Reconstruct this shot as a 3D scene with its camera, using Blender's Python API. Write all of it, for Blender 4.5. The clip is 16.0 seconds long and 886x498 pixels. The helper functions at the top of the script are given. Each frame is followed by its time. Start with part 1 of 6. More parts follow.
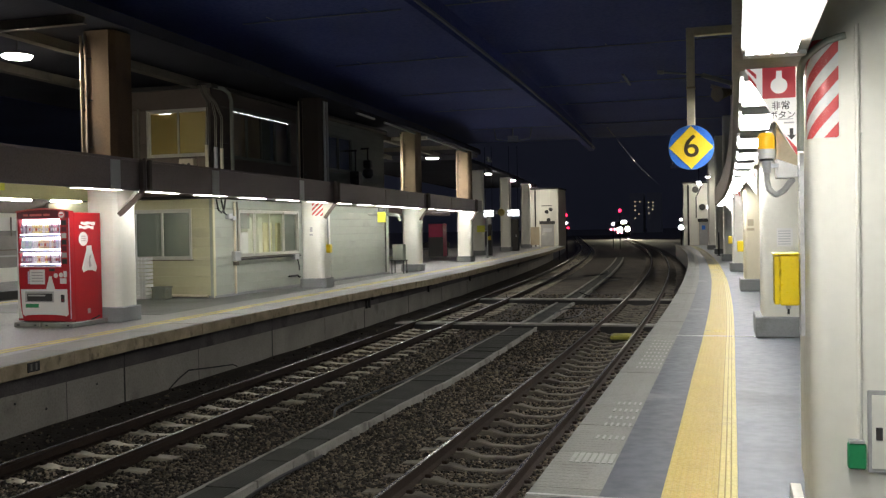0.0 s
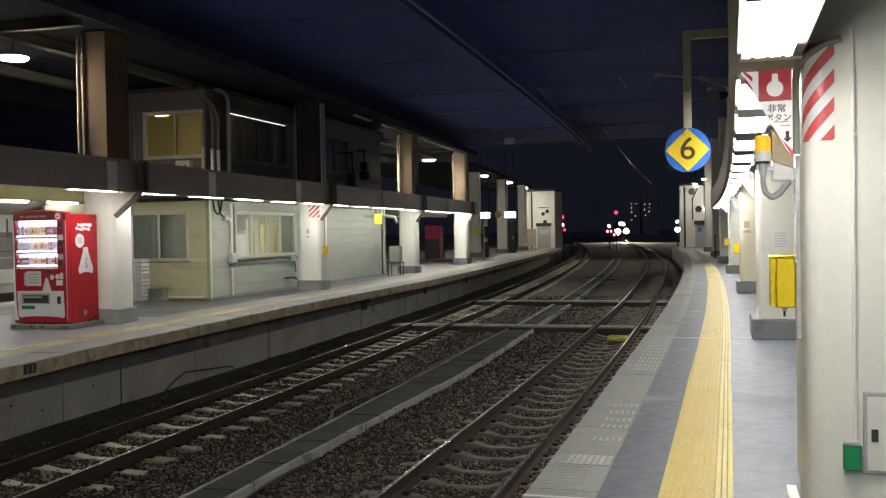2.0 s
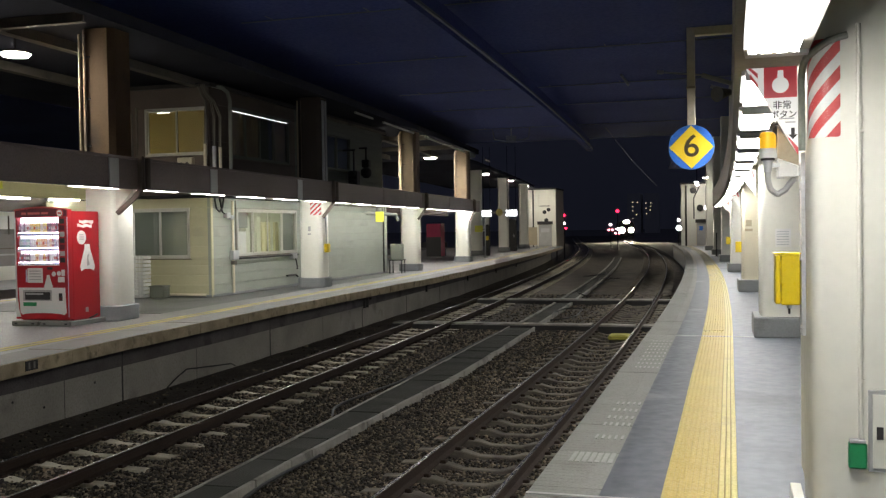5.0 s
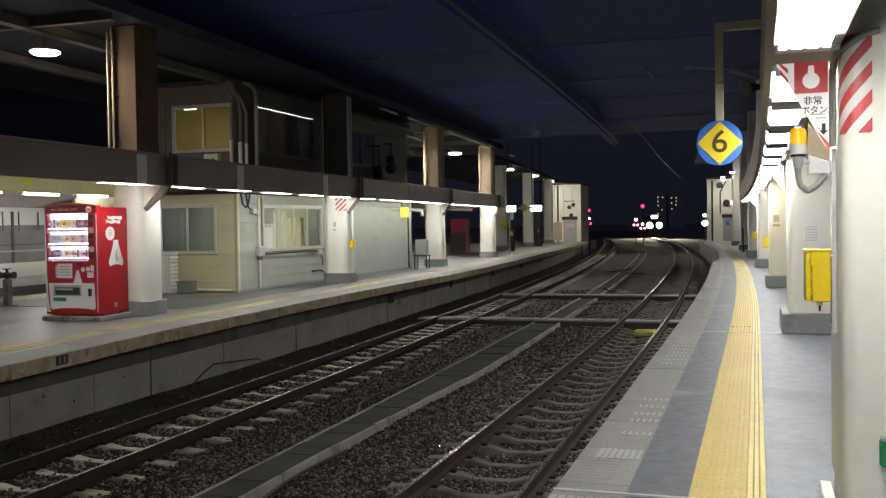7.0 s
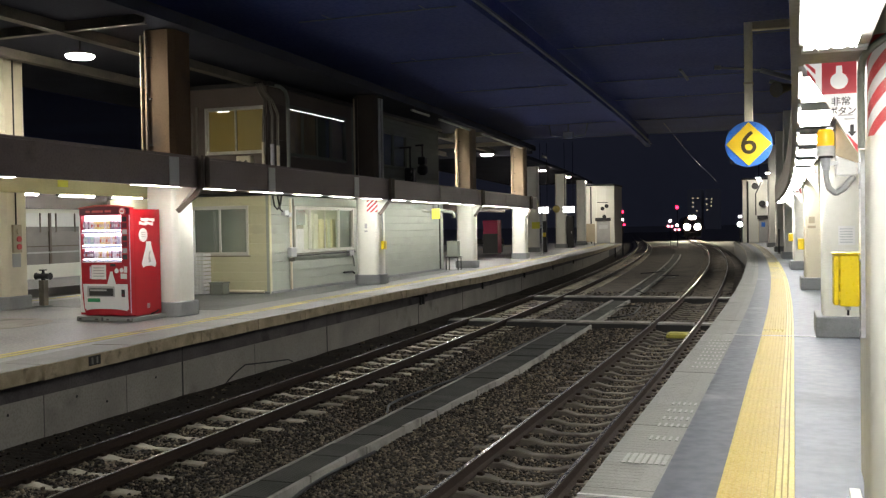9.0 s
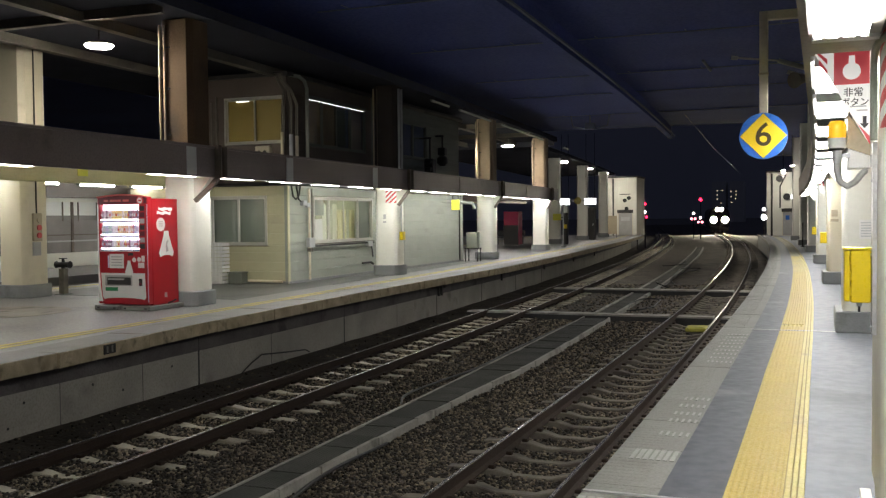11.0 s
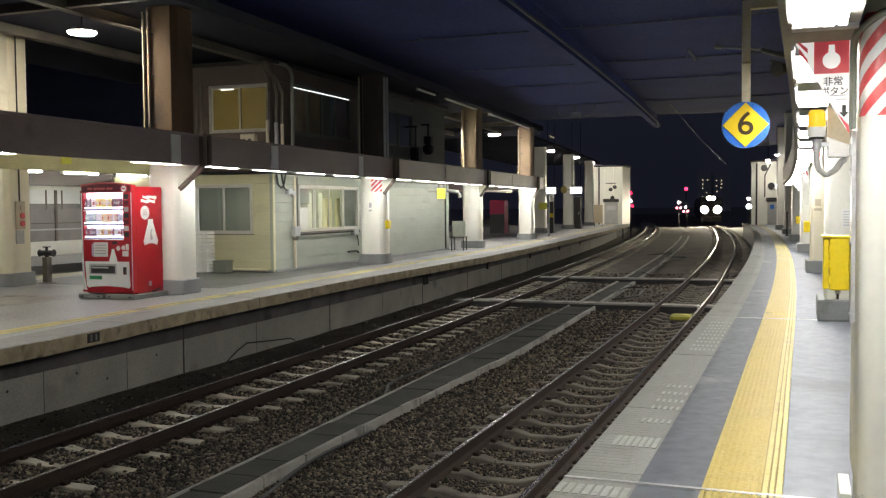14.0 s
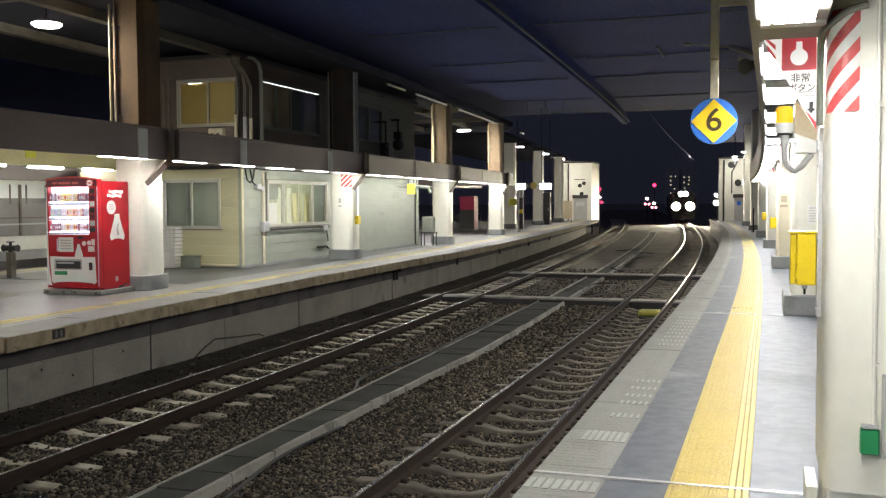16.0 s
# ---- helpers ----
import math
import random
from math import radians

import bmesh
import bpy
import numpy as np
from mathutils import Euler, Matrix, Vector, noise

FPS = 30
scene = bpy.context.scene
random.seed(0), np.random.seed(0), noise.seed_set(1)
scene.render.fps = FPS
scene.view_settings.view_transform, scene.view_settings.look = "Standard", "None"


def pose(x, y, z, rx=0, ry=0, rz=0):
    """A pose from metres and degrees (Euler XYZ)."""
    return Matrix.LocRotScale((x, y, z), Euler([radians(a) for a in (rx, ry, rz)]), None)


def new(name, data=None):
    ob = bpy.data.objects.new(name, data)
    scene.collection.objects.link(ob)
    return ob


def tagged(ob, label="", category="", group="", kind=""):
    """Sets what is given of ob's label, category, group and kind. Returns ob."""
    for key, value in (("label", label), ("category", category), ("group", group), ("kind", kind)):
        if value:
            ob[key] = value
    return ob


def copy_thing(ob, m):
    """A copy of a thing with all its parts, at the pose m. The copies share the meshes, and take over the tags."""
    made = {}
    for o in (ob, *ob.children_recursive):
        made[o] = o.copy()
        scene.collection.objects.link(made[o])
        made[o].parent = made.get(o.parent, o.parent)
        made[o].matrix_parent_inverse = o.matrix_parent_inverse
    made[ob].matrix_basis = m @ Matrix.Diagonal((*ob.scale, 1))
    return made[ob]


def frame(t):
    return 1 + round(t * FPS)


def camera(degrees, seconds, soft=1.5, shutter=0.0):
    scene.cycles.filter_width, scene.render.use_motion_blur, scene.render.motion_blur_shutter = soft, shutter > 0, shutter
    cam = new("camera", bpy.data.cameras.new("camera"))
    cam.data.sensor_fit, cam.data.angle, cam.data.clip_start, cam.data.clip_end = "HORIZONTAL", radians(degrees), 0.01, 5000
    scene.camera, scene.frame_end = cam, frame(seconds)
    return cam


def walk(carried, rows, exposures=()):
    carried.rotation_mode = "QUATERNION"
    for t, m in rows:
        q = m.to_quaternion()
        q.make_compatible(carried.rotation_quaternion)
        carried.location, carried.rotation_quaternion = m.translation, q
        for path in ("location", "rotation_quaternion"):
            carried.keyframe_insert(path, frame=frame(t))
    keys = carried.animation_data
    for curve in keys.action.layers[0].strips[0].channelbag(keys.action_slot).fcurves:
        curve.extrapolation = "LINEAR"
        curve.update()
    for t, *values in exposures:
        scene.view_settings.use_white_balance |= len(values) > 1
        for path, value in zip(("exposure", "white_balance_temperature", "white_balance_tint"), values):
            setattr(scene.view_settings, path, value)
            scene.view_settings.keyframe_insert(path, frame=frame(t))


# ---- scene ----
EXPOSURES = ((0.0, 1.11), (3.5, 1.08), (7.0, 1.13), (8.5, 1.10), (9.0, 1.40), (9.5, 1.10), (12.0, 1.29), (12.5, 1.51), (14.0, 1.40), (16.0, 1.62))
cam = camera(49.5, 16.0, soft=1.3)
# seconds, place, pitch, roll, yaw of the hand-held camera
PATH = [
    (0.0, 0.000, 0.000, 1.676, -1.193, 1.019, 16.853),
    (0.5, -0.005, -0.002, 1.676, -1.199, 0.991, 16.799),
    (1.0, -0.007, -0.002, 1.677, -1.203, 0.998, 16.745),
    (1.5, -0.002, -0.006, 1.680, -1.152, 1.010, 16.697),
    (2.0, 0.000, -0.011, 1.678, -1.088, 0.978, 16.646),
    (2.5, -0.005, -0.002, 1.678, -1.087, 0.937, 16.618),
    (3.0, -0.009, -0.001, 1.676, -1.121, 0.909, 16.647),
    (3.5, -0.014, 0.000, 1.677, -1.147, 0.910, 16.630),
    (4.0, -0.017, -0.002, 1.672, -1.147, 0.880, 16.656),
    (6.5, -0.025, -0.002, 1.667, -1.398, 0.730, 17.141),
    (7.0, -0.034, -0.021, 1.677, -1.457, 0.900, 18.151),
    (7.5, -0.036, -0.015, 1.682, -1.467, 0.895, 20.061),
    (8.0, -0.034, -0.008, 1.687, -1.382, 0.910, 20.547),
    (8.5, -0.031, -0.020, 1.689, -1.226, 0.883, 20.541),
    (9.0, 0.018, 0.023, 1.685, -1.352, 0.901, 20.130),
    (9.5, 0.097, 0.139, 1.689, -1.513, 0.784, 20.817),
    (12.0, 0.091, 0.125, 1.682, -2.146, 0.589, 21.496),
    (12.5, 0.093, 0.128, 1.677, -2.380, 0.538, 20.892),
    (13.0, 0.098, 0.129, 1.682, -2.495, 0.523, 20.751),
    (13.5, 0.111, 0.130, 1.684, -2.532, 0.505, 20.810),
    (14.0, 0.117, 0.124, 1.682, -2.543, 0.484, 20.662),
    (14.5, 0.115, 0.132, 1.680, -2.551, 0.446, 20.196),
    (15.0, 0.109, 0.134, 1.679, -2.602, 0.413, 19.777),
    (15.5, 0.111, 0.145, 1.677, -2.715, 0.434, 19.276),
    (16.0, 0.109, 0.140, 1.677, -2.810, 0.337, 18.864),
]
walk(cam, [(t, pose(x, y, z, 90 + pitch, roll, yaw)) for t, x, y, z, pitch, roll, yaw in PATH], EXPOSURES)

# ---- night outside: a faint blue-black sky glow over the town ----
world = bpy.data.worlds.new("night")
scene.world = world
world.use_nodes = True
world.node_tree.nodes["Background"].inputs[0].default_value = (0.19, 0.21, 0.36, 1)
world.node_tree.nodes["Background"].inputs[1].default_value = 0.037

TUBE = 20.0        # fluorescent tubes
HIGHBAY = 205.0     # high lamps over the platforms
HEADLIGHT = 420.0

RZ = -0.954        # top of the rails; the platforms are at 0
SLEEPER = 0.652


# ---- plan: all lines bend gently to the left beyond the near end ----
def bend(y):
    if y < 6.6:
        return 0.0
    if y < 130:
        return (0.024 * (y - 6.6)) ** 2
    return (0.024 * 123.4) ** 2 + 2 * 0.024 ** 2 * 123.4 * (y - 130)


def rx(x, y):
    return x - bend(y)


def fx(x, y):
    """The near platform's edge and the track beside it, set a little wide of the columns in the curve to fit the
    camera's view.
    """
    return rx(x, y) + float(np.interp(y, (11, 20, 30, 62, 80, 95), (0, 0.06, 0.095, 0.09, 0, 0)))


def lx(x, y):
    return x - 0.025 * y - bend(y)


def edge_line(x, y):
    """The edge of the opposite platform, its swell along the straight fitted to the camera's view; x is counted from
    the edge.
    """
    swell = np.interp(y, (8, 10.2, 11.4, 12.9, 14.7, 19.6, 23.1, 27.5, 31, 37, 48, 85), (-8.72, -8.76, -8.83, -8.94, -9.0, -9.04, -8.98, -8.82, -8.66, -8.63, -8.70, -8.66))
    return lx(x + float(swell), y)


def heading(f, x, y):
    """Degrees by which a line of the plan turns at y."""
    return math.degrees(math.atan2(-(f(x, y + 0.5) - f(x, y - 0.5)), 1.0))


def steps(a, b, d):
    n = max(1, int(math.ceil((b - a) / d)))
    return [a + (b - a) * i / n for i in range(n + 1)]


# ---- mesh building ----
class Geo:
    def __init__(self):
        self.v, self.f = [], []

    def add(self, verts, faces):
        n = len(self.v)
        self.v += [tuple(p) for p in verts]
        self.f += [tuple(n + i for i in f) for f in faces]
        return self

    def box(self, x0, x1, y0, y1, z0, z1):
        v = [(x, y, z) for z in (z0, z1) for y in (y0, y1) for x in (x0, x1)]
        return self.add(v, [(0, 2, 3, 1), (4, 5, 7, 6), (0, 1, 5, 4), (2, 6, 7, 3), (0, 4, 6, 2), (1, 3, 7, 5)])

    def tube(self, pts, r, n=8, cap=True):
        """A round bar along a chain of points."""
        pts = [Vector(p) for p in pts]
        v, f = [], []
        side = None
        for i, p in enumerate(pts):
            d = (pts[min(i + 1, len(pts) - 1)] - pts[max(i - 1, 0)]).normalized()
            if side is None or abs(side.dot(d)) > 0.95:
                side = d.orthogonal().normalized()
            side = (side - d * side.dot(d)).normalized()
            up = d.cross(side)
            rr = r[i] if isinstance(r, (list, tuple)) else r
            for k in range(n):
                a = 2 * math.pi * k / n
                v.append(p + side * math.cos(a) * rr + up * math.sin(a) * rr)
        for i in range(len(pts) - 1):
            for k in range(n):
                a, b = i * n + k, i * n + (k + 1) % n
                f.append((a, b, b + n, a + n))
        if cap:
            f.append(tuple(reversed(range(n))))
            f.append(tuple(range(len(v) - n, len(v))))
        return self.add(v, f)

    def sweep(self, profile, ys, line, closed=True):
        """A section (x, z), counter-clockwise as seen looking ahead, drawn along a line of the plan."""
        n = len(profile)
        v = [(line(x, y), y, z) for y in ys for x, z in profile]
        f = []
        for i in range(len(ys) - 1):
            for k in range(n if closed else n - 1):
                a, b = i * n + k, i * n + (k + 1) % n
                f.append((a, b, b + n, a + n))
        if closed:
            f.append(tuple(reversed(range(n))))
            f.append(tuple(range(len(v) - n, len(v))))
        return self.add(v, f)

    def plate(self, poly, y0, y1):
        """A flat outline (x, z) given thickness along y."""
        n = len(poly)
        v = [(x, y0, z) for x, z in poly] + [(x, y1, z) for x, z in poly]
        f = [tuple(range(n)), tuple(reversed(range(n, 2 * n)))]
        f += [(k, k + n, (k + 1) % n + n, (k + 1) % n) for k in range(n)]
        return self.add(v, f)

    def slab(self, poly, z0, z1):
        """A flat outline (x, y) given height."""
        n = len(poly)
        v = [(x, y, z0) for x, y in poly] + [(x, y, z1) for x, y in poly]
        f = [tuple(reversed(range(n))), tuple(range(n, 2 * n))]
        f += [(k, (k + 1) % n, (k + 1) % n + n, k + n) for k in range(n)]
        return self.add(v, f)

    def moved(self, m):
        self.v = [tuple(m @ Vector(p)) for p in self.v]
        return self

    def mesh(self, name, material, bevel=0.0, segments=1):
        me = bpy.data.meshes.new(name)
        me.from_pydata(self.v, [], self.f)
        bm = bmesh.new()
        bm.from_mesh(me)
        bmesh.ops.recalc_face_normals(bm, faces=bm.faces)
        if bevel:
            bmesh.ops.bevel(bm, geom=[e for e in bm.edges if len(e.link_faces) == 2 and e.calc_face_angle(0) > 0.6],
                            offset=bevel, segments=segments, profile=0.6, affect="EDGES", clamp_overlap=True)
        bm.to_mesh(me)
        bm.free()
        me.shade_smooth()
        me.set_sharp_from_angle(angle=radians(34))
        me.materials.append(material)
        return me


def part(name, geo, material, parent=None, label="", bevel=0.0, at=None, segments=1):
    ob = new(name, geo if isinstance(geo, bpy.types.Mesh) else geo.mesh(name, material, bevel, segments))
    ob.parent = parent
    if at:
        ob.location = at
    if label:
        ob["label"] = label
    return ob


def thing(name, label, category, at=(0, 0, 0), group="", kind="", turn=0.0):
    ob = new(name)
    ob.location = at
    ob.rotation_euler = (0, 0, radians(turn))
    ob.empty_display_size = 0.2
    return tagged(ob, label, category, group, kind)


def solid(name, geo, material, label, category="", kind="", bevel=0.0, group="", at=None):
    return tagged(part(name, geo, material, None, "", bevel, at), label, category, group, kind)


def writing(name, text, size, m, material, parent=None, label="", depth=0.002, wide=1.0, bold=0.0):
    cu = bpy.data.curves.new(name, "FONT")
    cu.body, cu.size, cu.align_x, cu.align_y, cu.extrude = text, size, "CENTER", "CENTER", depth
    cu.offset = bold
    ob = new(name, cu)
    ob.data.materials.append(material)
    ob.parent = parent
    ob.matrix_local = m @ Matrix.Diagonal((wide, 1, 1, 1))
    if label:
        ob["label"] = label
    return ob


# ---- materials ----
def material(name, base, rough=0.6, metal=0.0, other=None, coarse=1.5, fine=40.0, amount=0.5, bump=0.15, spread=0.0, relief=0.004, spec=0.5, dirt=None, dirt_scale=0.8, dirt_at=0.6, vary=0.12):
    """A surface with a coarse and a fine variation, dirt in patches and a fine relief."""
    m = bpy.data.materials.new(name)
    m.use_nodes = True
    nt = m.node_tree
    n, l = nt.nodes, nt.links
    bsdf = n["Principled BSDF"]
    bsdf.inputs["Metallic"].default_value = metal
    bsdf.inputs["Specular IOR Level"].default_value = spec
    co = n.new("ShaderNodeTexCoord")
    info = n.new("ShaderNodeObjectInfo")
    shift = n.new("ShaderNodeVectorMath")
    shift.operation = "MULTIPLY_ADD"
    l.new(info.outputs["Random"], shift.inputs[0])
    shift.inputs[1].default_value = (17, 31, 23)
    l.new(co.outputs["Object"], shift.inputs[2])

    def noisy(scale, detail):
        t = n.new("ShaderNodeTexNoise")
        t.inputs["Scale"].default_value, t.inputs["Detail"].default_value = scale, detail
        l.new(shift.outputs[0], t.inputs["Vector"])
        return t.outputs[0]

    def mixed(a, b, fac):
        x = n.new("ShaderNodeMix")
        x.data_type = "RGBA"
        for socket, value in ((x.inputs[6], a), (x.inputs[7], b)):
            if isinstance(value, (tuple, list)):
                socket.default_value = (*value, 1)
            else:
                l.new(value, socket)
        l.new(fac, x.inputs[0])
        return x.outputs[2]

    def ramp(value, a, b, lo=0.0, hi=1.0):
        r = n.new("ShaderNodeMapRange")
        r.inputs[1].default_value, r.inputs[2].default_value, r.inputs[3].default_value, r.inputs[4].default_value = a, b, lo, hi
        l.new(value, r.inputs[0])
        return r.outputs[0]

    big, small = noisy(coarse, 4), noisy(fine, 5)
    other = other or tuple(c * 0.72 for c in base)
    col = mixed(base, other, ramp(big, 0.35, 0.7, 0, amount))
    col = mixed(col, tuple(c * 0.6 for c in base), ramp(small, 0.45, 0.75, 0, amount * 0.7))
    if dirt:
        col = mixed(col, dirt, ramp(noisy(dirt_scale, 6), dirt_at, dirt_at + 0.16, 0, 0.85))
    if spread:
        col = mixed(col, tuple(c * 0.45 for c in base), ramp(info.outputs["Random"], 0, 1, 0, spread))
    l.new(col, bsdf.inputs["Base Color"])
    l.new(ramp(small, 0.3, 0.7, max(0.03, rough - vary), min(1, rough + vary)), bsdf.inputs["Roughness"])
    if bump:
        b = n.new("ShaderNodeBump")
        b.inputs["Strength"].default_value, b.inputs["Distance"].default_value = bump, relief
        l.new(small, b.inputs["Height"])
        l.new(b.outputs[0], bsdf.inputs["Normal"])
    return m


def glowing(name, colour, strength, base=None):
    m = bpy.data.materials.new(name)
    m.use_nodes = True
    b = m.node_tree.nodes["Principled BSDF"]
    b.inputs["Base Color"].default_value = (*(base or colour), 1)
    b.inputs["Emission Color"].default_value = (*colour, 1)
    b.inputs["Emission Strength"].default_value = strength
    b.inputs["Roughness"].default_value = 0.4
    return m


def glass(name, tint, rough=0.05):
    m = bpy.data.materials.new(name)
    m.use_nodes = True
    b = m.node_tree.nodes["Principled BSDF"]
    b.inputs["Base Color"].default_value = (*tint, 1)
    b.inputs["Transmission Weight"].default_value = 1.0
    b.inputs["Roughness"].default_value = rough
    b.inputs["IOR"].default_value = 1.45
    return m


M_FLOOR = material("sealed_floor", (0.200, 0.215, 0.247), 0.52, other=(0.165, 0.18, 0.21), coarse=0.9, fine=9, amount=0.35, bump=0.02, spec=0.35, vary=0.06, dirt=(0.13, 0.14, 0.155), dirt_scale=0.7, dirt_at=0.57)
M_BLUE = material("blue_grey_floor", (0.098, 0.108, 0.125), 0.52, other=(0.085, 0.094, 0.112), coarse=1.4, fine=9, amount=0.4, bump=0.02, spec=0.35, vary=0.06, dirt=(0.19, 0.20, 0.21), dirt_scale=1.3, dirt_at=0.6)
M_EDGE = material("edge_concrete", (0.25, 0.25, 0.229), 0.7, other=(0.21, 0.21, 0.19), coarse=2.0, fine=60, amount=0.7, bump=0.25, spread=0.25, dirt=(0.16, 0.155, 0.14), dirt_scale=1.5, dirt_at=0.58)
M_BARS = material("anti_slip_bars", (0.38, 0.38, 0.355), 0.7, coarse=9, fine=70, amount=0.7, bump=0.2, dirt=(0.3, 0.3, 0.28), dirt_scale=6, dirt_at=0.5)
M_STRIPBED = material("dirty_strip_bed", (0.36, 0.29, 0.10), 0.8)
M_LIME = material("lime_yellow_sign", (0.80, 0.78, 0.09), 0.4, coarse=4, fine=60, amount=0.25)
M_YELLOW = material("tactile_yellow", (0.49, 0.375, 0.080), 0.55, other=(0.42, 0.325, 0.075), coarse=3, fine=45, amount=0.5, bump=0.1, spread=0.02, dirt=(0.36, 0.27, 0.08), dirt_scale=2.2, dirt_at=0.62)
M_LINE = material("yellow_line", (0.60, 0.51, 0.14), 0.5, other=(0.50, 0.43, 0.13), coarse=3, fine=45, amount=0.6, dirt=(0.35, 0.28, 0.12), dirt_scale=2.2, dirt_at=0.6)
M_OLDYELLOW = material("worn_yellow", (0.58, 0.47, 0.12), 0.6, other=(0.40, 0.34, 0.13), coarse=2, fine=40, amount=0.8, dirt=(0.22, 0.22, 0.19), dirt_scale=1.8, dirt_at=0.52)
M_FADED = material("faded_yellow", (0.40, 0.355, 0.22), 0.65, other=(0.30, 0.285, 0.21), coarse=2, fine=40, amount=0.8, dirt=(0.20, 0.20, 0.185), dirt_scale=1.8, dirt_at=0.5)
M_MARKER = material("dirty_lime_paint", (0.44, 0.41, 0.06), 0.6, other=(0.30, 0.28, 0.06), coarse=4, fine=50, amount=0.8, dirt=(0.12, 0.11, 0.06), dirt_scale=5, dirt_at=0.55)
M_JOINT = material("metal_joint", (0.6, 0.6, 0.6), 0.4, 0.6)
M_LFLOORDARK = material("darker_floor_strip", (0.115, 0.12, 0.115), 0.5, other=(0.08, 0.083, 0.08), coarse=0.6, fine=25, amount=0.7, bump=0.08, dirt=(0.05, 0.052, 0.05), dirt_scale=0.6, dirt_at=0.54)
M_WALLTOP = material("shaded_wall_top", (0.15, 0.135, 0.135), 0.85, other=(0.09, 0.08, 0.08), coarse=1.3, fine=30, amount=1.0, bump=0.3, dirt=(0.05, 0.045, 0.045), dirt_scale=1.6, dirt_at=0.55)
M_BOARDLIT = glowing("lit_sign_board", (1.0, 0.98, 0.95), 0.22, (0.78, 0.78, 0.76))
M_BOARDRED = glowing("lit_sign_red", (0.9, 0.13, 0.16), 0.10, (0.62, 0.06, 0.07))
M_WALL = material("concrete_wall", (0.46, 0.435, 0.38), 0.85, other=(0.33, 0.31, 0.27), coarse=0.9, fine=30, amount=1.0, bump=0.4, dirt=(0.19, 0.175, 0.15), dirt_scale=1.1, dirt_at=0.6)
M_COPING = material("stained_coping", (0.66, 0.56, 0.38), 0.85, other=(0.36, 0.29, 0.18), coarse=3.5, fine=45, amount=0.9, bump=0.5, spread=0.35, dirt=(0.045, 0.037, 0.025), dirt_scale=4.5, dirt_at=0.56)
M_LFLOOR = material("worn_platform_floor", (0.21, 0.203, 0.205), 0.42, other=(0.14, 0.134, 0.135), coarse=0.6, fine=25, amount=0.7, bump=0.08, dirt=(0.085, 0.085, 0.09), dirt_scale=0.5, dirt_at=0.54)
M_WHITE = material("cream_paint", (0.74, 0.735, 0.66), 0.42, other=(0.69, 0.68, 0.60), coarse=0.5, fine=14, amount=0.16, bump=0.02, dirt=(0.60, 0.58, 0.49), dirt_scale=0.6, dirt_at=0.68)
M_CREAM = material("yellowish_paint", (0.72, 0.66, 0.50), 0.5, other=(0.62, 0.57, 0.43), coarse=0.8, fine=60, amount=0.5, bump=0.05, dirt=(0.48, 0.42, 0.30), dirt_scale=1.1, dirt_at=0.64)
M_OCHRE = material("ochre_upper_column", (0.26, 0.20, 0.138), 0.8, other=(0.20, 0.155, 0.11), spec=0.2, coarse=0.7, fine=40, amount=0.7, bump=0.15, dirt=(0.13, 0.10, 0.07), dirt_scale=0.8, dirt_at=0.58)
# darkened copies of the ochre for the columns that get little light
M_OCHRESHADED = material("ochre_upper_column_shaded", (0.165, 0.108, 0.063), 0.85, other=(0.11, 0.076, 0.050), spec=0.15, coarse=0.7, fine=40, amount=0.8, bump=0.15, dirt=(0.045, 0.038, 0.034), dirt_scale=0.8, dirt_at=0.5)
M_OCHREUNLIT = material("ochre_upper_column_unlit", (0.062, 0.052, 0.046), 0.85, other=(0.045, 0.038, 0.034), spec=0.15, coarse=0.7, fine=40, amount=0.8, bump=0.15)
M_BROWNGLOW = material("brown_room_glow", (0.30, 0.225, 0.125), 0.35, other=(0.20, 0.15, 0.085), coarse=1.1, fine=30, amount=0.9, bump=0.02, dirt=(0.12, 0.09, 0.055), dirt_scale=1.0, dirt_at=0.5)
M_PLINTH = material("grey_plinth", (0.27, 0.28, 0.28), 0.6, coarse=2, fine=40, amount=0.5, bump=0.1, dirt=(0.15, 0.15, 0.14), dirt_scale=2.5)
M_FASCIA = material("brown_fascia", (0.29, 0.23, 0.215), 0.42, other=(0.22, 0.17, 0.16), coarse=0.6, fine=30, amount=0.7, bump=0.08, dirt=(0.08, 0.07, 0.065), dirt_scale=0.9)
M_SOFFIT = material("pale_soffit", (0.72, 0.67, 0.36), 0.6, coarse=0.8, fine=30, amount=0.5, bump=0.05)
M_SOFFITGREY = material("grey_soffit", (0.30, 0.28, 0.25), 0.9, spec=0.1, coarse=0.8, fine=30, amount=0.5, bump=0.05)
M_CONDUIT = material("grey_green_conduit", (0.30, 0.32, 0.27), 0.5, coarse=3, fine=50, amount=0.4)
M_GALV = material("galvanised_steel", (0.55, 0.56, 0.57), 0.45, 0.4, coarse=3, fine=50, amount=0.5)
M_DARK = material("dark_paint", (0.035, 0.033, 0.032), 0.6, coarse=2, fine=40, amount=0.5)
M_BLACK = material("black_plastic", (0.015, 0.015, 0.016), 0.45, coarse=2, fine=40, amount=0.4)
M_CEIL = material("sooty_ceiling", (0.066, 0.096, 0.34), 0.9, other=(0.044, 0.066, 0.25), coarse=0.3, fine=10, amount=0.8, bump=0.1)
M_STEEL = material("painted_roof_steel", (0.21, 0.19, 0.155), 0.75, other=(0.12, 0.11, 0.09), coarse=0.7, fine=30, amount=0.7, dirt=(0.06, 0.055, 0.05), dirt_scale=0.8, dirt_at=0.55)
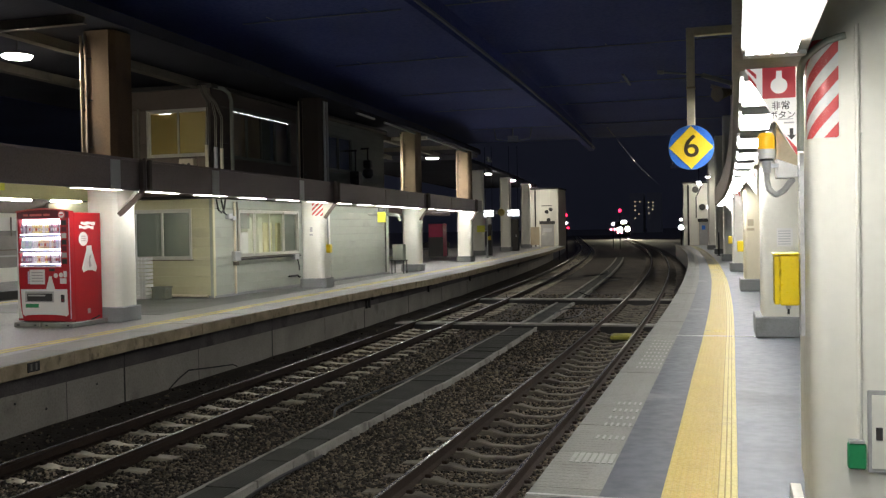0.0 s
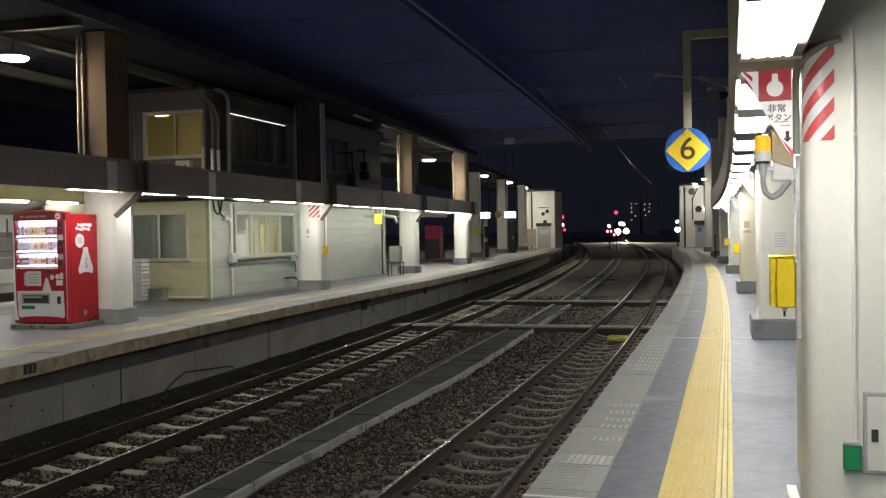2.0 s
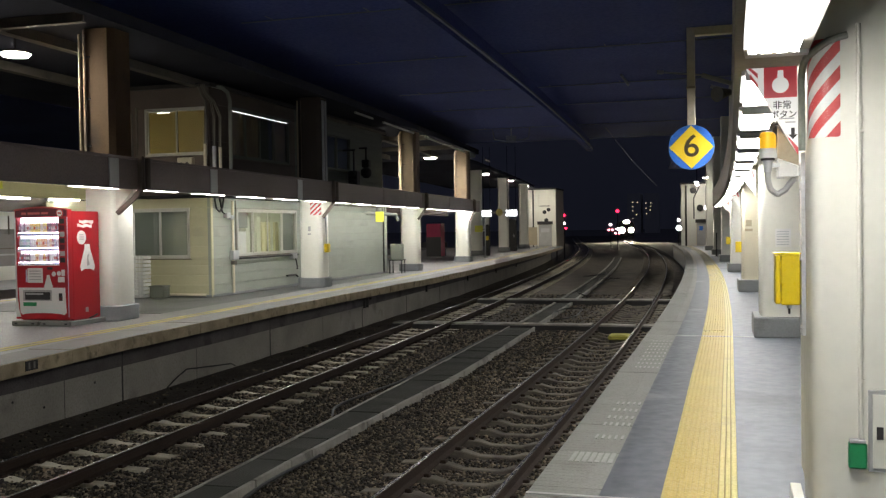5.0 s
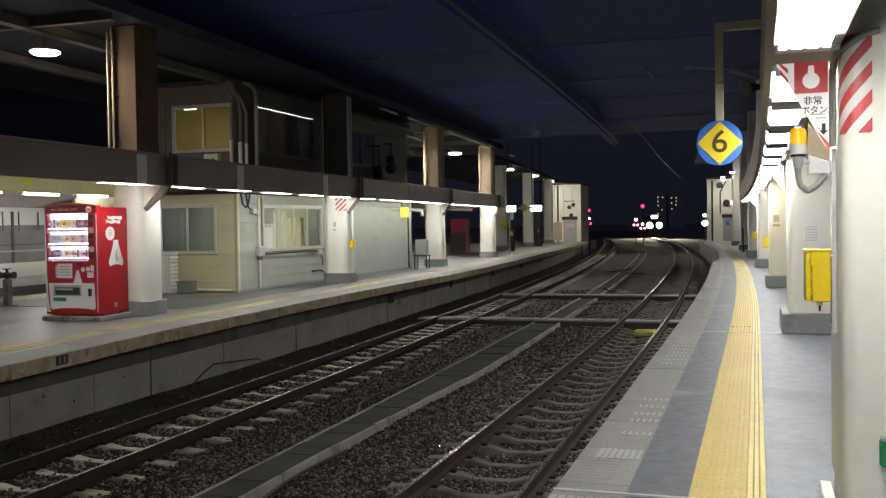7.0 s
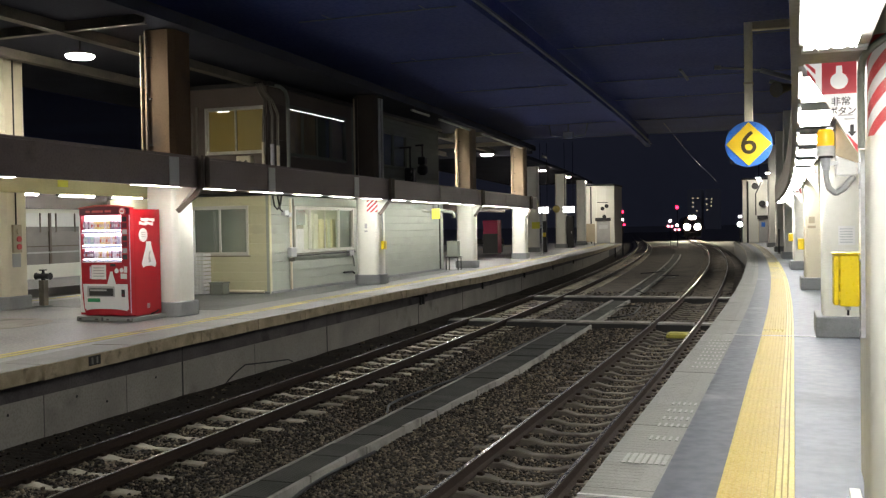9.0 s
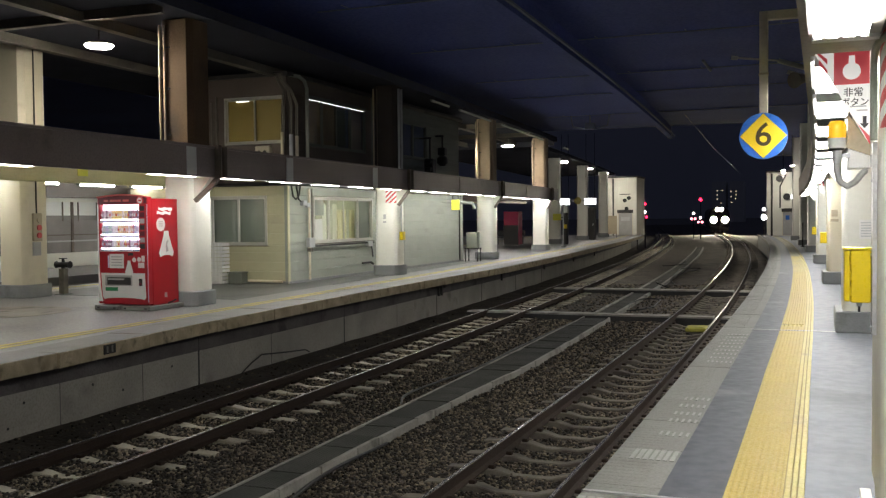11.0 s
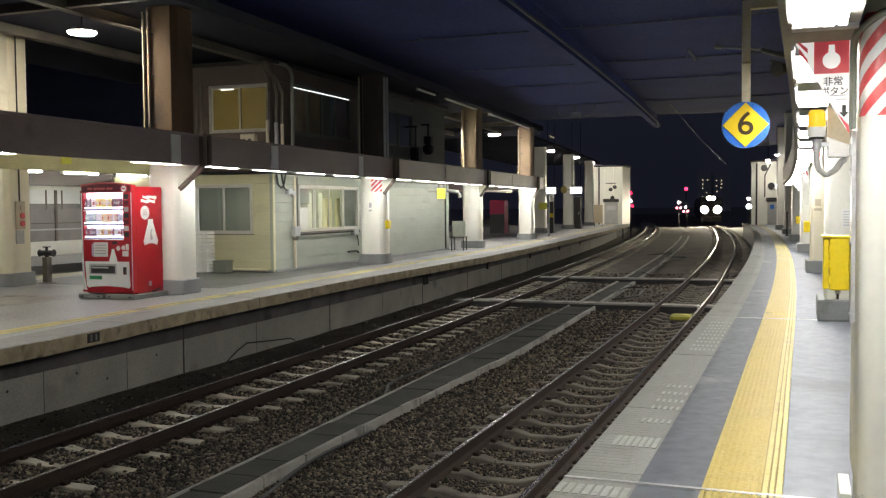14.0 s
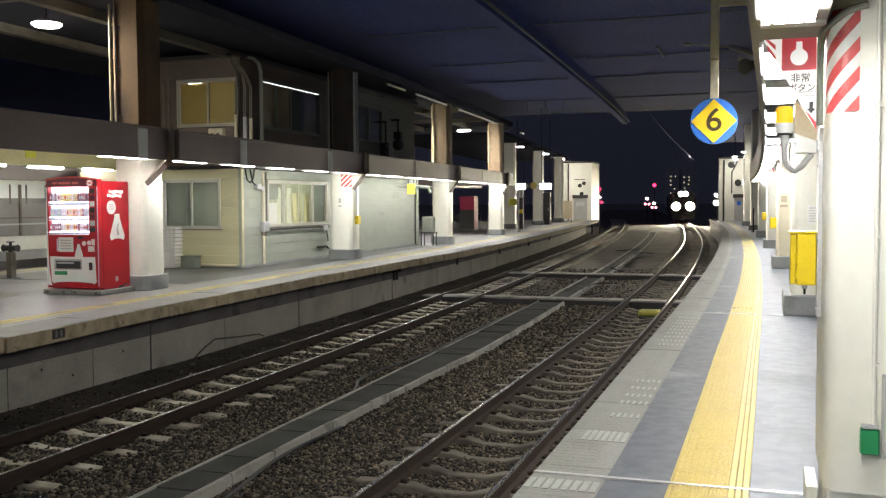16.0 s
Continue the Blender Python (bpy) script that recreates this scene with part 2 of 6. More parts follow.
M_RUST = material("rusty_rail", (0.042, 0.028, 0.020), 0.8, 0.0, spec=0.25, other=(0.030, 0.021, 0.016), coarse=3, fine=60, amount=0.7, bump=0.2)
M_RAILTOP = material("polished_rail", (0.50, 0.48, 0.455), 0.27, 1.0, coarse=1.2, fine=80, amount=0.5, bump=0.03)
M_SLEEPER = material("sleeper_concrete", (0.47, 0.425, 0.325), 0.85, other=(0.32, 0.285, 0.215), coarse=3, fine=50, amount=0.8, bump=0.3, spread=0.35, dirt=(0.10, 0.085, 0.07), dirt_scale=3, dirt_at=0.55)
M_BROWNSLEEPER = material("brown_sleeper", (0.20, 0.178, 0.14), 0.85, other=(0.14, 0.115, 0.095), coarse=3, fine=50, amount=0.8, bump=0.3, spread=0.35, dirt=(0.06, 0.05, 0.045), dirt_scale=3, dirt_at=0.52)
M_BALLAST = material("ballast_bed", (0.098, 0.081, 0.062), 0.95, other=(0.030, 0.025, 0.019), coarse=1.1, fine=12, amount=0.9, bump=1.0, relief=0.05)
M_TROUGH = material("trough_concrete", (0.36, 0.345, 0.305), 0.85, other=(0.26, 0.245, 0.215), coarse=1.5, fine=40, amount=0.8, bump=0.3, dirt=(0.11, 0.10, 0.09), dirt_scale=2, dirt_at=0.52)
M_LID = material("trough_lid", (0.082, 0.083, 0.074), 0.9, other=(0.045, 0.046, 0.041), coarse=1.2, fine=55, amount=1.0, bump=0.9, relief=0.01, spec=0.2)
M_GROUND = material("dark_ground", (0.20, 0.19, 0.175), 0.95, coarse=0.1, fine=3, amount=0.8, bump=0.3)
M_SIDING1 = material("cream_siding", (0.60, 0.575, 0.37), 0.6, other=(0.51, 0.485, 0.31), coarse=0.8, fine=50, amount=0.6, bump=0.08, spread=0.12, dirt=(0.36, 0.33, 0.24), dirt_scale=0.9, dirt_at=0.6)
M_SIDING2 = material("grey_siding", (0.375, 0.40, 0.34), 0.6, other=(0.30, 0.32, 0.27), coarse=0.8, fine=50, amount=0.6, bump=0.08, spread=0.12, dirt=(0.25, 0.26, 0.23), dirt_scale=0.9, dirt_at=0.6)
M_UPPER = material("brown_upper_cladding", (0.14, 0.11, 0.09), 0.7, other=(0.10, 0.08, 0.065), coarse=0.8, fine=40, amount=0.7, dirt=(0.09, 0.075, 0.06), dirt_scale=0.8, dirt_at=0.56)
M_ALU = material("aluminium_frame", (0.56, 0.55, 0.49), 0.4, 0.3, coarse=3, fine=60, amount=0.4)
M_GLASS = glass("window_glass", (0.86, 0.87, 0.84))
M_BLIND = material("grey_blind", (0.25, 0.28, 0.225), 0.8, other=(0.17, 0.185, 0.165), coarse=0.7, fine=40, amount=0.8)
M_SCREEN = material("smoky_screen", (0.24, 0.225, 0.21), 0.35, other=(0.09, 0.085, 0.08), coarse=0.6, fine=30, amount=0.8)
M_DULLGLASS = material("dusty_window", (0.10, 0.12, 0.115), 0.15, coarse=0.8, fine=40, amount=0.6)
M_ROOM = material("office_wall", (0.66, 0.68, 0.52), 0.8, coarse=1, fine=30, amount=0.4)
M_AMBERBLIND = glowing("backlit_amber_blind", (0.66, 0.47, 0.08), 0.013, (0.20, 0.145, 0.04))
# M_SIDING2 darkened: the upper wall's dimness is put into the colour
M_SIDING3 = material("shaded_grey_siding", (0.17, 0.18, 0.155), 0.7, other=(0.12, 0.13, 0.11), coarse=0.8, fine=50, amount=0.6, bump=0.08, dirt=(0.08, 0.085, 0.075), dirt_scale=0.9, dirt_at=0.6)
M_PALESTEEL = material("pale_blue_steel", (0.19, 0.21, 0.28), 0.7, other=(0.15, 0.17, 0.24), coarse=0.4, fine=20, amount=0.8)
M_RED = material("red_enamel", (0.40, 0.008, 0.016), 0.3, coarse=0.5, fine=4, amount=0.05, bump=0.0, vary=0.015)
M_PLAINWHITE = material("white_enamel", (0.78, 0.78, 0.76), 0.35, coarse=2, fine=60, amount=0.25, bump=0.03)
M_SIGNRED = material("sign_red", (0.60, 0.085, 0.085), 0.4, coarse=4, fine=60, amount=0.35)
M_SIGNBLUE = material("sign_blue", (0.03, 0.16, 0.62), 0.35, coarse=4, fine=60, amount=0.3)
M_SIGNYELLOW = material("sign_yellow", (0.86, 0.60, 0.02), 0.35, coarse=4, fine=60, amount=0.25)
M_BOXYELLOW = material("yellow_box_paint", (0.80, 0.60, 0.015), 0.35, coarse=3, fine=60, amount=0.25)
M_AMBER = glowing("amber_lens", (0.95, 0.50, 0.02), 0.22)
M_DARKRED = material("dark_red_enamel", (0.13, 0.008, 0.02), 0.4, amount=0.1, bump=0.0)
M_CRIMSON = material("crimson_enamel", (0.30, 0.012, 0.06), 0.4, amount=0.1, bump=0.0)
M_DIGIT = material("dark_brown_digit", (0.05, 0.032, 0.008), 0.5, amount=0.1, bump=0.0)
M_DRINKSTRIP = material("pale_violet_strip", (0.62, 0.56, 0.72), 0.4, coarse=4, fine=60, amount=0.3)
M_DULLGREEN = material("dull_green_plastic", (0.20, 0.215, 0.175), 0.6, coarse=2, fine=40, amount=0.5)
M_WIRE = material("dark_copper_wire", (0.10, 0.075, 0.06), 0.3, 0.9, coarse=2, fine=40, amount=0.4, bump=0.0)
M_GREEN = material("green_plastic", (0.02, 0.27, 0.10), 0.4, coarse=4, fine=60, amount=0.3)
M_GREY = material("grey_enamel", (0.42, 0.42, 0.41), 0.5, coarse=3, fine=50, amount=0.4)
M_TAN = material("tan_metal", (0.45, 0.38, 0.26), 0.5, coarse=3, fine=50, amount=0.4)
M_TUBE = glowing("fluorescent_tube", (1.0, 0.985, 0.945), TUBE)
M_ROOMTUBE = glowing("office_tube", (0.95, 1.0, 0.92), 10.0)
M_HIGHBAY = glowing("high_lamp_lens", (1.0, 0.93, 0.80), HIGHBAY)
M_HEAD = glowing("headlight_lens", (1.0, 0.90, 0.66), HEADLIGHT)
M_REDLIGHT = glowing("red_signal_lens", (1.0, 0.02, 0.07), 3.0)
M_PALELIGHT = glowing("pale_signal_lens", (1.0, 0.80, 0.84), 5.0)
M_ROSELIGHT = glowing("rose_signal_lens", (1.0, 0.22, 0.30), 4.0)
M_LAMPWHITE = glowing("white_lamp_lens", (1.0, 0.97, 0.92), 25.0)
M_DISPLAY = glowing("lit_display_back", (0.95, 0.84, 1.0), 2.2)
M_SHELFLIGHT = glowing("shelf_light", (0.95, 0.84, 1.0), 9.0)
M_SOOT = material("sooty_roof", (0.075, 0.078, 0.095), 0.95, spec=0.0, coarse=0.6, fine=20, amount=0.6)
# M_FASCIA darkened: the inner fascia's lack of light is in the colour
M_FASCIADIM = material("shaded_brown_fascia", (0.06, 0.048, 0.042), 0.6, coarse=2, fine=40, amount=0.5)
M_SIGNLIT = glowing("lit_sign_face", (0.95, 0.97, 1.0), 2.5)
M_HAZE = material("painted_haze", (0.70, 0.71, 0.72), 1.0, spec=0.0, coarse=0.004, fine=0.02, amount=0.2, bump=0.0)
M_WINLIT = glowing("lit_far_window", (1.0, 0.85, 0.62), 0.35)

# ---- ground, tracks ----
solid("ground", Geo().box(-900, 900, -60, 1500, -1.6, -1.30), M_GROUND, "dark flat ground under the tracks and beyond", "ground", "structure")

ALONG = steps(-5, 130, 1.5) + steps(130, 300, 5)[1:]


def rail_profile(c):
    half = [(0.0635, -0.153), (0.0635, -0.142), (0.012, -0.118), (0.009, -0.045), (0.0325, -0.032), (0.0325, -0.006), (0.024, 0.0)]
    pts = half + [(-x, z) for x, z in reversed(half)]
    return [(c + x, RZ + z) for x, z in pts]


def sleeper_mesh(name, mat, half=1.0, dip=0.05):
    g = Geo()
    xs = (-half, -half + 0.02, -0.75, -0.38, -0.2, 0.2, 0.38, 0.75, half - 0.02, half)
    tops = (-0.02, 0.0, 0.012, 0.004, -dip, -dip, 0.004, 0.012, 0.0, -0.02)
    v = []
    for x, t in zip(xs, tops):
        w = 0.092 - (0.02 if abs(x) < 0.25 else 0)
        v += [(x, -w - 0.02, -0.17), (x, -w, t - 0.012), (x, -w + 0.015, t), (x, w - 0.015, t), (x, w, t - 0.012), (x, w + 0.02, -0.17)]
    f = [tuple(range(5, -1, -1)), tuple(range(len(v) - 6, len(v)))]
    for i in range(len(xs) - 1):
        for k in range(6):
            a, b = i * 6 + k, i * 6 + (k + 1) % 6
            f.append((a, b, b + 6, a + 6))
    return g.add(v, f).mesh(name, mat)


def track(label, line, left, right, top_width, sleeper_mat, first):
    t = thing("railway_track", label, "track", kind="structure")
    for c in (left, right):
        r = part("rail", Geo().sweep(rail_profile(c), ALONG, line), M_RUST, t, "rusty steel rail")
        w = top_width
        part("running_surface", Geo().sweep([(c - w, RZ - 0.001), (c + w, RZ - 0.001), (c + w * 0.9, RZ + 0.002), (c - w * 0.9, RZ + 0.002)], ALONG, line), M_RAILTOP, r, "polished top of the rail")
    mid = (left + right) / 2
    me = sleeper_mesh("sleeper", sleeper_mat, dip=0.045 if sleeper_mat is M_BROWNSLEEPER else 0.025)
    clip = Geo()
    for s in (-1, 1):
        for o in (-0.1, 0.1):
            clip.box(s * 0.566 + o - 0.035, s * 0.566 + o + 0.035, -0.045, 0.045, -0.01, 0.045)
    clip_me = clip.mesh("rail_clip", M_RUST, 0.01)
    y, n = first, 0
    while y < 150:
        z = RZ - 0.153
        s = part("sleeper", me, None, t, at=(line(mid, y), y, z + random.uniform(-0.008, 0.004)))
        s.rotation_euler = (0, 0, radians(heading(line, mid, y) + random.uniform(-0.5, 0.5)))
        if y < 40:
            part("rail_clip", clip_me, None, s)
        y += SLEEPER
        n += 1
    return t


track("straight then gently curving narrow track with brown sleepers", fx, -3.407, -2.268, 0.021, M_BROWNSLEEPER, 4.35 - 14 * SLEEPER)
track("rusty narrow track with pale concrete sleepers", lx, -7.92, -6.80, 0.021, M_SLEEPER, 4.5 - 14 * SLEEPER)


# ---- ballast: an uneven bed and its stones ----
def ballast_height(x, y):
    z = RZ - 0.205 + 0.03 * noise.noise((x * 0.8, y * 0.5, 3.0)) + 0.012 * noise.noise((x * 3, y * 3, 9.0))
    for mid in (fx(-2.84, y), lx(-7.36, y)):
        if abs(x - mid) < 0.62:
            z += -0.03 if mid > -5.5 - bend(y) else 0.012
        elif abs(x - mid) < 1.15:
            z += 0.026
    if x < lx(-8.30, y):
        z -= 0.12
    side = x - (-4.76 - 0.012 * y - bend(y))
    if 0 < side < 0.7 and y < 25:
        z += 0.03 * (1 - side / 0.7)
    return z


def ballast_bed():
    g = Geo()
    ys = steps(-6, 60, 0.5) + steps(60, 300, 6)[1:]
    cols = steps(-10.4, -1.3, 0.35)
    n = len(cols)
    v = []
    for y in ys:
        for i, x in enumerate(cols):
            k = i / (n - 1)
            px = lx(-9.9, y) * (1 - k) + fx(-1.32, y) * k
            v.append((px, y, ballast_height(px, y)))
    f = [(j * n + i, j * n + i + 1, (j + 1) * n + i + 1, (j + 1) * n + i) for j in range(len(ys) - 1) for i in range(n - 1)]
    solid("ballast_bed", g.add(v, f), M_BALLAST, "dark grey-brown ballast bed between the platforms", "ballast", "structure")


def ballast_stones():
    """Loose broken stones, thick beside the near platform and thinner further off."""
    rng = np.random.default_rng(5)
    base = np.array([(-1, -1, -1), (1, -1, -1), (1, 1, -1), (-1, 1, -1), (-0.7, -0.7, 1), (0.8, -0.6, 1), (0.6, 0.8, 0.9), (-0.8, 0.6, 1)], float)
    faces = np.array([(0, 3, 2, 1), (4, 5, 6, 7), (0, 1, 5, 4), (1, 2, 6, 5), (2, 3, 7, 6), (3, 0, 4, 7)])
    spots = []
    for y0, y1, per in ((5.0, 11.0, 1500), (11.0, 17.0, 950), (17.0, 26.0, 300), (26.0, 40.0, 60)):
        count = int((y1 - y0) * 8.6 * per)
        ys = rng.uniform(y0, y1, count)
        ks = rng.uniform(0, 1, count)
        for y, k in zip(ys, ks):
            x = lx(-9.8, y) * (1 - k) + fx(-1.4, y) * k
            if x < lx(-8.45, y) and k * 97.3 % 1 > 0.03:
                continue
            near_r = abs((y - 4.35 + SLEEPER / 2) % SLEEPER - SLEEPER / 2) < 0.12 and abs(x - fx(-2.84, y)) < 1.0
            near_l = abs((y - 4.5 + SLEEPER / 2) % SLEEPER - SLEEPER / 2) < 0.12 and abs(x - lx(-7.36, y)) < 1.0
            if (near_r or near_l) and k * 91.7 % 1 > 0.06:
                continue
            spots.append((x, y))
    spots = np.array(spots)
    n = len(spots)
    z = np.array([ballast_height(x, y) for x, y in spots])
    size = rng.uniform(0.008, 0.018, (n, 1, 1)) * rng.uniform(0.6, 1.4, (n, 1, 3)) * np.where(spots[:, 1] > 17, 1.35, 1.0)[:, None, None] * np.array([1.15, 1.15, 0.75])
    jit = base[None] + rng.uniform(-0.42, 0.42, (n, 8, 3))
    p = jit * size
    a, b = rng.uniform(0, 6.28, n), rng.uniform(-0.6, 0.6, n)
    ca, sa, cb, sb = np.cos(a)[:, None], np.sin(a)[:, None], np.cos(b)[:, None], np.sin(b)[:, None]
    x1, y1, z1 = p[..., 0], p[..., 1] * cb - p[..., 2] * sb, p[..., 1] * sb + p[..., 2] * cb
    q = np.stack([x1 * ca - y1 * sa, x1 * sa + y1 * ca, z1], -1)
    q += np.stack([spots[:, 0], spots[:, 1], z + rng.uniform(-0.004, 0.024, n)], -1)[:, None, :]
    fs = (faces[None] + (np.arange(n) * 8)[:, None, None]).reshape(-1)
    me = bpy.data.meshes.new("ballast_stones")
    me.vertices.add(n * 8)
    me.vertices.foreach_set("co", q.reshape(-1))
    me.loops.add(n * 24)
    me.loops.foreach_set("vertex_index", fs.astype(np.int32))
    me.polygons.add(n * 6)
    me.polygons.foreach_set("loop_start", np.arange(0, n * 24, 4, dtype=np.int32))
    me.polygons.foreach_set("loop_total", np.full(n * 6, 4, dtype=np.int32))
    me.update()
    me.validate()
    me.materials.append(M_STONES)
    tagged(new("ballast_stones", me), "loose broken grey and brown ballast stones", "ballast", "", "stuff")


def stone_material():
    m = bpy.data.materials.new("broken_stone")
    m.use_nodes = True
    n, l = m.node_tree.nodes, m.node_tree.links
    g = n.new("ShaderNodeNewGeometry")
    r = n.new("ShaderNodeValToRGB")
    e = r.color_ramp.elements
    e[0].color, e[1].color = (0.011, 0.0085, 0.006, 1), (0.25, 0.203, 0.14, 1)
    mid = e.new(0.55)
    mid.color = (0.042, 0.0325, 0.0225, 1)
    l.new(g.outputs["Random Per Island"], r.inputs[0])
    l.new(r.outputs[0], n["Principled BSDF"].inputs["Base Color"])
    n["Principled BSDF"].inputs["Roughness"].default_value = 0.85
    return m


M_STONES = stone_material()
ballast_bed()
ballast_stones()


# ---- cable trough between the tracks, and the ducts across ----
def mid_line(x, y):
    return x - 0.012 * y - bend(y)


def trough_edge(x, y):
    """The trough's outer edge, its widening fitted to the camera's view; x is counted from the edge."""
    return mid_line(x + float(np.interp(y, (8, 11, 14, 17, 26), (-4.84, -4.84, -4.73, -4.58, -4.62))), y)


def cable_trough():
    t = thing("cable_trough", "long concrete cable trough with dark lids between the tracks", "cable trough", kind="structure")
    z = RZ - 0.06
    y = 3.0
    while y < 25.5:
        n = random.choice((0.6, 0.9, 1.2))
        k, d = random.uniform(-0.006, 0.006), random.uniform(-0.012, 0.004)
        part("side_wall", Geo().sweep([(-0.065 + k, -1.3), (k, -1.3), (k - 0.006, z + d), (k - 0.060, z + d)], steps(y + 0.008, min(y + n, 25.6) - 0.008, 0.6), trough_edge), M_TROUGH, t, "pale chipped concrete side", bevel=0.008)
        y += n
    part("side_wall", Geo().sweep([(-5.36, -1.3), (-5.33, -1.3), (-5.33, z), (-5.36, z)], steps(3, 25.6, 0.8), mid_line), M_TROUGH, t, "pale chipped concrete side")
    lids = {}
    y = 3.3
    while y < 25.4:
        x0, x1 = mid_line(-5.325, y), trough_edge(-0.075, y)
        w = round((x1 - x0) / 0.03) * 0.03 - 0.012
        if w not in lids:
            lid = Geo().box(-w / 2, w / 2, -0.295, 0.295, -0.04, 0.0)
            n = int(w / 0.042)
            for i in range(n):
                c = -w / 2 + (i + 0.5) * w / n
                lid.box(c - 0.007, c + 0.007, -0.29, 0.29, -0.002, 0.005)
            lids[w] = lid.mesh("lid", M_LID)
        o = part("lid", lids[w], None, t, at=((x0 + x1) / 2, y, z - 0.012 + random.uniform(-0.008, 0.006)))
        o.rotation_euler = (radians(random.uniform(-0.7, 0.7)), radians(random.uniform(-0.7, 0.7)), radians(heading(mid_line, -5, y)))
        y += 0.602
    for ends, walls in (((26.4, 34.6), ((-4.78, -4.68), (-5.37, -5.29))), ((35.6, 85), ((-4.81, -4.70), (-5.38, -5.28)))):
        for p, q in walls:
            part("side_wall", Geo().sweep([(p, -1.3), (q, -1.3), (q, z - 0.04), (p, z - 0.04)], steps(*ends, 1.6), mid_line), M_TROUGH, t)
        part("lid_strip", Geo().sweep([(-5.285, -1.3), (-4.815, -1.3), (-4.815, z - 0.075), (-5.285, z - 0.075)], steps(*ends, 1.6), mid_line), M_LID, t, "dark dusty lids of the far trough")


def cross_duct(y, x0, x1):
    t = thing("cross_duct", "low concrete duct laid across both tracks", "cable duct", (0, y, 0), "ducts across the tracks", "structure")
    part("body", Geo().box(x0, x1, -0.30, 0.30, -1.3, RZ - 0.2), M_DARK, t)
    cuts = sorted([fx(-3.407, y), fx(-2.268, y), lx(-7.92, y), lx(-6.80, y)])
    ends = [x0] + [c + s for c in cuts for s in (-0.10, 0.10)] + [x1]
    for a, b in zip(ends[::2], ends[1::2]):
        part("side_board", Geo().box(a, b, -0.30, 0.30, RZ - 0.2, RZ - 0.05), M_DARK, t, "dark side")
        for p, q in zip(steps(a, b, 1.0), steps(a, b, 1.0)[1:]):
            part("cover", Geo().box(p + 0.006, q - 0.006, -0.20, 0.26, RZ - 0.048, RZ - 0.015 + random.uniform(0, 0.008)), M_TROUGH, t, bevel=0.006)


cable_trough()
cross_duct(26.0, -9.3, -2.0)
cross_duct(35.0, -9.4, -2.1)


def loose_cable(points, r, label):
    cu = bpy.data.curves.new("cable", "CURVE")
    cu.dimensions, cu.bevel_depth, cu.bevel_resolution = "3D", r, 2
    s = cu.splines.new("BEZIER")
    s.bezier_points.add(len(points) - 1)
    for b, p in zip(s.bezier_points, points):
        b.co, b.handle_left_type, b.handle_right_type = p, "AUTO", "AUTO"
    cu.materials.append(M_BLACK)
    return tagged(new("cable", cu), label, "cable")


ZB = RZ - 0.13
loose_cable([(-5.75, 13.2, ZB), (-5.95, 13.8, ZB), (-5.85, 15.0, ZB + 0.03), (-5.68, 16.0, ZB + 0.06), (-5.72, 19.0, ZB + 0.08), (-5.85, 25.5, ZB + 0.05)], 0.02, "black cable lying along the trough on the ballast")
loose_cable([(-4.55, 6.9, ZB), (-4.68, 7.9, ZB + 0.02), (-4.86, 9.2, ZB + 0.03), (-4.88, 10.8, ZB)], 0.020, "black cable lying beside the trough")
loose_cable([(-5.30, 29.0, ZB), (-5.42, 30.6, ZB + 0.05), (-5.02, 31.5, ZB + 0.08), (-4.65, 30.3, ZB + 0.05), (-4.90, 28.3, ZB + 0.02), (-5.20, 28.2, ZB)], 0.02, "black cable coiled between the ducts")
loose_cable([(-5.95, 39.6, ZB + 0.12), (-5.68, 38.2, ZB + 0.04), (-5.86, 41.6, ZB + 0.06), (-6.27, 47.2, ZB + 0.10), (-6.34, 50.6, ZB + 0.06), (-5.75, 51.5, ZB)], 0.022, "black cable trailing over the ballast")
loose_cable([(-6.15, 45.6, ZB), (-5.90, 47.2, ZB + 0.06), (-5.72, 49.8, ZB)], 0.022, "short black cable end on the ballast")
loose_cable([(-8.02, 53.6, ZB), (-7.38, 53.2, ZB + 0.06), (-7.58, 60.6, ZB)], 0.022, "black cable lying across the ballast")

g = thing("track_marker", "yellow painted block between the rails", "track marker", (rx(-2.84, 24.0) + 0.31, 24.0, RZ - 0.16))
part("block", Geo().box(-0.24, 0.24, -0.30, 0.30, 0.0, 0.10), M_MARKER, g, bevel=0.02)
part("plate", Geo().box(-0.17, 0.17, -0.20, 0.20, 0.10, 0.112), M_MARKER, g)


# ---- right platform ----
PY = steps(-6, 90, 2.0)


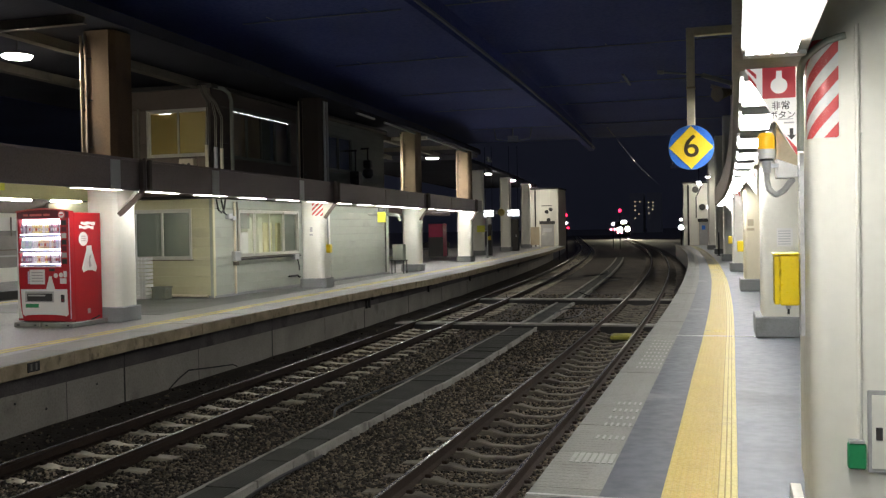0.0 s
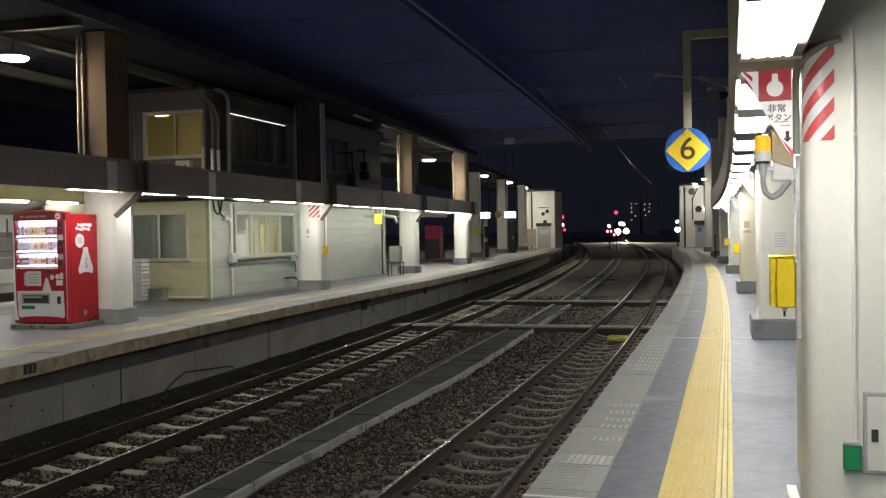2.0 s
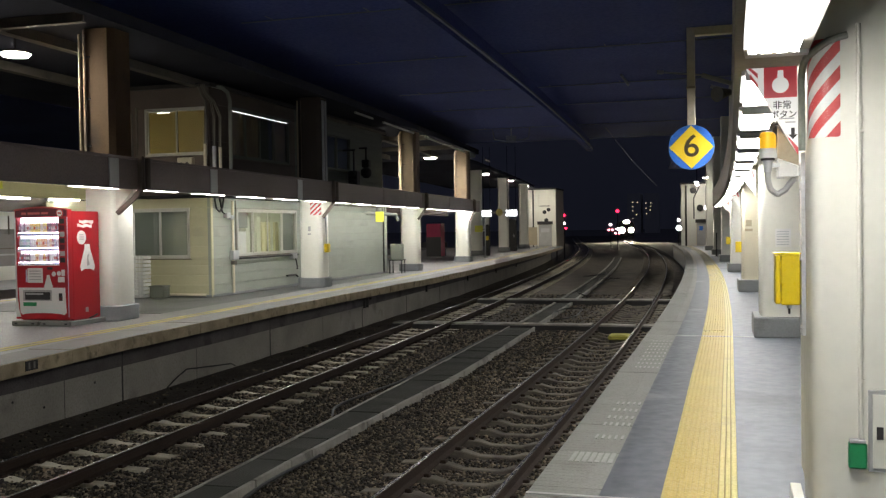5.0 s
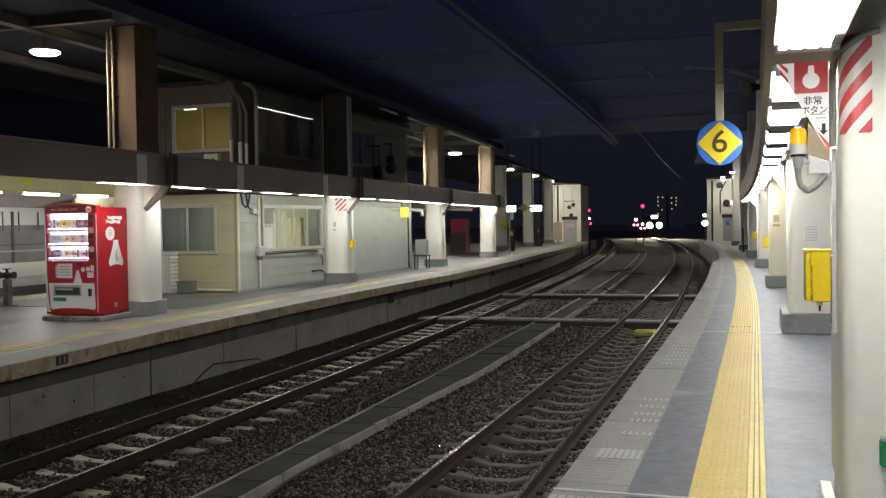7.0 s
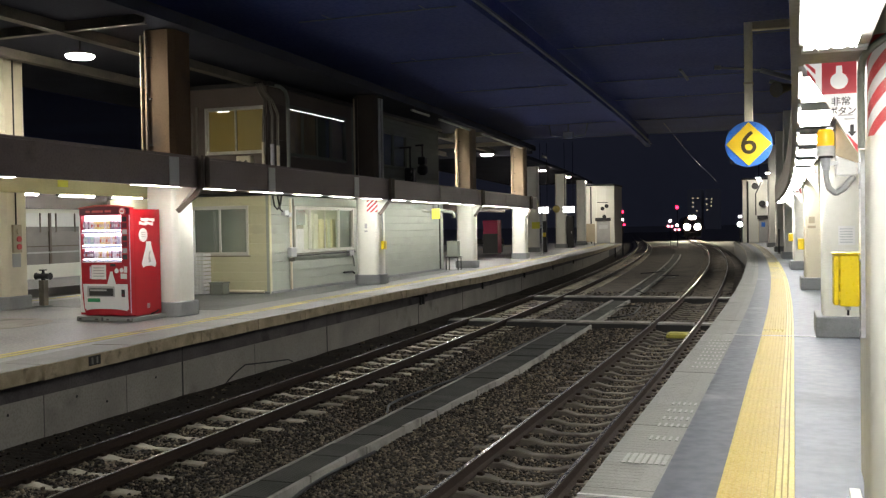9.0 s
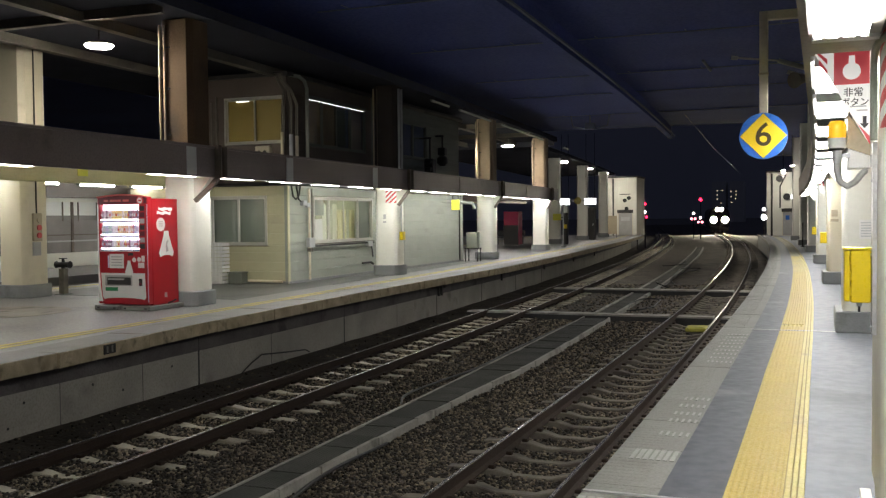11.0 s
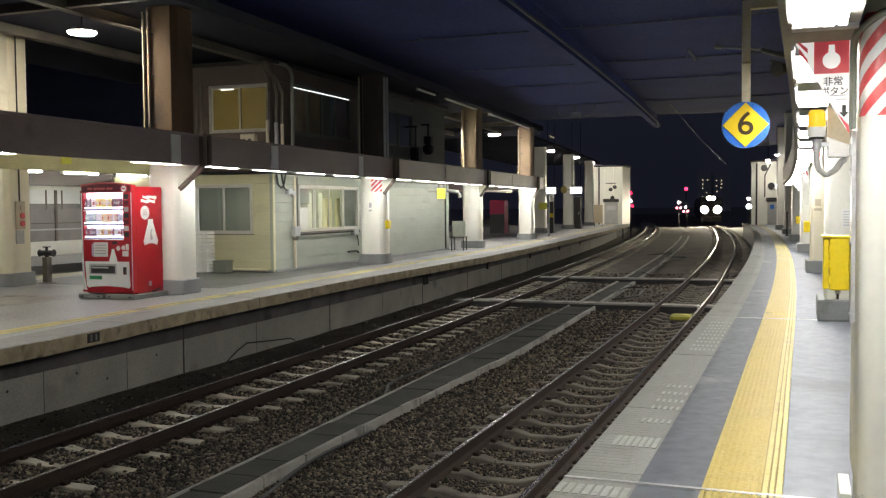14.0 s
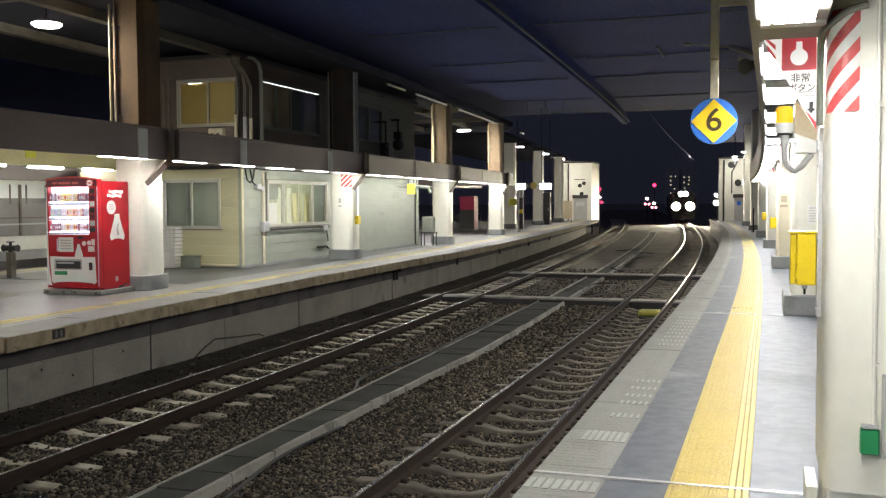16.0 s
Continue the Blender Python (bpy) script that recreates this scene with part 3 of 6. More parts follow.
def right_platform():
    t = thing("platform_right", "sealed grey platform with yellow tactile strip and pale edge", "platform", kind="structure")
    part("body", Geo().sweep([(-1.12, -1.3), (9, -1.3), (9, 0), (0.005, 0), (0.005, -0.03), (-1.12, -0.03)], PY, fx), M_FLOOR, t, "glossy grey sealed floor")
    part("floor_band", Geo().sweep([(-0.823, -0.04), (-0.443, -0.04), (-0.443, -0.002), (-0.823, -0.002)], PY, fx), M_BLUE, t, "worn blue-grey band")
    part("strip_bed", Geo().sweep([(-0.128, -0.04), (0.003, -0.04), (0.003, -0.003), (-0.128, -0.003)], PY, fx), M_STRIPBED, t, "grey bed between the yellow ridges")
    for ends, mat, label in (((-6, 42), M_LINE, "bright yellow ridged line"), ((42, 90), M_FADED, "faded grey-yellow ridged line")):
        line = Geo()
        for a, b in ((-0.112, -0.076), (-0.071, -0.040), (-0.035, 0.004)):
            line.sweep([(a, -0.005), (b, -0.005), (b - 0.005, 0.006), (a + 0.005, 0.006)], steps(*ends, 2.0), fx)
        part("line_strip", line, mat, t, label)
    block = Geo().box(-0.224, 0.224, -0.497, 0.497, -0.20, 0.0)
    for i in range(12):
        y = -0.46 + i * 0.08
        block.box(-0.215, 0.10, y, y + 0.05, -0.001, 0.0009)
    edge = block.mesh("edge_block", M_EDGE, 0.004)
    y = -5.4
    while y < 88:
        o = part("edge_block", edge, None, t, at=(fx(-1.047, y), y, random.uniform(-0.003, 0.001)))
        o.rotation_euler = (0, 0, radians(heading(fx, -1, y)))
        y += 1.0
    tile = Geo().box(-0.166, 0.166, -0.1499, 0.1499, -0.04, 0.0)
    for i in range(8):
        c = -0.145 + i * 0.0405
        tile.add([(c - 0.012, -0.1495, 0), (c + 0.012, -0.1495, 0), (c + 0.012, 0.1495, 0), (c - 0.012, 0.1495, 0), (c - 0.008, -0.1490, 0.005), (c + 0.008, -0.1490, 0.005), (c + 0.008, 0.1490, 0.005), (c - 0.008, 0.1490, 0.005)],
                 [(4, 5, 6, 7), (0, 1, 5, 4), (1, 2, 6, 5), (2, 3, 7, 6), (3, 0, 4, 7)])
    tile_me = tile.mesh("tactile_tile", M_YELLOW)
    worn_me = tile.mesh("tactile_tile", M_OLDYELLOW)
    faded_me = tile.mesh("tactile_tile", M_FADED)
    dots = Geo().box(-0.166, 0.166, -0.1485, 0.1485, -0.04, 0.0)
    for i in range(5):
        for j in range(5):
            dots.tube([(-0.12 + i * 0.06, -0.12 + j * 0.06, -0.001), (-0.12 + i * 0.06, -0.12 + j * 0.06, 0.005)], [0.016, 0.010], 8)
    dots_me = dots.mesh("tactile_tile", M_OLDYELLOW)
    y = -5.1
    while y < 82:
        here = dots_me if abs(y - 15.6) < 0.14 else faded_me if y > 41.5 else worn_me if y > 30 else tile_me
        o = part("tactile_tile", here, None, t, at=(fx(-0.284, y), y, random.uniform(-0.0004, 0.0002)))
        o.rotation_euler = (0, 0, radians(heading(fx, -0.3, y)))
        y += 0.3
    for y, x0, x1 in ((14.9, -0.85, 1.3), (5.90, -1.27, 0.35)):
        part("expansion_joint", Geo().box(x0, x1, y - 0.018, y + 0.018, -0.01, 0.007), M_JOINT, t, "bright metal strip across the floor")
    wide = Geo().box(-0.020, 0.020, -0.105, 0.105, 0, 0.004).mesh("grip_bar", M_BARS)
    bar = Geo().box(-0.016, 0.016, -0.15, 0.15, 0, 0.004).mesh("grip_bar", M_BARS)
    small = Geo().box(-0.010, 0.010, -0.07, 0.07, 0, 0.004).mesh("grip_bar", M_BARS)
    rows = [(5.67, 8, wide, 0.055), (6.92, 7, bar, 0.046)]
    rows += [(y, 5, small, 0.05) for y in (7.62, 8.13, 8.43, 8.77, 9.12)]
    rows += [(11.5 + i * 0.33, 6, small, 0.05) for i in range(9)]
    for y, n, me, pitch in rows:
        for i in range(n):
            part("grip_bar", me, None, t, at=(fx(-0.855 - i * pitch, y), y, 0.0015))


right_platform()


# ---- ceilings, canopies ----
def fluorescent(name, at, turn, group, w=0.108, half=0.62, rim=True):
    """A box fitting with tubes under a clear cover, with a light-blocking side rim or hanging free."""
    t = thing(name, "white box lamp with lit fluorescent tubes under the canopy", "lamp", at, group, turn=turn)
    part("housing", Geo().box(-w - 0.022, w + 0.022, -half - 0.04, half + 0.04, 0.02, 0.15), M_GREY, t, bevel=0.01)
    part("tube_cover", Geo().box(-w, w, -half, half, -0.035, 0.018), M_TUBE, t, "glowing white cover", bevel=0.012)
    for x in (-w * 0.6, 0, w * 0.6):
        part("tube_socket", Geo().box(x - 0.010, x + 0.010, half - 0.05, half - 0.012, -0.040, -0.0352), M_GREY, t, bevel=0.002)
    # rim added on one side to hold the lamp's light off the ceiling
    if rim:
        part("side_rim", Geo().box(-w - 0.022, -w - 0.003, -half - 0.03, half + 0.03, -0.008, 0.019), M_GREY, t)
    for y in (-half - 0.028, half + 0.005):
        part("end_cap", Geo().box(-w - 0.002, w + 0.002, y, y + 0.023, -0.036, 0.019), M_GREY, t)
    return t


def right_canopy():
    ys = steps(-6, 44, 2.0)
    c = thing("canopy_right", "low brown-edged canopy over the platform", "canopy", kind="structure")
    part("fascia", Geo().sweep([(0.0, 2.56), (0.05, 2.56), (0.05, 3.2), (0.0, 3.2)], ys, rx), M_FASCIA, c, "brown metal fascia")
    part("lamp_trough", Geo().sweep([(0.003, 2.49), (0.338, 2.49), (0.338, 2.56), (0.003, 2.56)], ys, rx), M_SOFFITGREY, c, "grey lamp trough")
    part("trough_side", Geo().sweep([(0.318, 2.56), (0.338, 2.56), (0.338, 3.12), (0.318, 3.12)], ys, rx), M_SOFFITGREY, c)
    part("roof", Geo().sweep([(0.05, 3.12), (9, 3.12), (9, 3.18), (0.05, 3.18)], ys, rx), M_SOFFITGREY, c)
    for y in (4.87, 14.6, 24.8, 35.0):
        part("cross_beam", Geo().box(rx(0.05, y), rx(0.05, y) + 0.285, y - 0.035, y + 0.035, 2.472, 2.492), M_GREY, c, "grey cross beam")
    first = None
    for y in [0.2, 2.1, 4.0, 5.99, 7.66, 9.6] + [11.45 + 1.88 * i for i in range(17)]:
        m = pose(rx(0.168, y), y, 2.47, 0, 0, heading(rx, 0, y))
        if first is None:
            first = fluorescent("platform_lamp", m.translation, heading(rx, 0, y), "lamps under the canopy", half=0.57)
        else:
            copy_thing(first, m)


def left_canopy():
    ys = steps(-2, 48.2, 2.0)
    c = thing("canopy_left", "low brown canopy along the columns of the opposite platform", "canopy", kind="structure")
    part("fascia", Geo().sweep([(-10.38, 2.50), (-10.30, 2.50), (-10.30, 3.08), (-10.38, 3.08)], ys, lx), M_FASCIA, c, "dull brown metal fascia")
    part("fascia_lip", Geo().sweep([(-10.30, 3.05), (-10.27, 3.05), (-10.27, 3.095), (-10.30, 3.095)], ys, lx), M_FASCIA, c)
    part("soffit", Geo().sweep([(-17.6, 2.90), (-10.38, 2.90), (-10.38, 2.95), (-17.6, 2.95)], ys, lx), M_SOFFIT, c, "pale yellowish soffit")
    part("lamp_trough", Geo().sweep([(-10.62, 2.675), (-10.38, 2.675), (-10.38, 2.72), (-10.62, 2.72)], ys, lx), M_SOFFITGREY, c, "grey lamp trough")
    part("roof", Geo().sweep([(-17.6, 2.98), (-10.38, 2.98), (-10.38, 3.04), (-17.6, 3.04)], ys, lx), M_DARK, c)
    part("inner_fascia", Geo().sweep([(-17.7, 2.30), (-17.6, 2.30), (-17.6, 3.08), (-17.7, 3.08)], ys, lx), M_FASCIADIM, c)
    part("end_board", Geo().box(lx(-17.7, 48.2), lx(-10.30, 48.2), 48.2, 48.28, 2.50, 3.09), M_FASCIA, c)
    for y in (9.5, 14.95, 18.7, 23.5, 26.0, 31.0, 36.2, 41.0, 46.5):
        pale = y in (14.95, 18.7, 23.5)
        part("cover_strip", Geo().box(lx(-10.298, y), lx(-10.298, y) + 0.02, y - (0.14 if pale else 0.05), y + (0.14 if pale else 0.05), 2.52, 3.04), M_PLAINWHITE if pale else M_FASCIA, c, "pale metal cover strip" if pale else "")
    rows = [(-10.49, y) for y in (6.3, 8.38, 10.46)] + [(-10.49, 14.62 + 2.08 * i) for i in range(16)]
    # the row at -12.9 is unseen, added to brighten the far floor
    rows += [(-16.7, 5.4 + 2.08 * i) for i in range(15)] + [(-12.9, 38.2 + 2.12 * i) for i in range(5)]
    made = {}
    for row, y in rows:
        m = pose(lx(row, y), y, 2.532 if row > -11 else 2.615 if row < -13 else 2.745, 0, 0, heading(lx, 0, y))
        if row in made:
            copy_thing(made[row], m)
        else:
            made[row] = fluorescent("platform_lamp", m.translation, heading(lx, 0, y), "lamps under the opposite canopy", 0.05 if row < -13 else 0.085, 0.66, False)
    part("girder", Geo().sweep([(-15.20, 2.55), (-15.06, 2.55), (-15.06, 2.90), (-15.20, 2.90)], steps(-2, 21.6, 2.0), lx), M_SOFFIT, c, "pale yellow girder under the soffit")


def high_ceiling():
    g = Geo().box(-40, 12, -14, 54, 6.6, 6.9)
    g.sweep([(-1.6, 6.6), (14, 6.6), (14, 6.9), (-1.6, 6.9)], steps(54, 86, 2), rx)
    solid("ceiling", g, M_CEIL, "high sooty navy ceiling over the tracks", "ceiling", "structure")
    for y in (7.0, 13.6, 20.2, 26.4, 33.2, 38.3, 46.2):
        c = thing("ceiling_pipe", "thin dull conduit across the high ceiling", "conduit", (0, y, 0), "conduits under the ceiling", "structure")
        x = lx(-10.4, y)
        part("pipe", Geo().tube([(x, 0.2, 6.575), (12, -0.2, 6.575)], 0.016, 6), M_PALESTEEL, c)
        for k in range(5):
            part("clip", Geo().box(x + 0.8 + 2.4 * k, x + 0.83 + 2.4 * k, -0.2, 0.2, 6.59, 6.602), M_PALESTEEL, c)
    b = thing("roof_girder", "long dark steel girder under the high ceiling", "girder", kind="structure")
    part("web", Geo().sweep([(-5.68, 5.95), (-5.63, 5.95), (-5.63, 6.55), (-5.68, 6.55)], steps(-8, 54, 3), mid_line), M_CEIL, b)
    part("flange", Geo().sweep([(-5.79, 5.91), (-5.52, 5.91), (-5.52, 5.95), (-5.79, 5.95)], steps(-8, 54, 3), mid_line), M_CEIL, b)
    part("conduit", Geo().sweep([(-5.46, 5.98), (-5.40, 5.98), (-5.40, 6.04), (-5.46, 6.04)], steps(14, 53.5, 3), mid_line), M_PALESTEEL, b)
    for x, z, end in ((-12.46, 5.42, 48), (-15.14, 5.40, 48)):
        s = thing("roof_beam", "dusty steel beam over the opposite platform", "beam", kind="structure", group="beams over the platform")
        part("web", Geo().sweep([(x - 0.02, z), (x + 0.02, z), (x + 0.02, z + 0.2), (x - 0.02, z + 0.2)], steps(2, end, 3), lx), M_STEEL, s)
        part("flange", Geo().sweep([(x - 0.11, z - 0.02), (x + 0.11, z - 0.02), (x + 0.11, z), (x - 0.11, z)], steps(2, end, 3), lx), M_STEEL, s)
    low = thing("low_roof", "dark low roof over the opposite platform", "roof", kind="structure")
    part("deck", Geo().sweep([(-19.0, 5.34), (-11.4, 5.34), (-11.4, 5.46), (-19.0, 5.46)], steps(49, 86, 2), lx), M_SOOT, low)
    part("deck", Geo().sweep([(-19.0, 5.64), (-10.62, 5.64), (-10.62, 5.76), (-19.0, 5.76)], steps(-8, 49, 2), lx), M_SOOT, low)
    part("end_plate", Geo().box(lx(-19.0, 49), lx(-10.62, 49), 48.95, 49.0, 5.40, 5.76), M_SOOT, low)
    part("edge_beam", Geo().sweep([(-10.62, 5.56), (-10.44, 5.56), (-10.44, 5.80), (-10.62, 5.80)], steps(-8, 49, 2), lx), M_SOOT, low)
    part("edge_beam", Geo().sweep([(-11.4, 5.30), (-11.32, 5.30), (-11.32, 5.50), (-11.4, 5.50)], steps(49, 86, 2), lx), M_SOOT, low)
    for a, b in ((28.6, 30.4), (31.6, 35.6), (37.4, 45.4), (51.0, 52.4)):
        g = thing("roof_pipe", "pale pipe under the edge of the low roof", "pipe", kind="structure", group="pipes under the roof edge")
        part("pipe", Geo().tube([(lx(-10.48, y), y, 5.42) for y in steps(a, b, 1.0)], 0.042, 8), M_CONDUIT, g)
        for y in (a + 0.3, b - 0.3):
            part("hanger", Geo().box(lx(-10.48, y) - 0.012, lx(-10.48, y) + 0.012, y - 0.012, y + 0.012, 5.46, 5.60), M_DARK, g)
    for y in (9.0, 14.66, 38.8, 43.8):
        s = thing("cross_beam", "dusty steel cross beam over the opposite platform", "beam", (0, y, 0), "cross beams over the platform", "structure")
        part("web", Geo().box(lx(-18.5, y), lx(-10.65, y), -0.02, 0.02, 5.47, 5.64), M_STEEL, s)
        part("flange", Geo().box(lx(-18.5, y), lx(-10.65, y), -0.07, 0.07, 5.45, 5.47), M_STEEL, s)


right_canopy()
left_canopy()
high_ceiling()


# ---- left platform ----
def left_platform():
    t = thing("platform_left", "worn grey island platform with stained concrete edge", "platform", kind="structure")
    ys = steps(-6, 86, 2.0)
    part("slab", Geo().sweep([(-17.7, -0.2), (-9.25, -0.2), (-9.25, -0.004), (-17.7, -0.004)], ys, lx), M_LFLOOR, t, "worn grey floor")
    part("pier_wall", Geo().sweep([(-17.2, -1.3), (-9.90, -1.3), (-9.90, -0.2), (-17.2, -0.2)], ys, lx), M_WALL, t, "stained concrete wall below the edge")
    # the shade under the overhang is put into this strip's dark colour
    part("wall_top", Geo().sweep([(-9.95, -0.66), (-9.896, -0.66), (-9.896, -0.2), (-9.95, -0.2)], ys, lx), M_WALLTOP, t, "upper band of the wall with the overhang's shade in its colour")
    me = Geo().box(-0.36, 0.36, -0.996, 0.996, -0.2, 0.0).mesh("coping_block", M_COPING, 0.008)
    top = Geo().box(-0.357, 0.351, -0.992, 0.992, 0.0, 0.003).mesh("coping_top", M_EDGE)
    y = -5.3
    while y < 84.5:
        o = part("coping_block", me, None, t, at=(edge_line(-0.36, y), y, random.uniform(-0.004, 0.002)))
        o.rotation_euler = (0, 0, radians(heading(edge_line, -0.36, y)))
        part("coping_top", top, None, o)
        y += 2.0
    # a darker tone of the floor before and beside the office
    part("floor_patch", Geo().sweep([(-12.4, -0.005), (-10.85, -0.005), (-10.85, 0.0005), (-12.4, 0.0005)], steps(22.0, 35.5, 2), lx).sweep([(-16.6, -0.005), (-11.0, -0.005), (-10.85, 0.0005), (-16.6, 0.0005)], steps(17.4, 22.0, 1), lx), M_LFLOORDARK, t, "darker strip of floor before the office")
    strip = Geo()
    for a, b in ((-10.10, -10.0), (-9.92, -9.82), (-17.3, -17.16)):
        strip.sweep([(a, -0.005), (b, -0.005), (b, 0.002), (a, 0.002)], ys, lx)
    part("line_strip", strip, M_OLDYELLOW, t, "worn double yellow line")
    for y in (9.6, 14.5, 20.6, 27.3, 32.2, 37.2, 42.2):
        part("wall_joint", Geo().box(lx(-9.90, y) - 0.05, lx(-9.90, y) + 0.004, y - 0.02, y + 0.02, -1.3, -0.2), M_DARK, t)
    for y in (8.4, 11.0, 12.9, 17.1, 24.0):
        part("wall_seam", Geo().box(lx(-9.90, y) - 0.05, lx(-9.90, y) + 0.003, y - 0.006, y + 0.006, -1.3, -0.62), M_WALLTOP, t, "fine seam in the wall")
    for y, z in ((10.3, -0.82), (11.7, -0.80), (12.4, -1.0), (13.7, -0.82), (10.0, -1.12)):
        part("wall_hole", Geo().tube([(lx(-9.90, y) - 0.05, y, z), (lx(-9.90, y) + 0.004, y, z)], 0.022, 8), M_DARK, t, "small dark hole in the concrete")
    for y in (25.2, 25.45, 32.0, 39.0, 46.0, 53.0):
        x = lx(-9.90, y)
        part("bracket", Geo().box(x, x + 0.93, y - 0.03, y + 0.03, -0.30, -0.2).box(x + 0.78, x + 0.84, y - 0.03, y + 0.03, -0.52, -0.30), M_DARK, t, "dark bracket under the edge")
    part("floor_disc", Geo().slab([(-14.15 + 1.2 * math.cos(a * math.pi / 16), 13.8 + 1.2 * math.sin(a * math.pi / 16)) for a in range(32)], -0.005, 0.0015), M_TROUGH, t, "pale round patch in the floor")
    pipe = Geo()
    pipe.tube([(lx(-9.88, y) + 0.02, y, z) for y, z in ((15.9, -1.27), (16.25, -1.13), (16.64, -1.02), (17.1, -1.06), (17.7, -1.11), (18.5, -1.17), (18.7, -1.24))], 0.015, 6)
    part("wall_pipe", pipe, M_DARK, t, "thin dark pipe along the wall")


left_platform()


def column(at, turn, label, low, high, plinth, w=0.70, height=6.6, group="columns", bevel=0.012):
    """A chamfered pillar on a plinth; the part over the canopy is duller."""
    t = thing("column", label, "column", at, group, "", turn)
    c, h = w * 0.14, w / 2
    poly = [(-h + c, -h), (h - c, -h), (h, -h + c), (h, h - c), (h - c, h), (-h + c, h), (-h, h - c), (-h, -h + c)]
    part("shaft", Geo().slab(poly, 0.28, 2.78), low, t, bevel=bevel)
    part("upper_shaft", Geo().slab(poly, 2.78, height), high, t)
    p = h + 0.07
    q = c + 0.02
    base = [(-p + q, -p), (p - q, -p), (p, -p + q), (p, p - q), (p - q, p), (-p + q, p), (-p, p - q), (-p, -p + q)]
    part("plinth", Geo().slab(base, 0, 0.29), plinth, t, bevel=0.015)
    return t


LEFT_COLUMNS = []
for y, off in ((5.7, -11.2), (16.12, -11.2), (26.3, -11.03), (36.85, -11.0), (46.8, -10.90), (58.3, -12.36), (68.0, -11.95), (78.4, -11.62)):
    far = y > 50
    col = column((lx(off, y), y, 0), heading(lx, -10.8, y), "white column with brown upper shaft on a grey plinth" if not far else "tall white column on a grey plinth", M_WHITE, M_OCHRESHADED if y < 20 else M_OCHREUNLIT if y < 30 else M_OCHRE if y < 50 else M_WHITE, M_PLINTH, 0.74 if far else 0.70, 5.3 if far else 5.6, group="columns of the opposite platform")
    LEFT_COLUMNS.append(col)
    if not far:
        f = lx(-10.26, y) - lx(off, y)
        h = Geo().add([(0.34, -0.30, 2.52), (0.74, -0.30, 2.52), (0.34, -0.30, 2.10), (0.34, -0.18, 2.52), (0.74, -0.18, 2.52), (0.34, -0.18, 2.10)], [(0, 2, 1), (3, 4, 5), (0, 1, 4, 3), (1, 2, 5, 4), (2, 0, 3, 5)])
        part("haunch", h, M_WHITE, col)
        part("drain_pipe", Geo().tube([(f + 0.02, -0.40, 3.12), (f + 0.02, -0.40, 2.50), (f - 0.06, -0.40, 2.40), (0.42, -0.36, 2.06)], 0.062, 4), M_UPPER, col, "brown drain pipe bent under the canopy")
        part("drain_pipe", Geo().tube([(f + 0.02, -0.16, 3.10), (f + 0.02, -0.16, 2.52)], 0.05, 8), M_UPPER, col, "brown drain pipe on the fascia")
        part("conduit", Geo().tube([(-0.33, -0.38, 3.0), (-0.33, -0.38, 5.5)], 0.024, 8), M_TAN, col, "pale conduit")
        part("conduit", Geo().tube([(-0.22, -0.37, 3.0), (-0.22, -0.37, 5.5)], 0.014, 6), M_UPPER, col)
        for z in (3.35, 4.25, 5.05):
            part("clip", Geo().box(-0.20, -0.12, -0.37, -0.35, z, z + 0.03), M_DARK, col)
column((lx(-16.08, 16.75), 16.75, 0), heading(lx, -15, 16.7), "cream column on a grey plinth", M_CREAM, M_CREAM, M_PLINTH, w=0.78, height=5.62, group="inner columns of the opposite platform")


def right_pillar(x, y, mat, label, plinth):
    t = thing("column", label, "column", (x, y, 0), "columns of the near platform", turn=heading(rx, 0, y))
    r, pts = 0.09, []
    for cx, cy, a0 in ((0.09, 0.09, 180), (0.91, 0.09, 270), (0.91, 0.81, 0), (0.09, 0.81, 90)):
        for k in range(6):
            a = radians(a0 + 18 * k)
            pts.append((cx + r * math.cos(a), cy + r * math.sin(a)))
    part("shaft", Geo().slab(pts, 0.29, 6.6), mat, t)
    if y < 10:
        part("plinth", Geo().box(-0.058, 0.0, 0.5, 0.9, 0, 0.165), M_WHITE, t, "white block at the foot", bevel=0.004)
        part("foot", Geo().box(0.02, 0.98, 0.02, 0.88, 0, 0.30), mat, t)
    else:
        part("plinth", Geo().box(-0.10, 1.06, -0.10, 1.0, 0, 0.30), plinth, t, bevel=0.015)
    return t


PILLAR = right_pillar(0.353, 5.0, M_WHITE, "broad cream-painted column with rounded corners", M_TROUGH)
for y, mat, word in ((14.92, M_WHITE, "white"), (25.0, M_CREAM, "cream"), (35.3, M_WHITE, "white"), (45.6, M_WHITE, "white"), (55.8, M_WHITE, "white"), (66.0, M_WHITE, "white")):
    right_pillar(rx(0.425, y), y, mat, word + " column with rounded corners on a grey plinth", M_PLINTH)


# ---- high lamps over the opposite platform ----
def high_lamp(at, k=1.0, top=6.6):
    """A flat round lamp under a dark reflector, hung by a stem from the ceiling."""
    t = thing("high_lamp", "round lit high lamp hung from the roof steel", "lamp", at, "high lamps")
    part("shade", Geo().tube([(0, 0, 0.10), (0, 0, 0.085), (0, 0, 0.03)], [0.10 * k, 0.24 * k, 0.345 * k], 24), M_DARK, t, "dark flat reflector")
    part("lens", Geo().tube([(0, 0, 0.028), (0, 0, 0.012), (0, 0, -0.02), (0, 0, -0.035)], [0.31 * k, 0.31 * k, 0.26 * k, 0.14 * k], 24), M_HIGHBAY, t, "glowing lens")
    part("stem", Geo().tube([(0, 0, 0.10), (0, 0, top - at[2])], 0.016, 6), M_DARK, t)
    return t


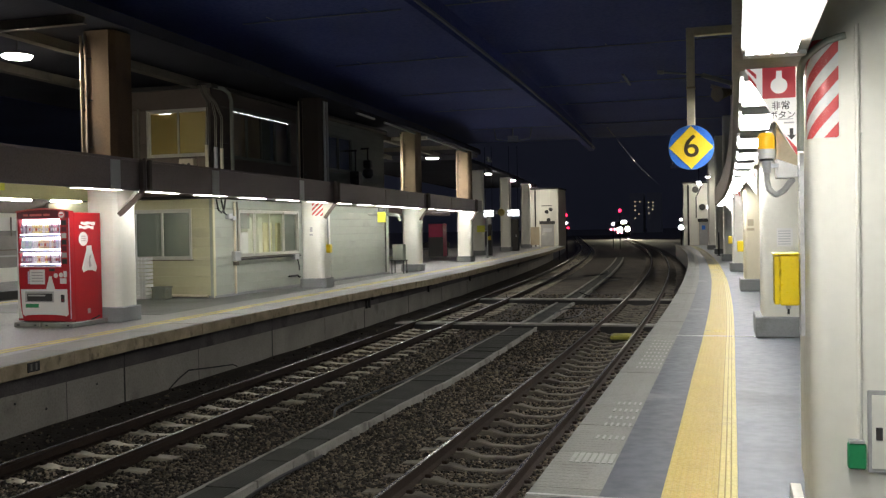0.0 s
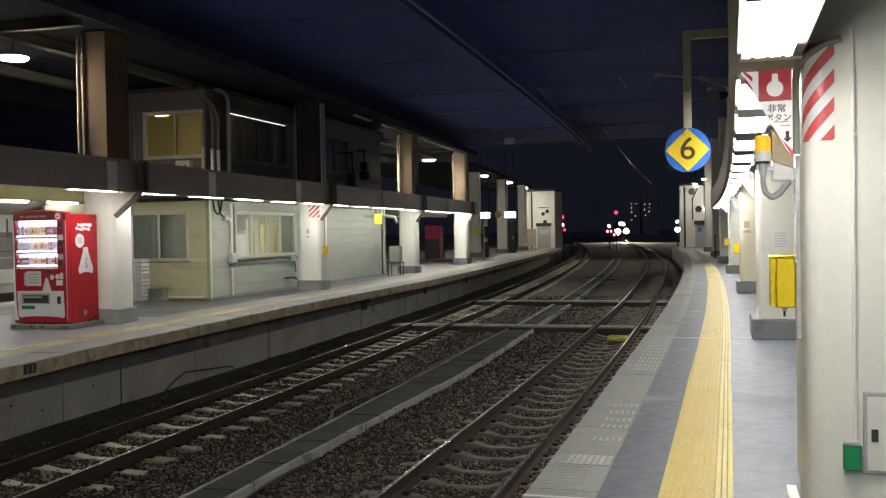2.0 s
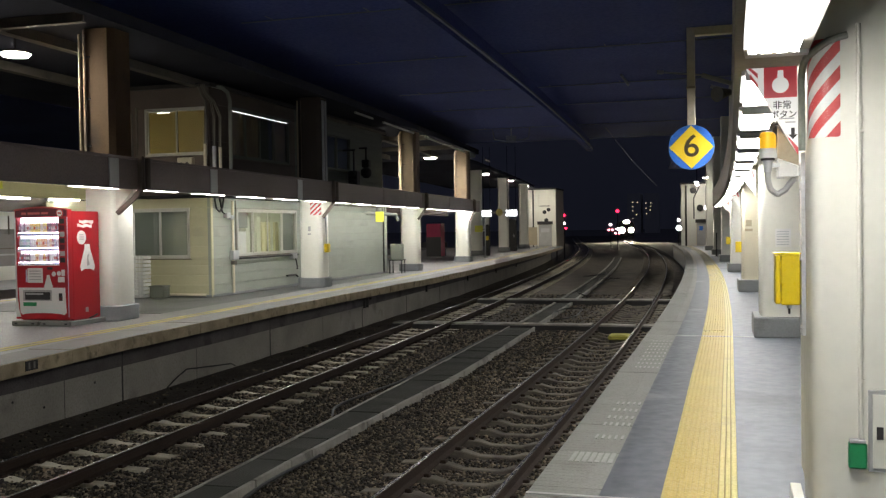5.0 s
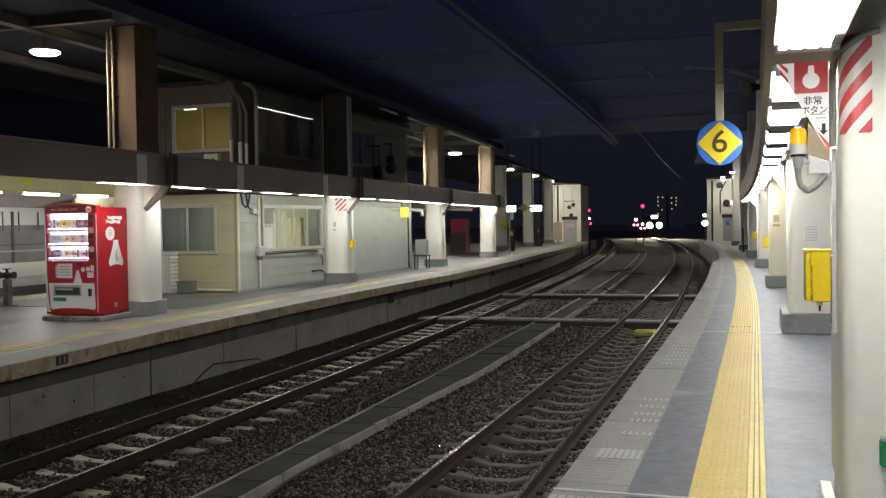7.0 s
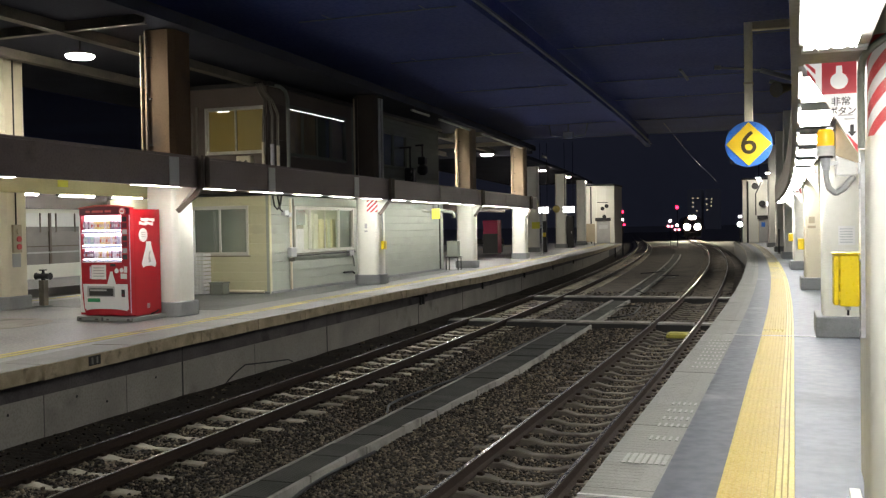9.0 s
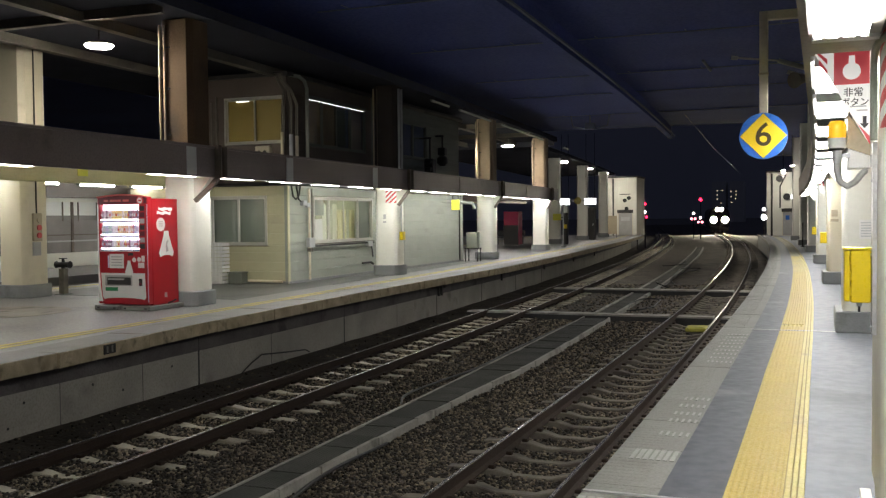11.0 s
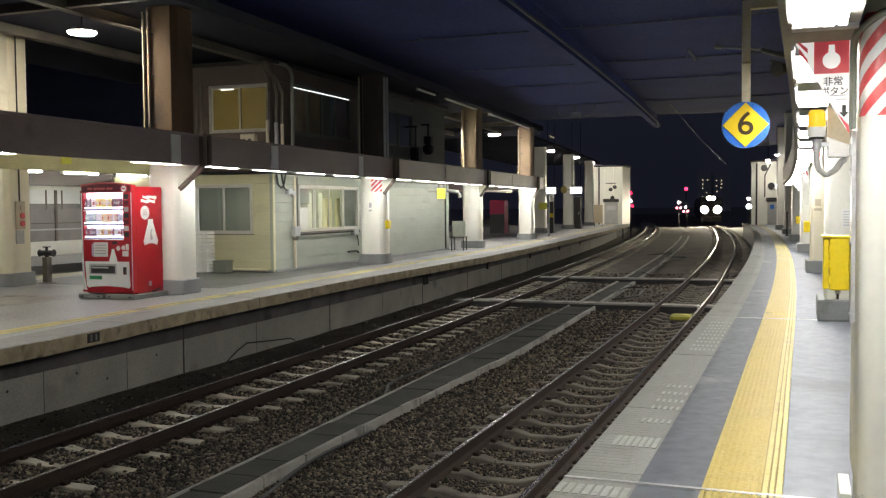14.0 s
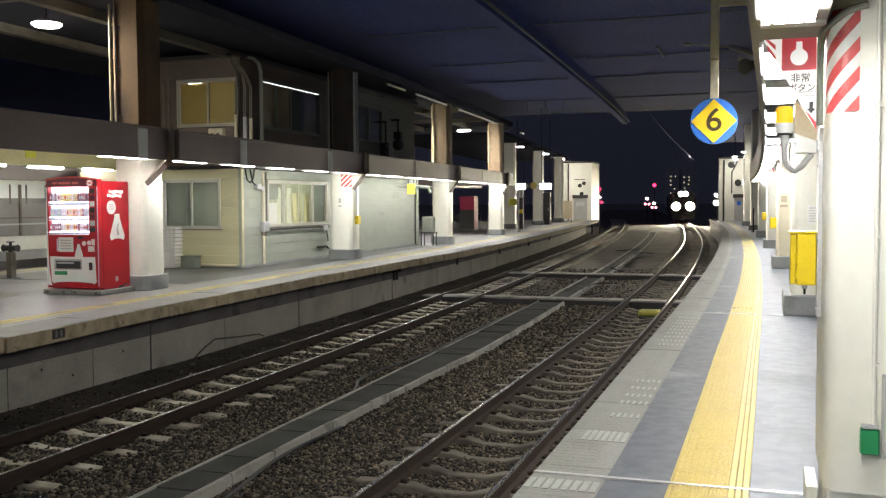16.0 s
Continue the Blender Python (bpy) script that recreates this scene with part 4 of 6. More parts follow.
for y, x, z in ((15.3, -12.65, 5.1), (36.1, -12.65, 4.75), (44.6, -12.05, 5.1), (60.5, -12.05, 5.165), (70.0, -11.67, 5.165), (79.2, -11.45, 5.16)):
    high_lamp((lx(x, y), y, z), 0.86 if y < 20 else 0.95 if y < 50 else 0.68, 5.65 if y < 50 else 5.35)


# ---- station office on the opposite platform ----
def course_segments(a, b, z0, z1, openings):
    """The stretches of a course of boards left free by openings (from, to, bottom, top)."""
    cuts = [(o[0], o[1]) for o in openings if z1 > o[2] + 0.01 and z0 < o[3] - 0.01]
    out, at = [], a
    for c0, c1 in sorted(cuts):
        if c0 > at + 0.02:
            out.append((at, c0))
        at = max(at, c1)
    if b > at + 0.02:
        out.append((at, b))
    return out


def boarded_wall(parent, axis, a, b, z0, z1, openings, mat, pitch, name="board"):
    """A wall of lapped horizontal boards: along x at y 0 (axis x) or along y at x 0 (axis y)."""
    n = int(round((z1 - z0) / pitch))
    levels = sorted({z0 + (z1 - z0) * i / n for i in range(n + 1)} | {o[2] for o in openings} | {o[3] for o in openings})
    for lo, hi in zip(levels, levels[1:]):
        if hi - lo < 0.012:
            continue
        for s, e in course_segments(a, b, lo, hi, openings):
            g = Geo()
            back, low, top = 0.10, 0.0, 0.007
            if axis == "x":
                v = [(s, low, lo + 0.005), (e, low, lo + 0.005), (e, top, hi), (s, top, hi), (s, back, lo), (e, back, lo), (e, back, hi), (s, back, hi)]
            else:
                v = [(-low, s, lo + 0.005), (-low, e, lo + 0.005), (-top, e, hi), (-top, s, hi), (-back, s, lo), (-back, e, lo), (-back, e, hi), (-back, s, hi)]
            g.add(v, [(0, 1, 2, 3), (7, 6, 5, 4), (0, 4, 5, 1), (3, 2, 6, 7), (0, 3, 7, 4), (1, 5, 6, 2)])
            part(name, g, mat, parent)


def window(parent, axis, a, b, z0, z1, panes, fills, label, metal=None):
    """An aluminium window in its opening: frame, sashes, panes and what hangs behind each pane."""
    def put(u0, u1, v0, v1, w0, w1):
        return Geo().box(u0, u1, v0, v1, w0, w1) if axis == "x" else Geo().box(-v1, -v0, u0, u1, w0, w1)
    f = Geo()
    for box in ((a, b, z0, z0 + 0.05), (a, b, z1 - 0.05, z1), (a, a + 0.05, z0 + 0.05, z1 - 0.05), (b - 0.05, b, z0 + 0.05, z1 - 0.05)):
        g = put(box[0], box[1], -0.025, 0.09, box[2], box[3])
        f.add(g.v, g.f)
    metal = metal or M_ALU
    w = part("window", f, metal, parent, label, bevel=0.004)
    step = (b - a - 0.1) / panes
    for i in range(panes):
        u = a + 0.05 + i * step
        s = Geo()
        for box in ((u, u + step, z0 + 0.05, z0 + 0.09), (u, u + step, z1 - 0.09, z1 - 0.05), (u, u + 0.035, z0 + 0.09, z1 - 0.09), (u + step - 0.035, u + step, z0 + 0.09, z1 - 0.09)):
            d = 0.012 if i % 2 else 0.04
            g = put(box[0], box[1], d, d + 0.025, box[2], box[3])
            s.add(g.v, g.f)
        part("sash", s, metal, w)
        d = 0.025 if i % 2 else 0.053
        pane = part("pane", put(u + 0.03, u + step - 0.03, d, d + 0.004, z0 + 0.085, z1 - 0.085), M_GLASS, w)
        pane.visible_shadow = False
        if fills[i]:
            part("blind", put(u + 0.01, u + step - 0.01, 0.093, 0.098, z0 + 0.055, z1 - 0.055), fills[i], w)
    part("sill", put(a - 0.04, b + 0.04, -0.028, 0.03, z0 - 0.025, z0 - 0.003), M_UPPER, w, bevel=0.006)
    return w


def office():
    o = thing("station_office", "two-storey station office, cream and grey boards below, brown above", "building", (-12.80, 21.9, 0), turn=0.3)
    low1 = [(-2.41, -0.62, 1.0, 2.31)]
    low2 = [(1.35, 5.10, 1.01, 2.30)]
    boarded_wall(o, "x", -5.0, -0.0, 0.06, 2.56, low1, M_SIDING1, 0.25)
    boarded_wall(o, "y", 0.0, 5.35, 0.06, 2.56, low2, M_SIDING2, 0.25)
    boarded_wall(o, "y", 5.35, 13.3, 0.06, 2.56, [], M_SIDING2, 0.25)
    part("corner_trim", Geo().box(-0.02, 0.006, -0.006, 0.02, 0.0, 2.57), M_SIDING1, o, "cream corner trim")
    part("base", Geo().box(-5.0, -0.005, -0.02, 0.1, 0, 0.06).box(-0.1, 0.02, 0.1, 13.3, 0, 0.06), M_PLINTH, o)
    part("back_wall", Geo().box(-5.1, -5.0, 0.0, 13.3, 0, 2.56), M_UPPER, o)
    part("upper_back_wall", Geo().box(-2.72, -2.62, 0.0, 12.9, 2.66, 5.4), M_UPPER, o)
    part("end_wall", Geo().box(-5.0, -0.1, 13.2, 13.3, 0, 2.56).box(-2.62, -0.1, 12.8, 12.9, 2.66, 5.4), M_SIDING2, o)
    part("partition", Geo().box(-4.99, -0.11, 5.25, 5.35, 0.0, 2.55), M_ROOM, o)
    part("room_floor", Geo().box(-4.99, -0.11, 0.11, 5.25, 0.0, 0.03), M_PLINTH, o)
    part("room_ceiling", Geo().box(-4.99, -0.11, 0.11, 5.25, 2.50, 2.55), M_ROOM, o)
    part("room_screen", Geo().box(-3.0, -2.95, 0.4, 4.9, 0.03, 2.5), M_ROOM, o, "pale yellow inner wall")
    part("room_lamp", Geo().box(-1.6, -1.4, 0.8, 4.2, 2.44, 2.47), M_ROOMTUBE, o, "lit ceiling tube inside")
    desk = part("desk", Geo().box(-1.5, -0.6, 1.2, 4.3, 0.72, 0.76).box(-1.45, -0.65, 1.25, 1.3, 0.03, 0.72).box(-1.45, -0.65, 4.2, 4.25, 0.03, 0.72), M_TAN, o, "desk behind the window")
    part("monitor", Geo().box(-1.0, -0.96, 1.7, 2.15, 0.85, 1.25), M_BLACK, desk)
    part("notice", Geo().box(-0.2, -0.19, 1.45, 2.22, 1.06, 1.68), M_PLAINWHITE, o, "white board inside the window")
    part("half_blind", Geo().box(-0.16, -0.15, 1.42, 2.24, 1.78, 2.26), M_BLIND, o, "half-drawn grey blind")
    part("shelf_unit", Geo().box(-2.9, -2.5, 1.2, 3.0, 0.03, 1.7), M_GREY, o, "grey cabinet inside")
    for a in (2.30, 2.95, 3.25, 3.55, 4.10):
        part("curtain", Geo().box(-0.30, -0.24, a, a + 0.24, 1.06, 1.95 if a > 3 else 2.1), M_SOFFIT if a > 3.2 else M_ROOM, o, "yellowish curtain")
    window(o, "x", -2.41, -0.62, 1.0, 2.31, 2, (M_BLIND, M_BLIND), "aluminium sliding window with grey blinds")
    window(o, "y", 1.35, 5.10, 1.01, 2.30, 4, (None, None, None, M_BLIND), "lit aluminium office window of four panes")
    # upper storey
    up1 = [(-1.88, -0.06, 3.66, 4.90)]
    up2 = [(1.05, 4.65, 3.66, 4.98), (7.3, 9.6, 3.70, 4.92)]
    boarded_wall(o, "x", -2.62, -0.0, 2.66, 5.4, up1, M_UPPER, 1.37, "panel")
    boarded_wall(o, "y", 0.0, 5.1, 2.66, 5.4, up2[:1], M_UPPER, 1.37, "panel")
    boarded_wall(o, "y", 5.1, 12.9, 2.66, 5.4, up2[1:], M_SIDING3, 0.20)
    part("roof", Geo().box(-2.75, 0.1, -0.1, 13.0, 5.4, 5.5), M_DARK, o)
    part("upper_floor", Geo().box(-2.6, -0.11, 0.11, 12.8, 2.60, 2.66), M_DARK, o)
    window(o, "x", -1.88, -0.06, 3.66, 4.90, 2, (M_AMBERBLIND, M_AMBERBLIND), "aluminium window with amber blinds")
    # brown sheets behind the panes stand for the dim glow in the glass
    window(o, "y", 1.05, 4.65, 3.66, 4.98, 4, (M_BROWNGLOW, M_BROWNGLOW, M_DULLGLASS, M_BROWNGLOW), "upper window of four panes with brown sheets for the glow inside", M_SIDING3)
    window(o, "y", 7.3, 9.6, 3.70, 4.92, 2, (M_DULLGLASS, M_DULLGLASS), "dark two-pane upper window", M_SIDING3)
    part("blind_lamp", Geo().box(-1.56, -1.18, 0.070, 0.078, 4.792, 4.806), M_SIGNLIT, o, "lit tube over the blind")
    # no lamp: a glowing strip added for the glint along the window head
    part("head_glint", Geo().box(-0.010, -0.005, 1.12, 4.58, 4.915, 4.920), M_SIGNLIT, o, "glowing strip for the glint along the window head")
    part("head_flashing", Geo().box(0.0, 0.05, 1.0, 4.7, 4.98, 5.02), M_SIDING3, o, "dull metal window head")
    part("eaves_gutter", Geo().box(0.09, 0.16, 5.0, 12.9, 5.32, 5.4), M_STEEL, o)
    # pipes
    for x, r, z0, z1, mat in ((-0.06, 0.045, 3.1, 3.93, M_CREAM), (0.20, 0.055, 3.1, 3.86, M_GALV), (0.37, 0.045, 3.1, 3.82, M_CREAM)):
        part("sleeve_pipe", Geo().tube([(x, -0.12, z0), (x, -0.12, z1)], r, 10), mat, o, "pale fat pipe sleeve")
        for k in (-0.025, 0.02):
            part("cable", Geo().tube([(x + k, -0.12, z1), (x + k + 0.02, -0.12, 4.6), (x * 0.5 + k + 0.03, -0.12, 5.0), (x * 0.4 + k - 0.12, -0.12, 5.22), (x * 0.4 + k - 0.22, -0.12, 5.45)], 0.016, 6), M_STEEL, o, "bundled cable")
    part("downpipe", Geo().tube([(0.02, 0.1, 5.44), (0.12, 0.50, 5.42), (0.13, 0.74, 5.34), (0.13, 0.86, 5.15), (0.13, 0.86, 2.9)], 0.05, 10), M_CONDUIT, o, "grey downpipe")
    part("conduit", Geo().tube([(-2.10, -0.05, 2.9), (-2.10, -0.05, 4.95)], 0.03, 8), M_STEEL, o)
    part("conduit", Geo().tube([(-2.25, -0.05, 2.9), (-2.25, -0.05, 4.8)], 0.03, 8), M_STEEL, o)
    unit = part("vent_unit", Geo().box(-0.85, -0.42, -0.18, 0, 3.28, 3.60), M_CREAM, o, "pale outdoor unit under the window", bevel=0.02)
    for x in (-0.72, -0.55):
        part("valve", Geo().tube([(x, -0.19, 3.43), (x, -0.20, 3.43)], 0.05, 10), M_STEEL, unit)
    part("pipe", Geo().tube([(0.06, 1.02, 2.5), (0.06, 1.02, 0.05)], 0.035, 8), M_CREAM, o, "pale wall pipe")
    part("pipe", Geo().tube([(0.05, 1.20, 2.5), (0.05, 1.20, 0.95)], 0.02, 8), M_STEEL, o, "thin dark wall pipe")
    part("junction_box", Geo().box(0.0, 0.13, 0.92, 1.22, 0.92, 1.18), M_GALV, o, "grey junction box", bevel=0.015)
    part("junction_box", Geo().box(0.0, 0.11, 0.98, 1.14, 0.80, 0.90), M_STEEL, o, bevel=0.015)
    part("junction_box", Geo().box(0.0, 0.12, 0.62, 0.84, 2.04, 2.18), M_GALV, o, "grey junction box", bevel=0.015)
    part("junction_box", Geo().box(0.0, 0.10, 0.88, 1.04, 2.0, 2.12), M_GALV, o, bevel=0.015)
    part("cable", Geo().tube([(0.03, 0.15, 2.55), (0.05, 0.2, 2.28), (0.05, 0.35, 2.20), (0.05, 0.5, 2.3), (0.04, 0.6, 2.55)], 0.022, 6), M_BLACK, o, "looped black cable")
    part("cable", Geo().tube([(0.03, 0.4, 2.55), (0.05, 0.5, 2.2), (0.05, 0.70, 2.12)], 0.022, 6), M_BLACK, o)
    part("sill_rail", Geo().tube([(0.09, 1.2, 0.95), (0.09, 5.0, 0.95)], 0.025, 8), M_DARK, o, "dark rail under the window")
    part("meter_box", Geo().box(0.0, 0.14, 4.55, 4.85, 0.84, 1.0), M_GALV, o, bevel=0.015)
    part("cable", Geo().tube([(0.04, 4.9, 0.9), (0.05, 5.0, 0.62), (0.03, 5.05, 0.5)], 0.02, 6), M_DARK, o)
    part("gutter_pipe", Geo().tube([(-1.7, -0.06, 0.07), (-0.15, -0.06, 0.06)], 0.035, 8), M_CREAM, o, "pale pipe along the foot of the wall")
    part("wall_bracket", Geo().tube([(0.04, 4.3, 0.34), (0.04, 4.9, 0.34), (0.12, 4.9, 0.28)], 0.03, 6), M_DARK, o)
    part("door_frame", Geo().box(-0.02, 0.03, 12.85, 12.93, 0.05, 2.2), M_DARK, o, "dark edge of the far doorway")
    part("cable_tray", Geo().tube([(0.10, 6.2, 2.52), (0.10, 12.6, 2.52)], 0.02, 6), M_STEEL, o)
    return o


office()


def hung_signal(name, label, arm, drop, kind):
    t = thing(name, label, "signal lamp", arm)
    part("arm", Geo().tube([(-0.75, 0, 0), (0.05, 0, 0)], 0.035, 8), M_BLACK, t)
    part("hanger", Geo().tube([(0, 0, 0), (0, 0, -drop)], 0.03, 8), M_BLACK, t)
    if kind == "box":
        part("housing", Geo().box(-0.17, 0.17, -0.15, 0.15, -drop - 0.52, -drop), M_BLACK, t, bevel=0.03)
        part("hood", Geo().box(-0.12, 0.12, -0.24, -0.15, -drop - 0.18, -drop - 0.06), M_BLACK, t, bevel=0.02)
        part("hood", Geo().box(-0.12, 0.12, -0.24, -0.15, -drop - 0.42, -drop - 0.30), M_BLACK, t, bevel=0.02)
    else:
        part("housing", Geo().box(-0.14, 0.14, -0.12, 0.12, -drop - 0.28, -drop), M_BLACK, t, bevel=0.03)
        part("bell", Geo().tube([(0, 0, -drop - 0.28), (0, 0, -drop - 0.36), (0, 0, -drop - 0.55), (0, 0, -drop - 0.66)], [0.10, 0.19, 0.20, 0.10], 18), M_BLACK, t)
    return t


hung_signal("hanging_signal", "black signal box hung from an arm on the office wall", (-12.55, 31.1, 4.45), 0.72, "box")
hung_signal("hanging_bell", "black bell-shaped signal hung from an arm on the office wall", (-12.6, 32.4, 4.62), 0.42, "bell")


# ---- drinks machine beside the first column ----
def bottle(r, hgt):
    return Geo().tube([(0, 0, 0), (0, 0, hgt * 0.62), (0, 0, hgt * 0.80), (0, 0, hgt)], [r, r, r * 0.45, r * 0.4], 8)


def vending_machine():
    w, d, z0, z1 = 1.16, 0.90, 0.09, 2.13
    t = thing("vending_machine", "red and white drinks machine with lit display on pale blocks", "vending machine", (-12.73, 14.76, 0))
    part("body", Geo().box(0, w, 0.12, d, z0, z1 - 0.03), M_RED, t, "red enamel cabinet", bevel=0.012)
    # front door with the display let in
    fx0, fx1, fz0, fz1 = 0.05, 0.965, 1.11, 1.99
    door = part("door", Geo().box(fx0, fx1, 0, 0.12, 0.23, fz0), M_RED, t, "red front door")
    for name, x0, x1, a, c in (("kick_plate", 0, w, z0 + 0.03, 0.23), ("stile", 0, fx0, 0.23, fz1), ("stile", fx1, w, 0.23, fz1)):
        part(name, Geo().box(x0, x1, 0, 0.12, a, c), M_RED, door)
    arc = [(w * k / 12, z1 + 0.045 * math.sin(math.pi * k / 12)) for k in range(13)]
    part("header", Geo().plate([(0, fz1), (w, fz1)] + arc[::-1], 0.010, 0.12), M_RED, door, "red header")
    part("header_panel", Geo().plate([(0.02, fz1 + 0.015), (w - 0.02, fz1 + 0.015)] + [(min(max(x, 0.02), w - 0.02), z - 0.02) for x, z in arc[::-1]], 0.0, 0.009), M_DARKRED, door, "dark red header panel")
    part("crown_trim", Geo().tube([(x, -0.004, z) for x, z in arc], 0.012, 6), M_SIGNRED, door, "bright red rim over the header")
    for x, ww in ((0.16, 0.10), (0.30, 0.26), (0.60, 0.14)):
        part("print_bar", Geo().box(x, x + ww, -0.004, 0, fz1 + 0.055, fz1 + 0.095), M_SIGNRED, door)
    part("display_back", Geo().box(fx0, fx1, 0.105, 0.115, fz0, fz1), M_DISPLAY, door, "glowing display")
    part("display_window", Geo().box(fx0, fx1, 0.006, 0.010, fz0, fz1), M_GLASS, door).visible_shadow = False
    names = ("red", "dark_green", "yellow", "gold", "blue", "green", "orange", "silver", "brown")
    colours = ((0.52, 0.26, 0.34), (0.34, 0.40, 0.38), (0.86, 0.76, 0.32), (0.86, 0.74, 0.42), (0.52, 0.60, 0.80), (0.50, 0.68, 0.62), (0.82, 0.60, 0.42), (0.82, 0.80, 0.86), (0.30, 0.22, 0.28))
    mats = [material("drink_%s" % n, c, 0.3, amount=0.2, bump=0) for n, c in zip(names, colours)]
    rows = ((1.70, "8787732222732880088", 0.225), (1.42, "5545577733666760477", 0.225), (1.155, "8808877337727877787", 0.20))
    label_mats = [M_PLAINWHITE, M_PLAINWHITE, M_DRINKSTRIP, M_SIGNRED]
    for z, picks, hgt in rows:
        shelf = part("shelf", Geo().box(fx0, fx1, 0.02, 0.105, z - 0.028, z - 0.004), M_PLAINWHITE, door)
        part("button_strip", Geo().box(fx0, fx1, 0.012, 0.02, z - 0.034, z - 0.006), M_DRINKSTRIP, shelf, "pale violet strip of buttons")
        small = bottle(0.020, hgt)
        meshes = {k: small.mesh("drink_bottle", mats[int(k)]) for k in sorted(set(picks))}
        for i, k in enumerate(picks):
            x = fx0 + 0.03 + i * (fx1 - fx0 - 0.06) / (len(picks) - 1)
            b = part("drink_bottle", meshes[k], None, shelf, at=(x, 0.055, z + 0.022))
            part("label", Geo().box(-0.016, 0.016, -0.0235, -0.0205, hgt * 0.22, hgt * 0.45), label_mats[(i * 3 + int(k)) % 4], b)
        part("shelf_step", Geo().box(fx0, fx1, 0.022, 0.100, z - 0.004, z + 0.022), M_PLAINWHITE, shelf)
        part("shelf_light", Geo().box(fx0 + 0.02, fx1 - 0.02, 0.013, 0.021, z + 0.006, z + 0.010), M_SHELFLIGHT, shelf, "light strip at the foot of the drinks")
        part("price_rail", Geo().box(fx0, fx1, 0.0, 0.011, z - 0.052, z - 0.036), M_PLAINWHITE, shelf)
        for i in range(18):
            x = fx0 + 0.035 + i * (fx1 - fx0 - 0.07) / 17
            part("button", Geo().box(x - 0.011, x + 0.011, 0.004, 0.0115, z - 0.031, z - 0.010), M_SIGNBLUE if i % 3 else M_DARK, shelf)
    for i in range(7):
        z = 1.16 + i * 0.118
        part("sample_card", Geo().box(0.988, 1.09, -0.006, 0.0, z, z + 0.09), (M_DARK, M_GREY, M_DARKRED)[i % 3], door, "dark picture card")
    part("trim", Geo().plate([(0.0, 0.16), (0.10, 0.16), (0.07, 0.26), (0.045, 0.45), (0.03, 0.80), (0.022, fz1), (0.0, fz1)], -0.006, 0.0), M_PLAINWHITE, door, "pale edge trim that widens to the foot")
    part("trim", Geo().box(w - 0.014, w, -0.006, 0.0, 0.16, fz1), M_DRINKSTRIP, door, "thin pale edge trim")
    badge = part("badge", Geo().tube([(1.0, 0, 2.06), (1.0, -0.012, 2.06)], 0.075, 18), M_SIGNRED, door, "round red badge")
    part("mark", Geo().tube([(1.0, -0.012, 2.06), (1.0, -0.014, 2.06)], 0.055, 18), M_PLAINWHITE, badge)
    part("print_bar", Geo().box(0.962, 1.038, -0.0165, -0.0142, 2.045, 2.075), M_SIGNRED, badge)
    part("poster", Geo().box(0.27, 0.60, -0.004, 0, 0.79, 1.06), M_PLAINWHITE, door, "white notice")
    for i in range(4):
        part("print_bar", Geo().box(0.31, 0.56, -0.006, -0.004, 0.84 + i * 0.052, 0.858 + i * 0.052), M_GREY, door)
    part("poster", Geo().box(0.225, 0.262, -0.004, 0, 0.80, 1.03), M_DRINKSTRIP, door, "narrow pale notice")
    outline = [(-0.105, 0), (-0.04, 0.02), (0.04, 0.02), (0.105, 0), (0.125, 0.05), (0.10, 0.11), (0.065, 0.20), (0.045, 0.25), (0.04, 0.30), (-0.04, 0.30), (-0.045, 0.25), (-0.065, 0.20), (-0.10, 0.11), (-0.125, 0.05)]
    part("bottle_picture", Geo().plate([(0.72 + x * 0.75, 0.68 + z * 0.85) for x, z in outline], -0.005, 0.0), M_PLAINWHITE, door, "white bottle picture")
    for x, z in ((0.84, 0.95), (0.955, 0.96)):
        part("round_picture", Geo().tube([(x, 0, z), (x, -0.005, z)], 0.045, 14), M_PLAINWHITE, door)
    part("card", Geo().box(0.93, 1.07, -0.004, 0, 0.80, 0.90), M_PLAINWHITE, door)
    part("card", Geo().box(1.01, 1.08, -0.004, 0, 0.915, 1.03), M_PLAINWHITE, door)
    part("card", Geo().box(0.70, 0.82, -0.004, 0, 1.03, 1.08), M_DARK, door)
    foot = [(0.07, 0.70), (1.08, 0.70), (1.10, 0.24), (1.05, 0.20)] + [(0.60 + 0.45 * math.cos(math.pi * k / 10), 0.20 + 0.035 * math.sin(math.pi * k / 10)) for k in range(1, 10)] + [(0.15, 0.20), (0.10, 0.24)]
    part("lower_panel", Geo().plate(foot, -0.012, 0.0), M_PLAINWHITE, door, "white lower panel with a curved foot")
    slot = part("outlet", Geo().box(0.17, 0.80, -0.022, -0.012, 0.46, 0.66), M_GREY, door, "grey outlet flap", bevel=0.004)
    part("flap", Geo().box(0.22, 0.77, -0.026, -0.0222, 0.48, 0.62), M_DARK, slot)
    part("sheen", Geo().box(0.24, 0.62, -0.028, -0.0262, 0.57, 0.60), M_GREY, slot)
    part("coin_return", Geo().box(0.95, 1.03, -0.02, -0.012, 0.46, 0.60), M_DARK, door, bevel=0.004)
    part("coin_rim", Geo().box(0.965, 1.015, -0.024, -0.0202, 0.48, 0.52), M_DARKRED, door)
    part("sticker", Geo().box(0.17, 0.46, -0.015, -0.0122, 0.36, 0.43), M_GREEN, door, "green sticker")
    # pictures on the side
    side = Matrix.Translation((w, 0, 0)) @ Matrix.Rotation(radians(90), 4, "Z")
